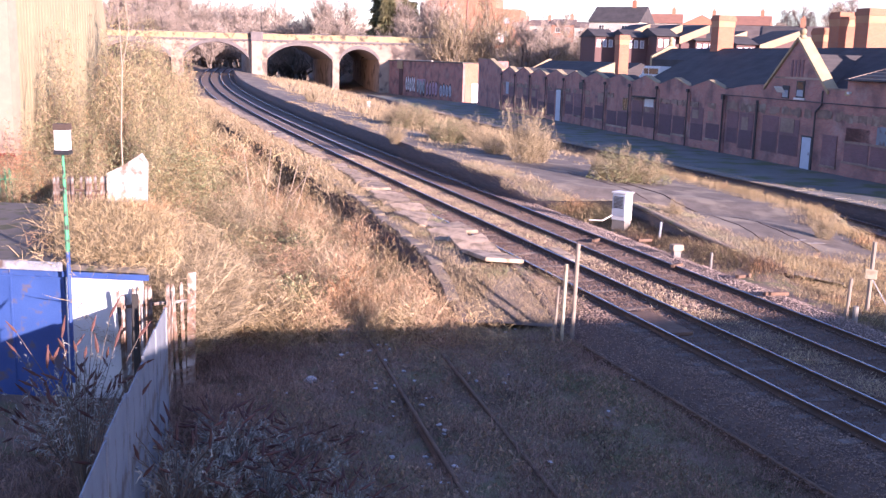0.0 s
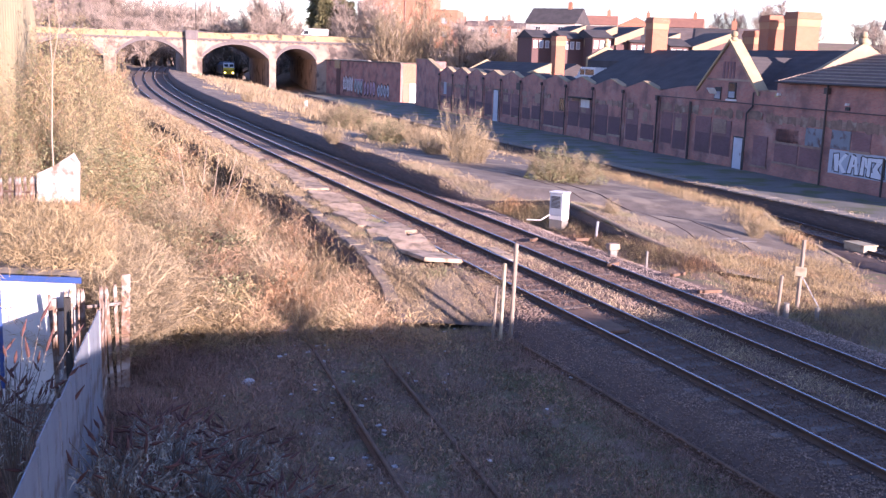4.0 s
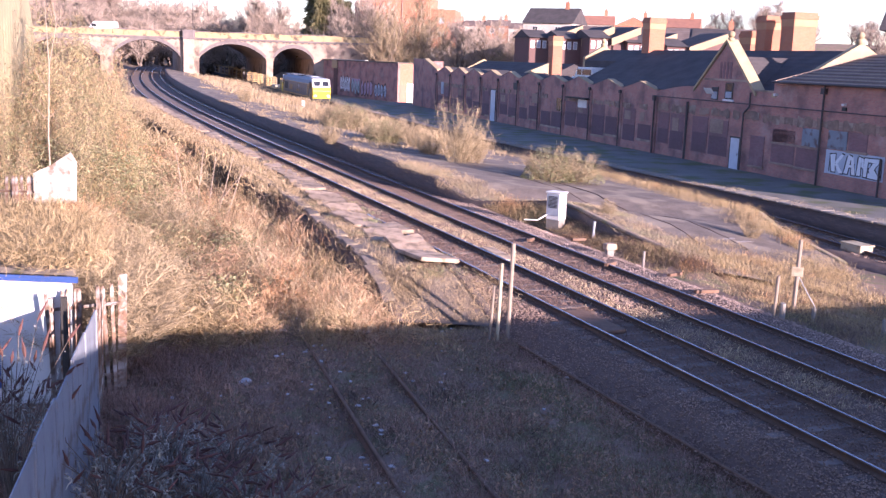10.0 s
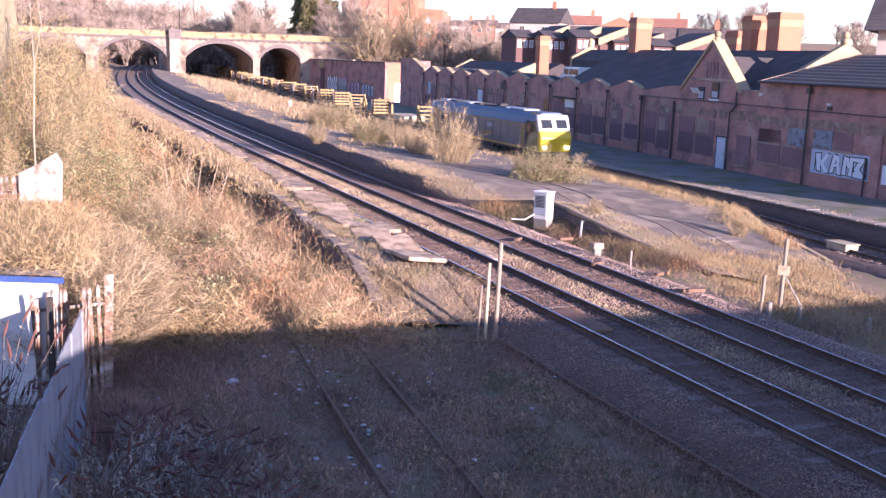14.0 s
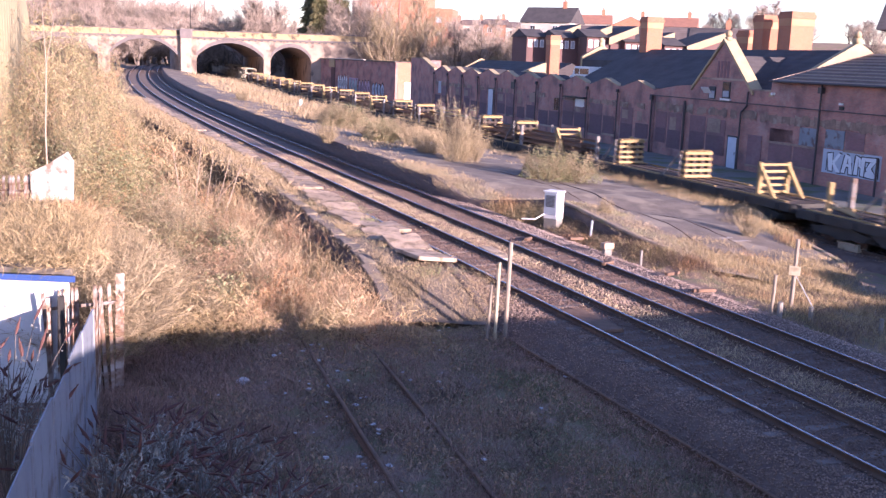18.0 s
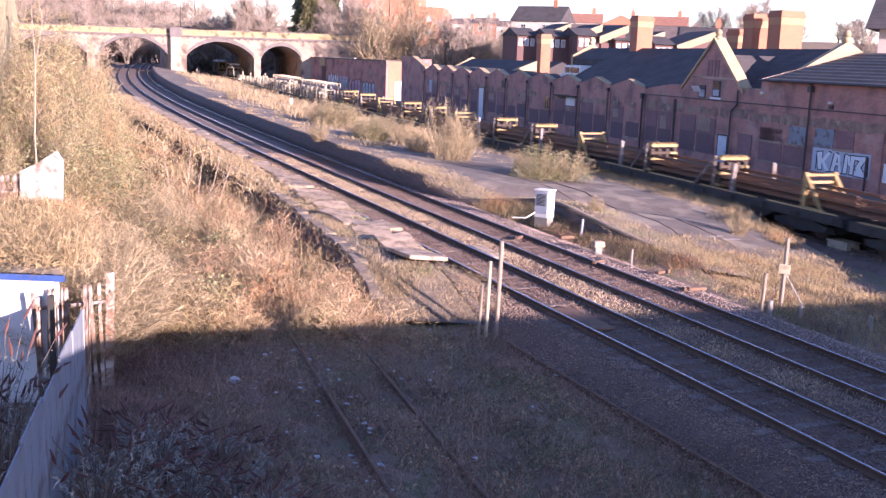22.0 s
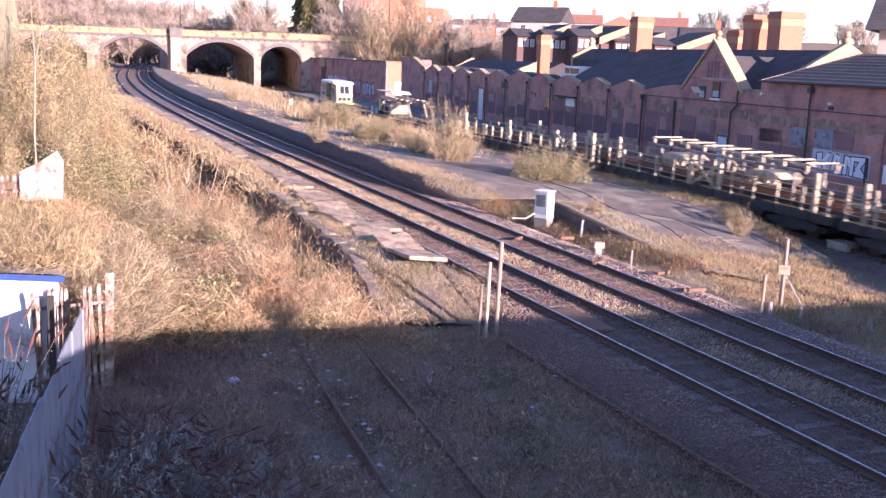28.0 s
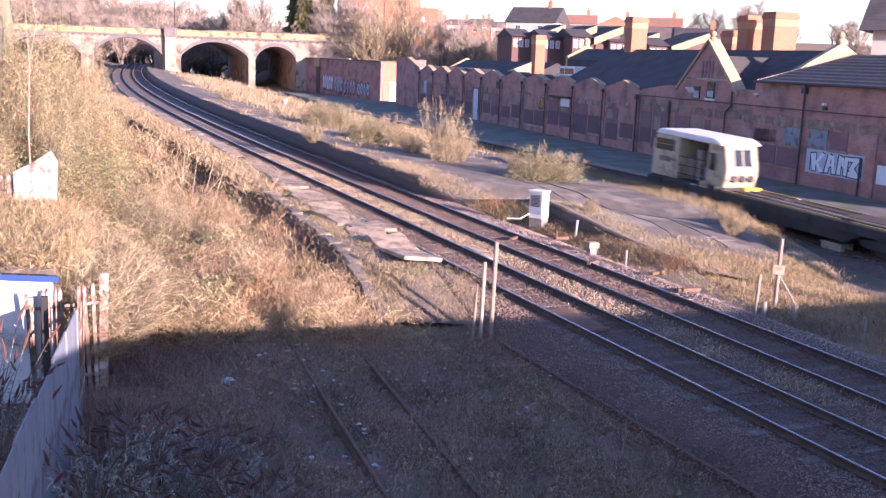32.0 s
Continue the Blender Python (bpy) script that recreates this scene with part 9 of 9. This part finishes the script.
for i in range(13):
    wagon = flat_wagon(wagon_length(i))
    load_for(i, wagon)
    if i == 11:
        tagged(wagon, "bogie wagon carrying a cream rail-handling crane", "wagon")
    elif i == 12:
        tagged(wagon, "tail wagon with a white control cab", "wagon")
    elif i <= 1:
        tagged(wagon, "flat bogie wagon with narrow stacks of yellow timber beams", "wagon")
    elif i <= 7:
        tagged(wagon, "bogie wagon loaded with long brown rails on yellow beams", "wagon")
    else:
        tagged(wagon, "bogie wagon with cream railings and a load of rails", "wagon")
    CARS.append((wagon, wagon_front(i) + wagon_length(i) / 2, 15.0))

# ---- the near bridge, on which the camera stands ----
near_bridge = tagged(new("road_bridge"), "road bridge with a solid parapet over the tracks", "bridge", kind="structure")
for nm, lo, hi in (("parapet", (-70, 0.25, 3.9), (70, 0.6, 5.33)), ("deck", (-70, -10.0, 3.9), (70, 0.25, 4.9)), ("rear_parapet", (-70, -10.4, 3.9), (70, -10.0, 5.9))):
    ob = box(nm, lo, hi, M_CONC, near_bridge)
near_bridge.matrix_basis = pose(0, 0.15, 0, 0, 0, 16.7)


def slack(s, loose):
    """The ends of the train run out and draw up a little as they leave the curve."""
    return float(np.interp(s, (100.0, 149.0, 166.0, 182.6, 199.4, 216.0), (-2.5, -2.5, -1.7, -0.4, 1.8, 3.6))) - loose


def motions():
    """The train rolls steadily along the far track, each vehicle following the curve; a van crosses the bridge."""
    for k, (car, back, pivots) in enumerate(CARS):
        rows = []
        for q in range(65):
            s = START + SPEED * q / 2 - back
            if k == 0:
                s += float(np.interp(s, (120.0, 141.0, 174.0, 208.0), (0.0, 0.2, 0.95, 1.9)))
            elif k > len(CARS) - 3:
                s += slack(s, 1.1 if k == len(CARS) - 2 else 0.0)
            rows.append((q / 2, car_pose(s, pivots)))
        walk(car, rows)
    walk(white_van, [(t, pose(x, BY + 4.0, 8.9)) for t, x in ((0.0, -8.0), (3.0, -21.0), (6.0, -45.1), (8.0, -55.6), (9.0, -61.2), (10.0, -67.3), (11.0, -73.6), (12.5, -83.0), (14.0, -91.0), (32.0, -91.5))])


motions()
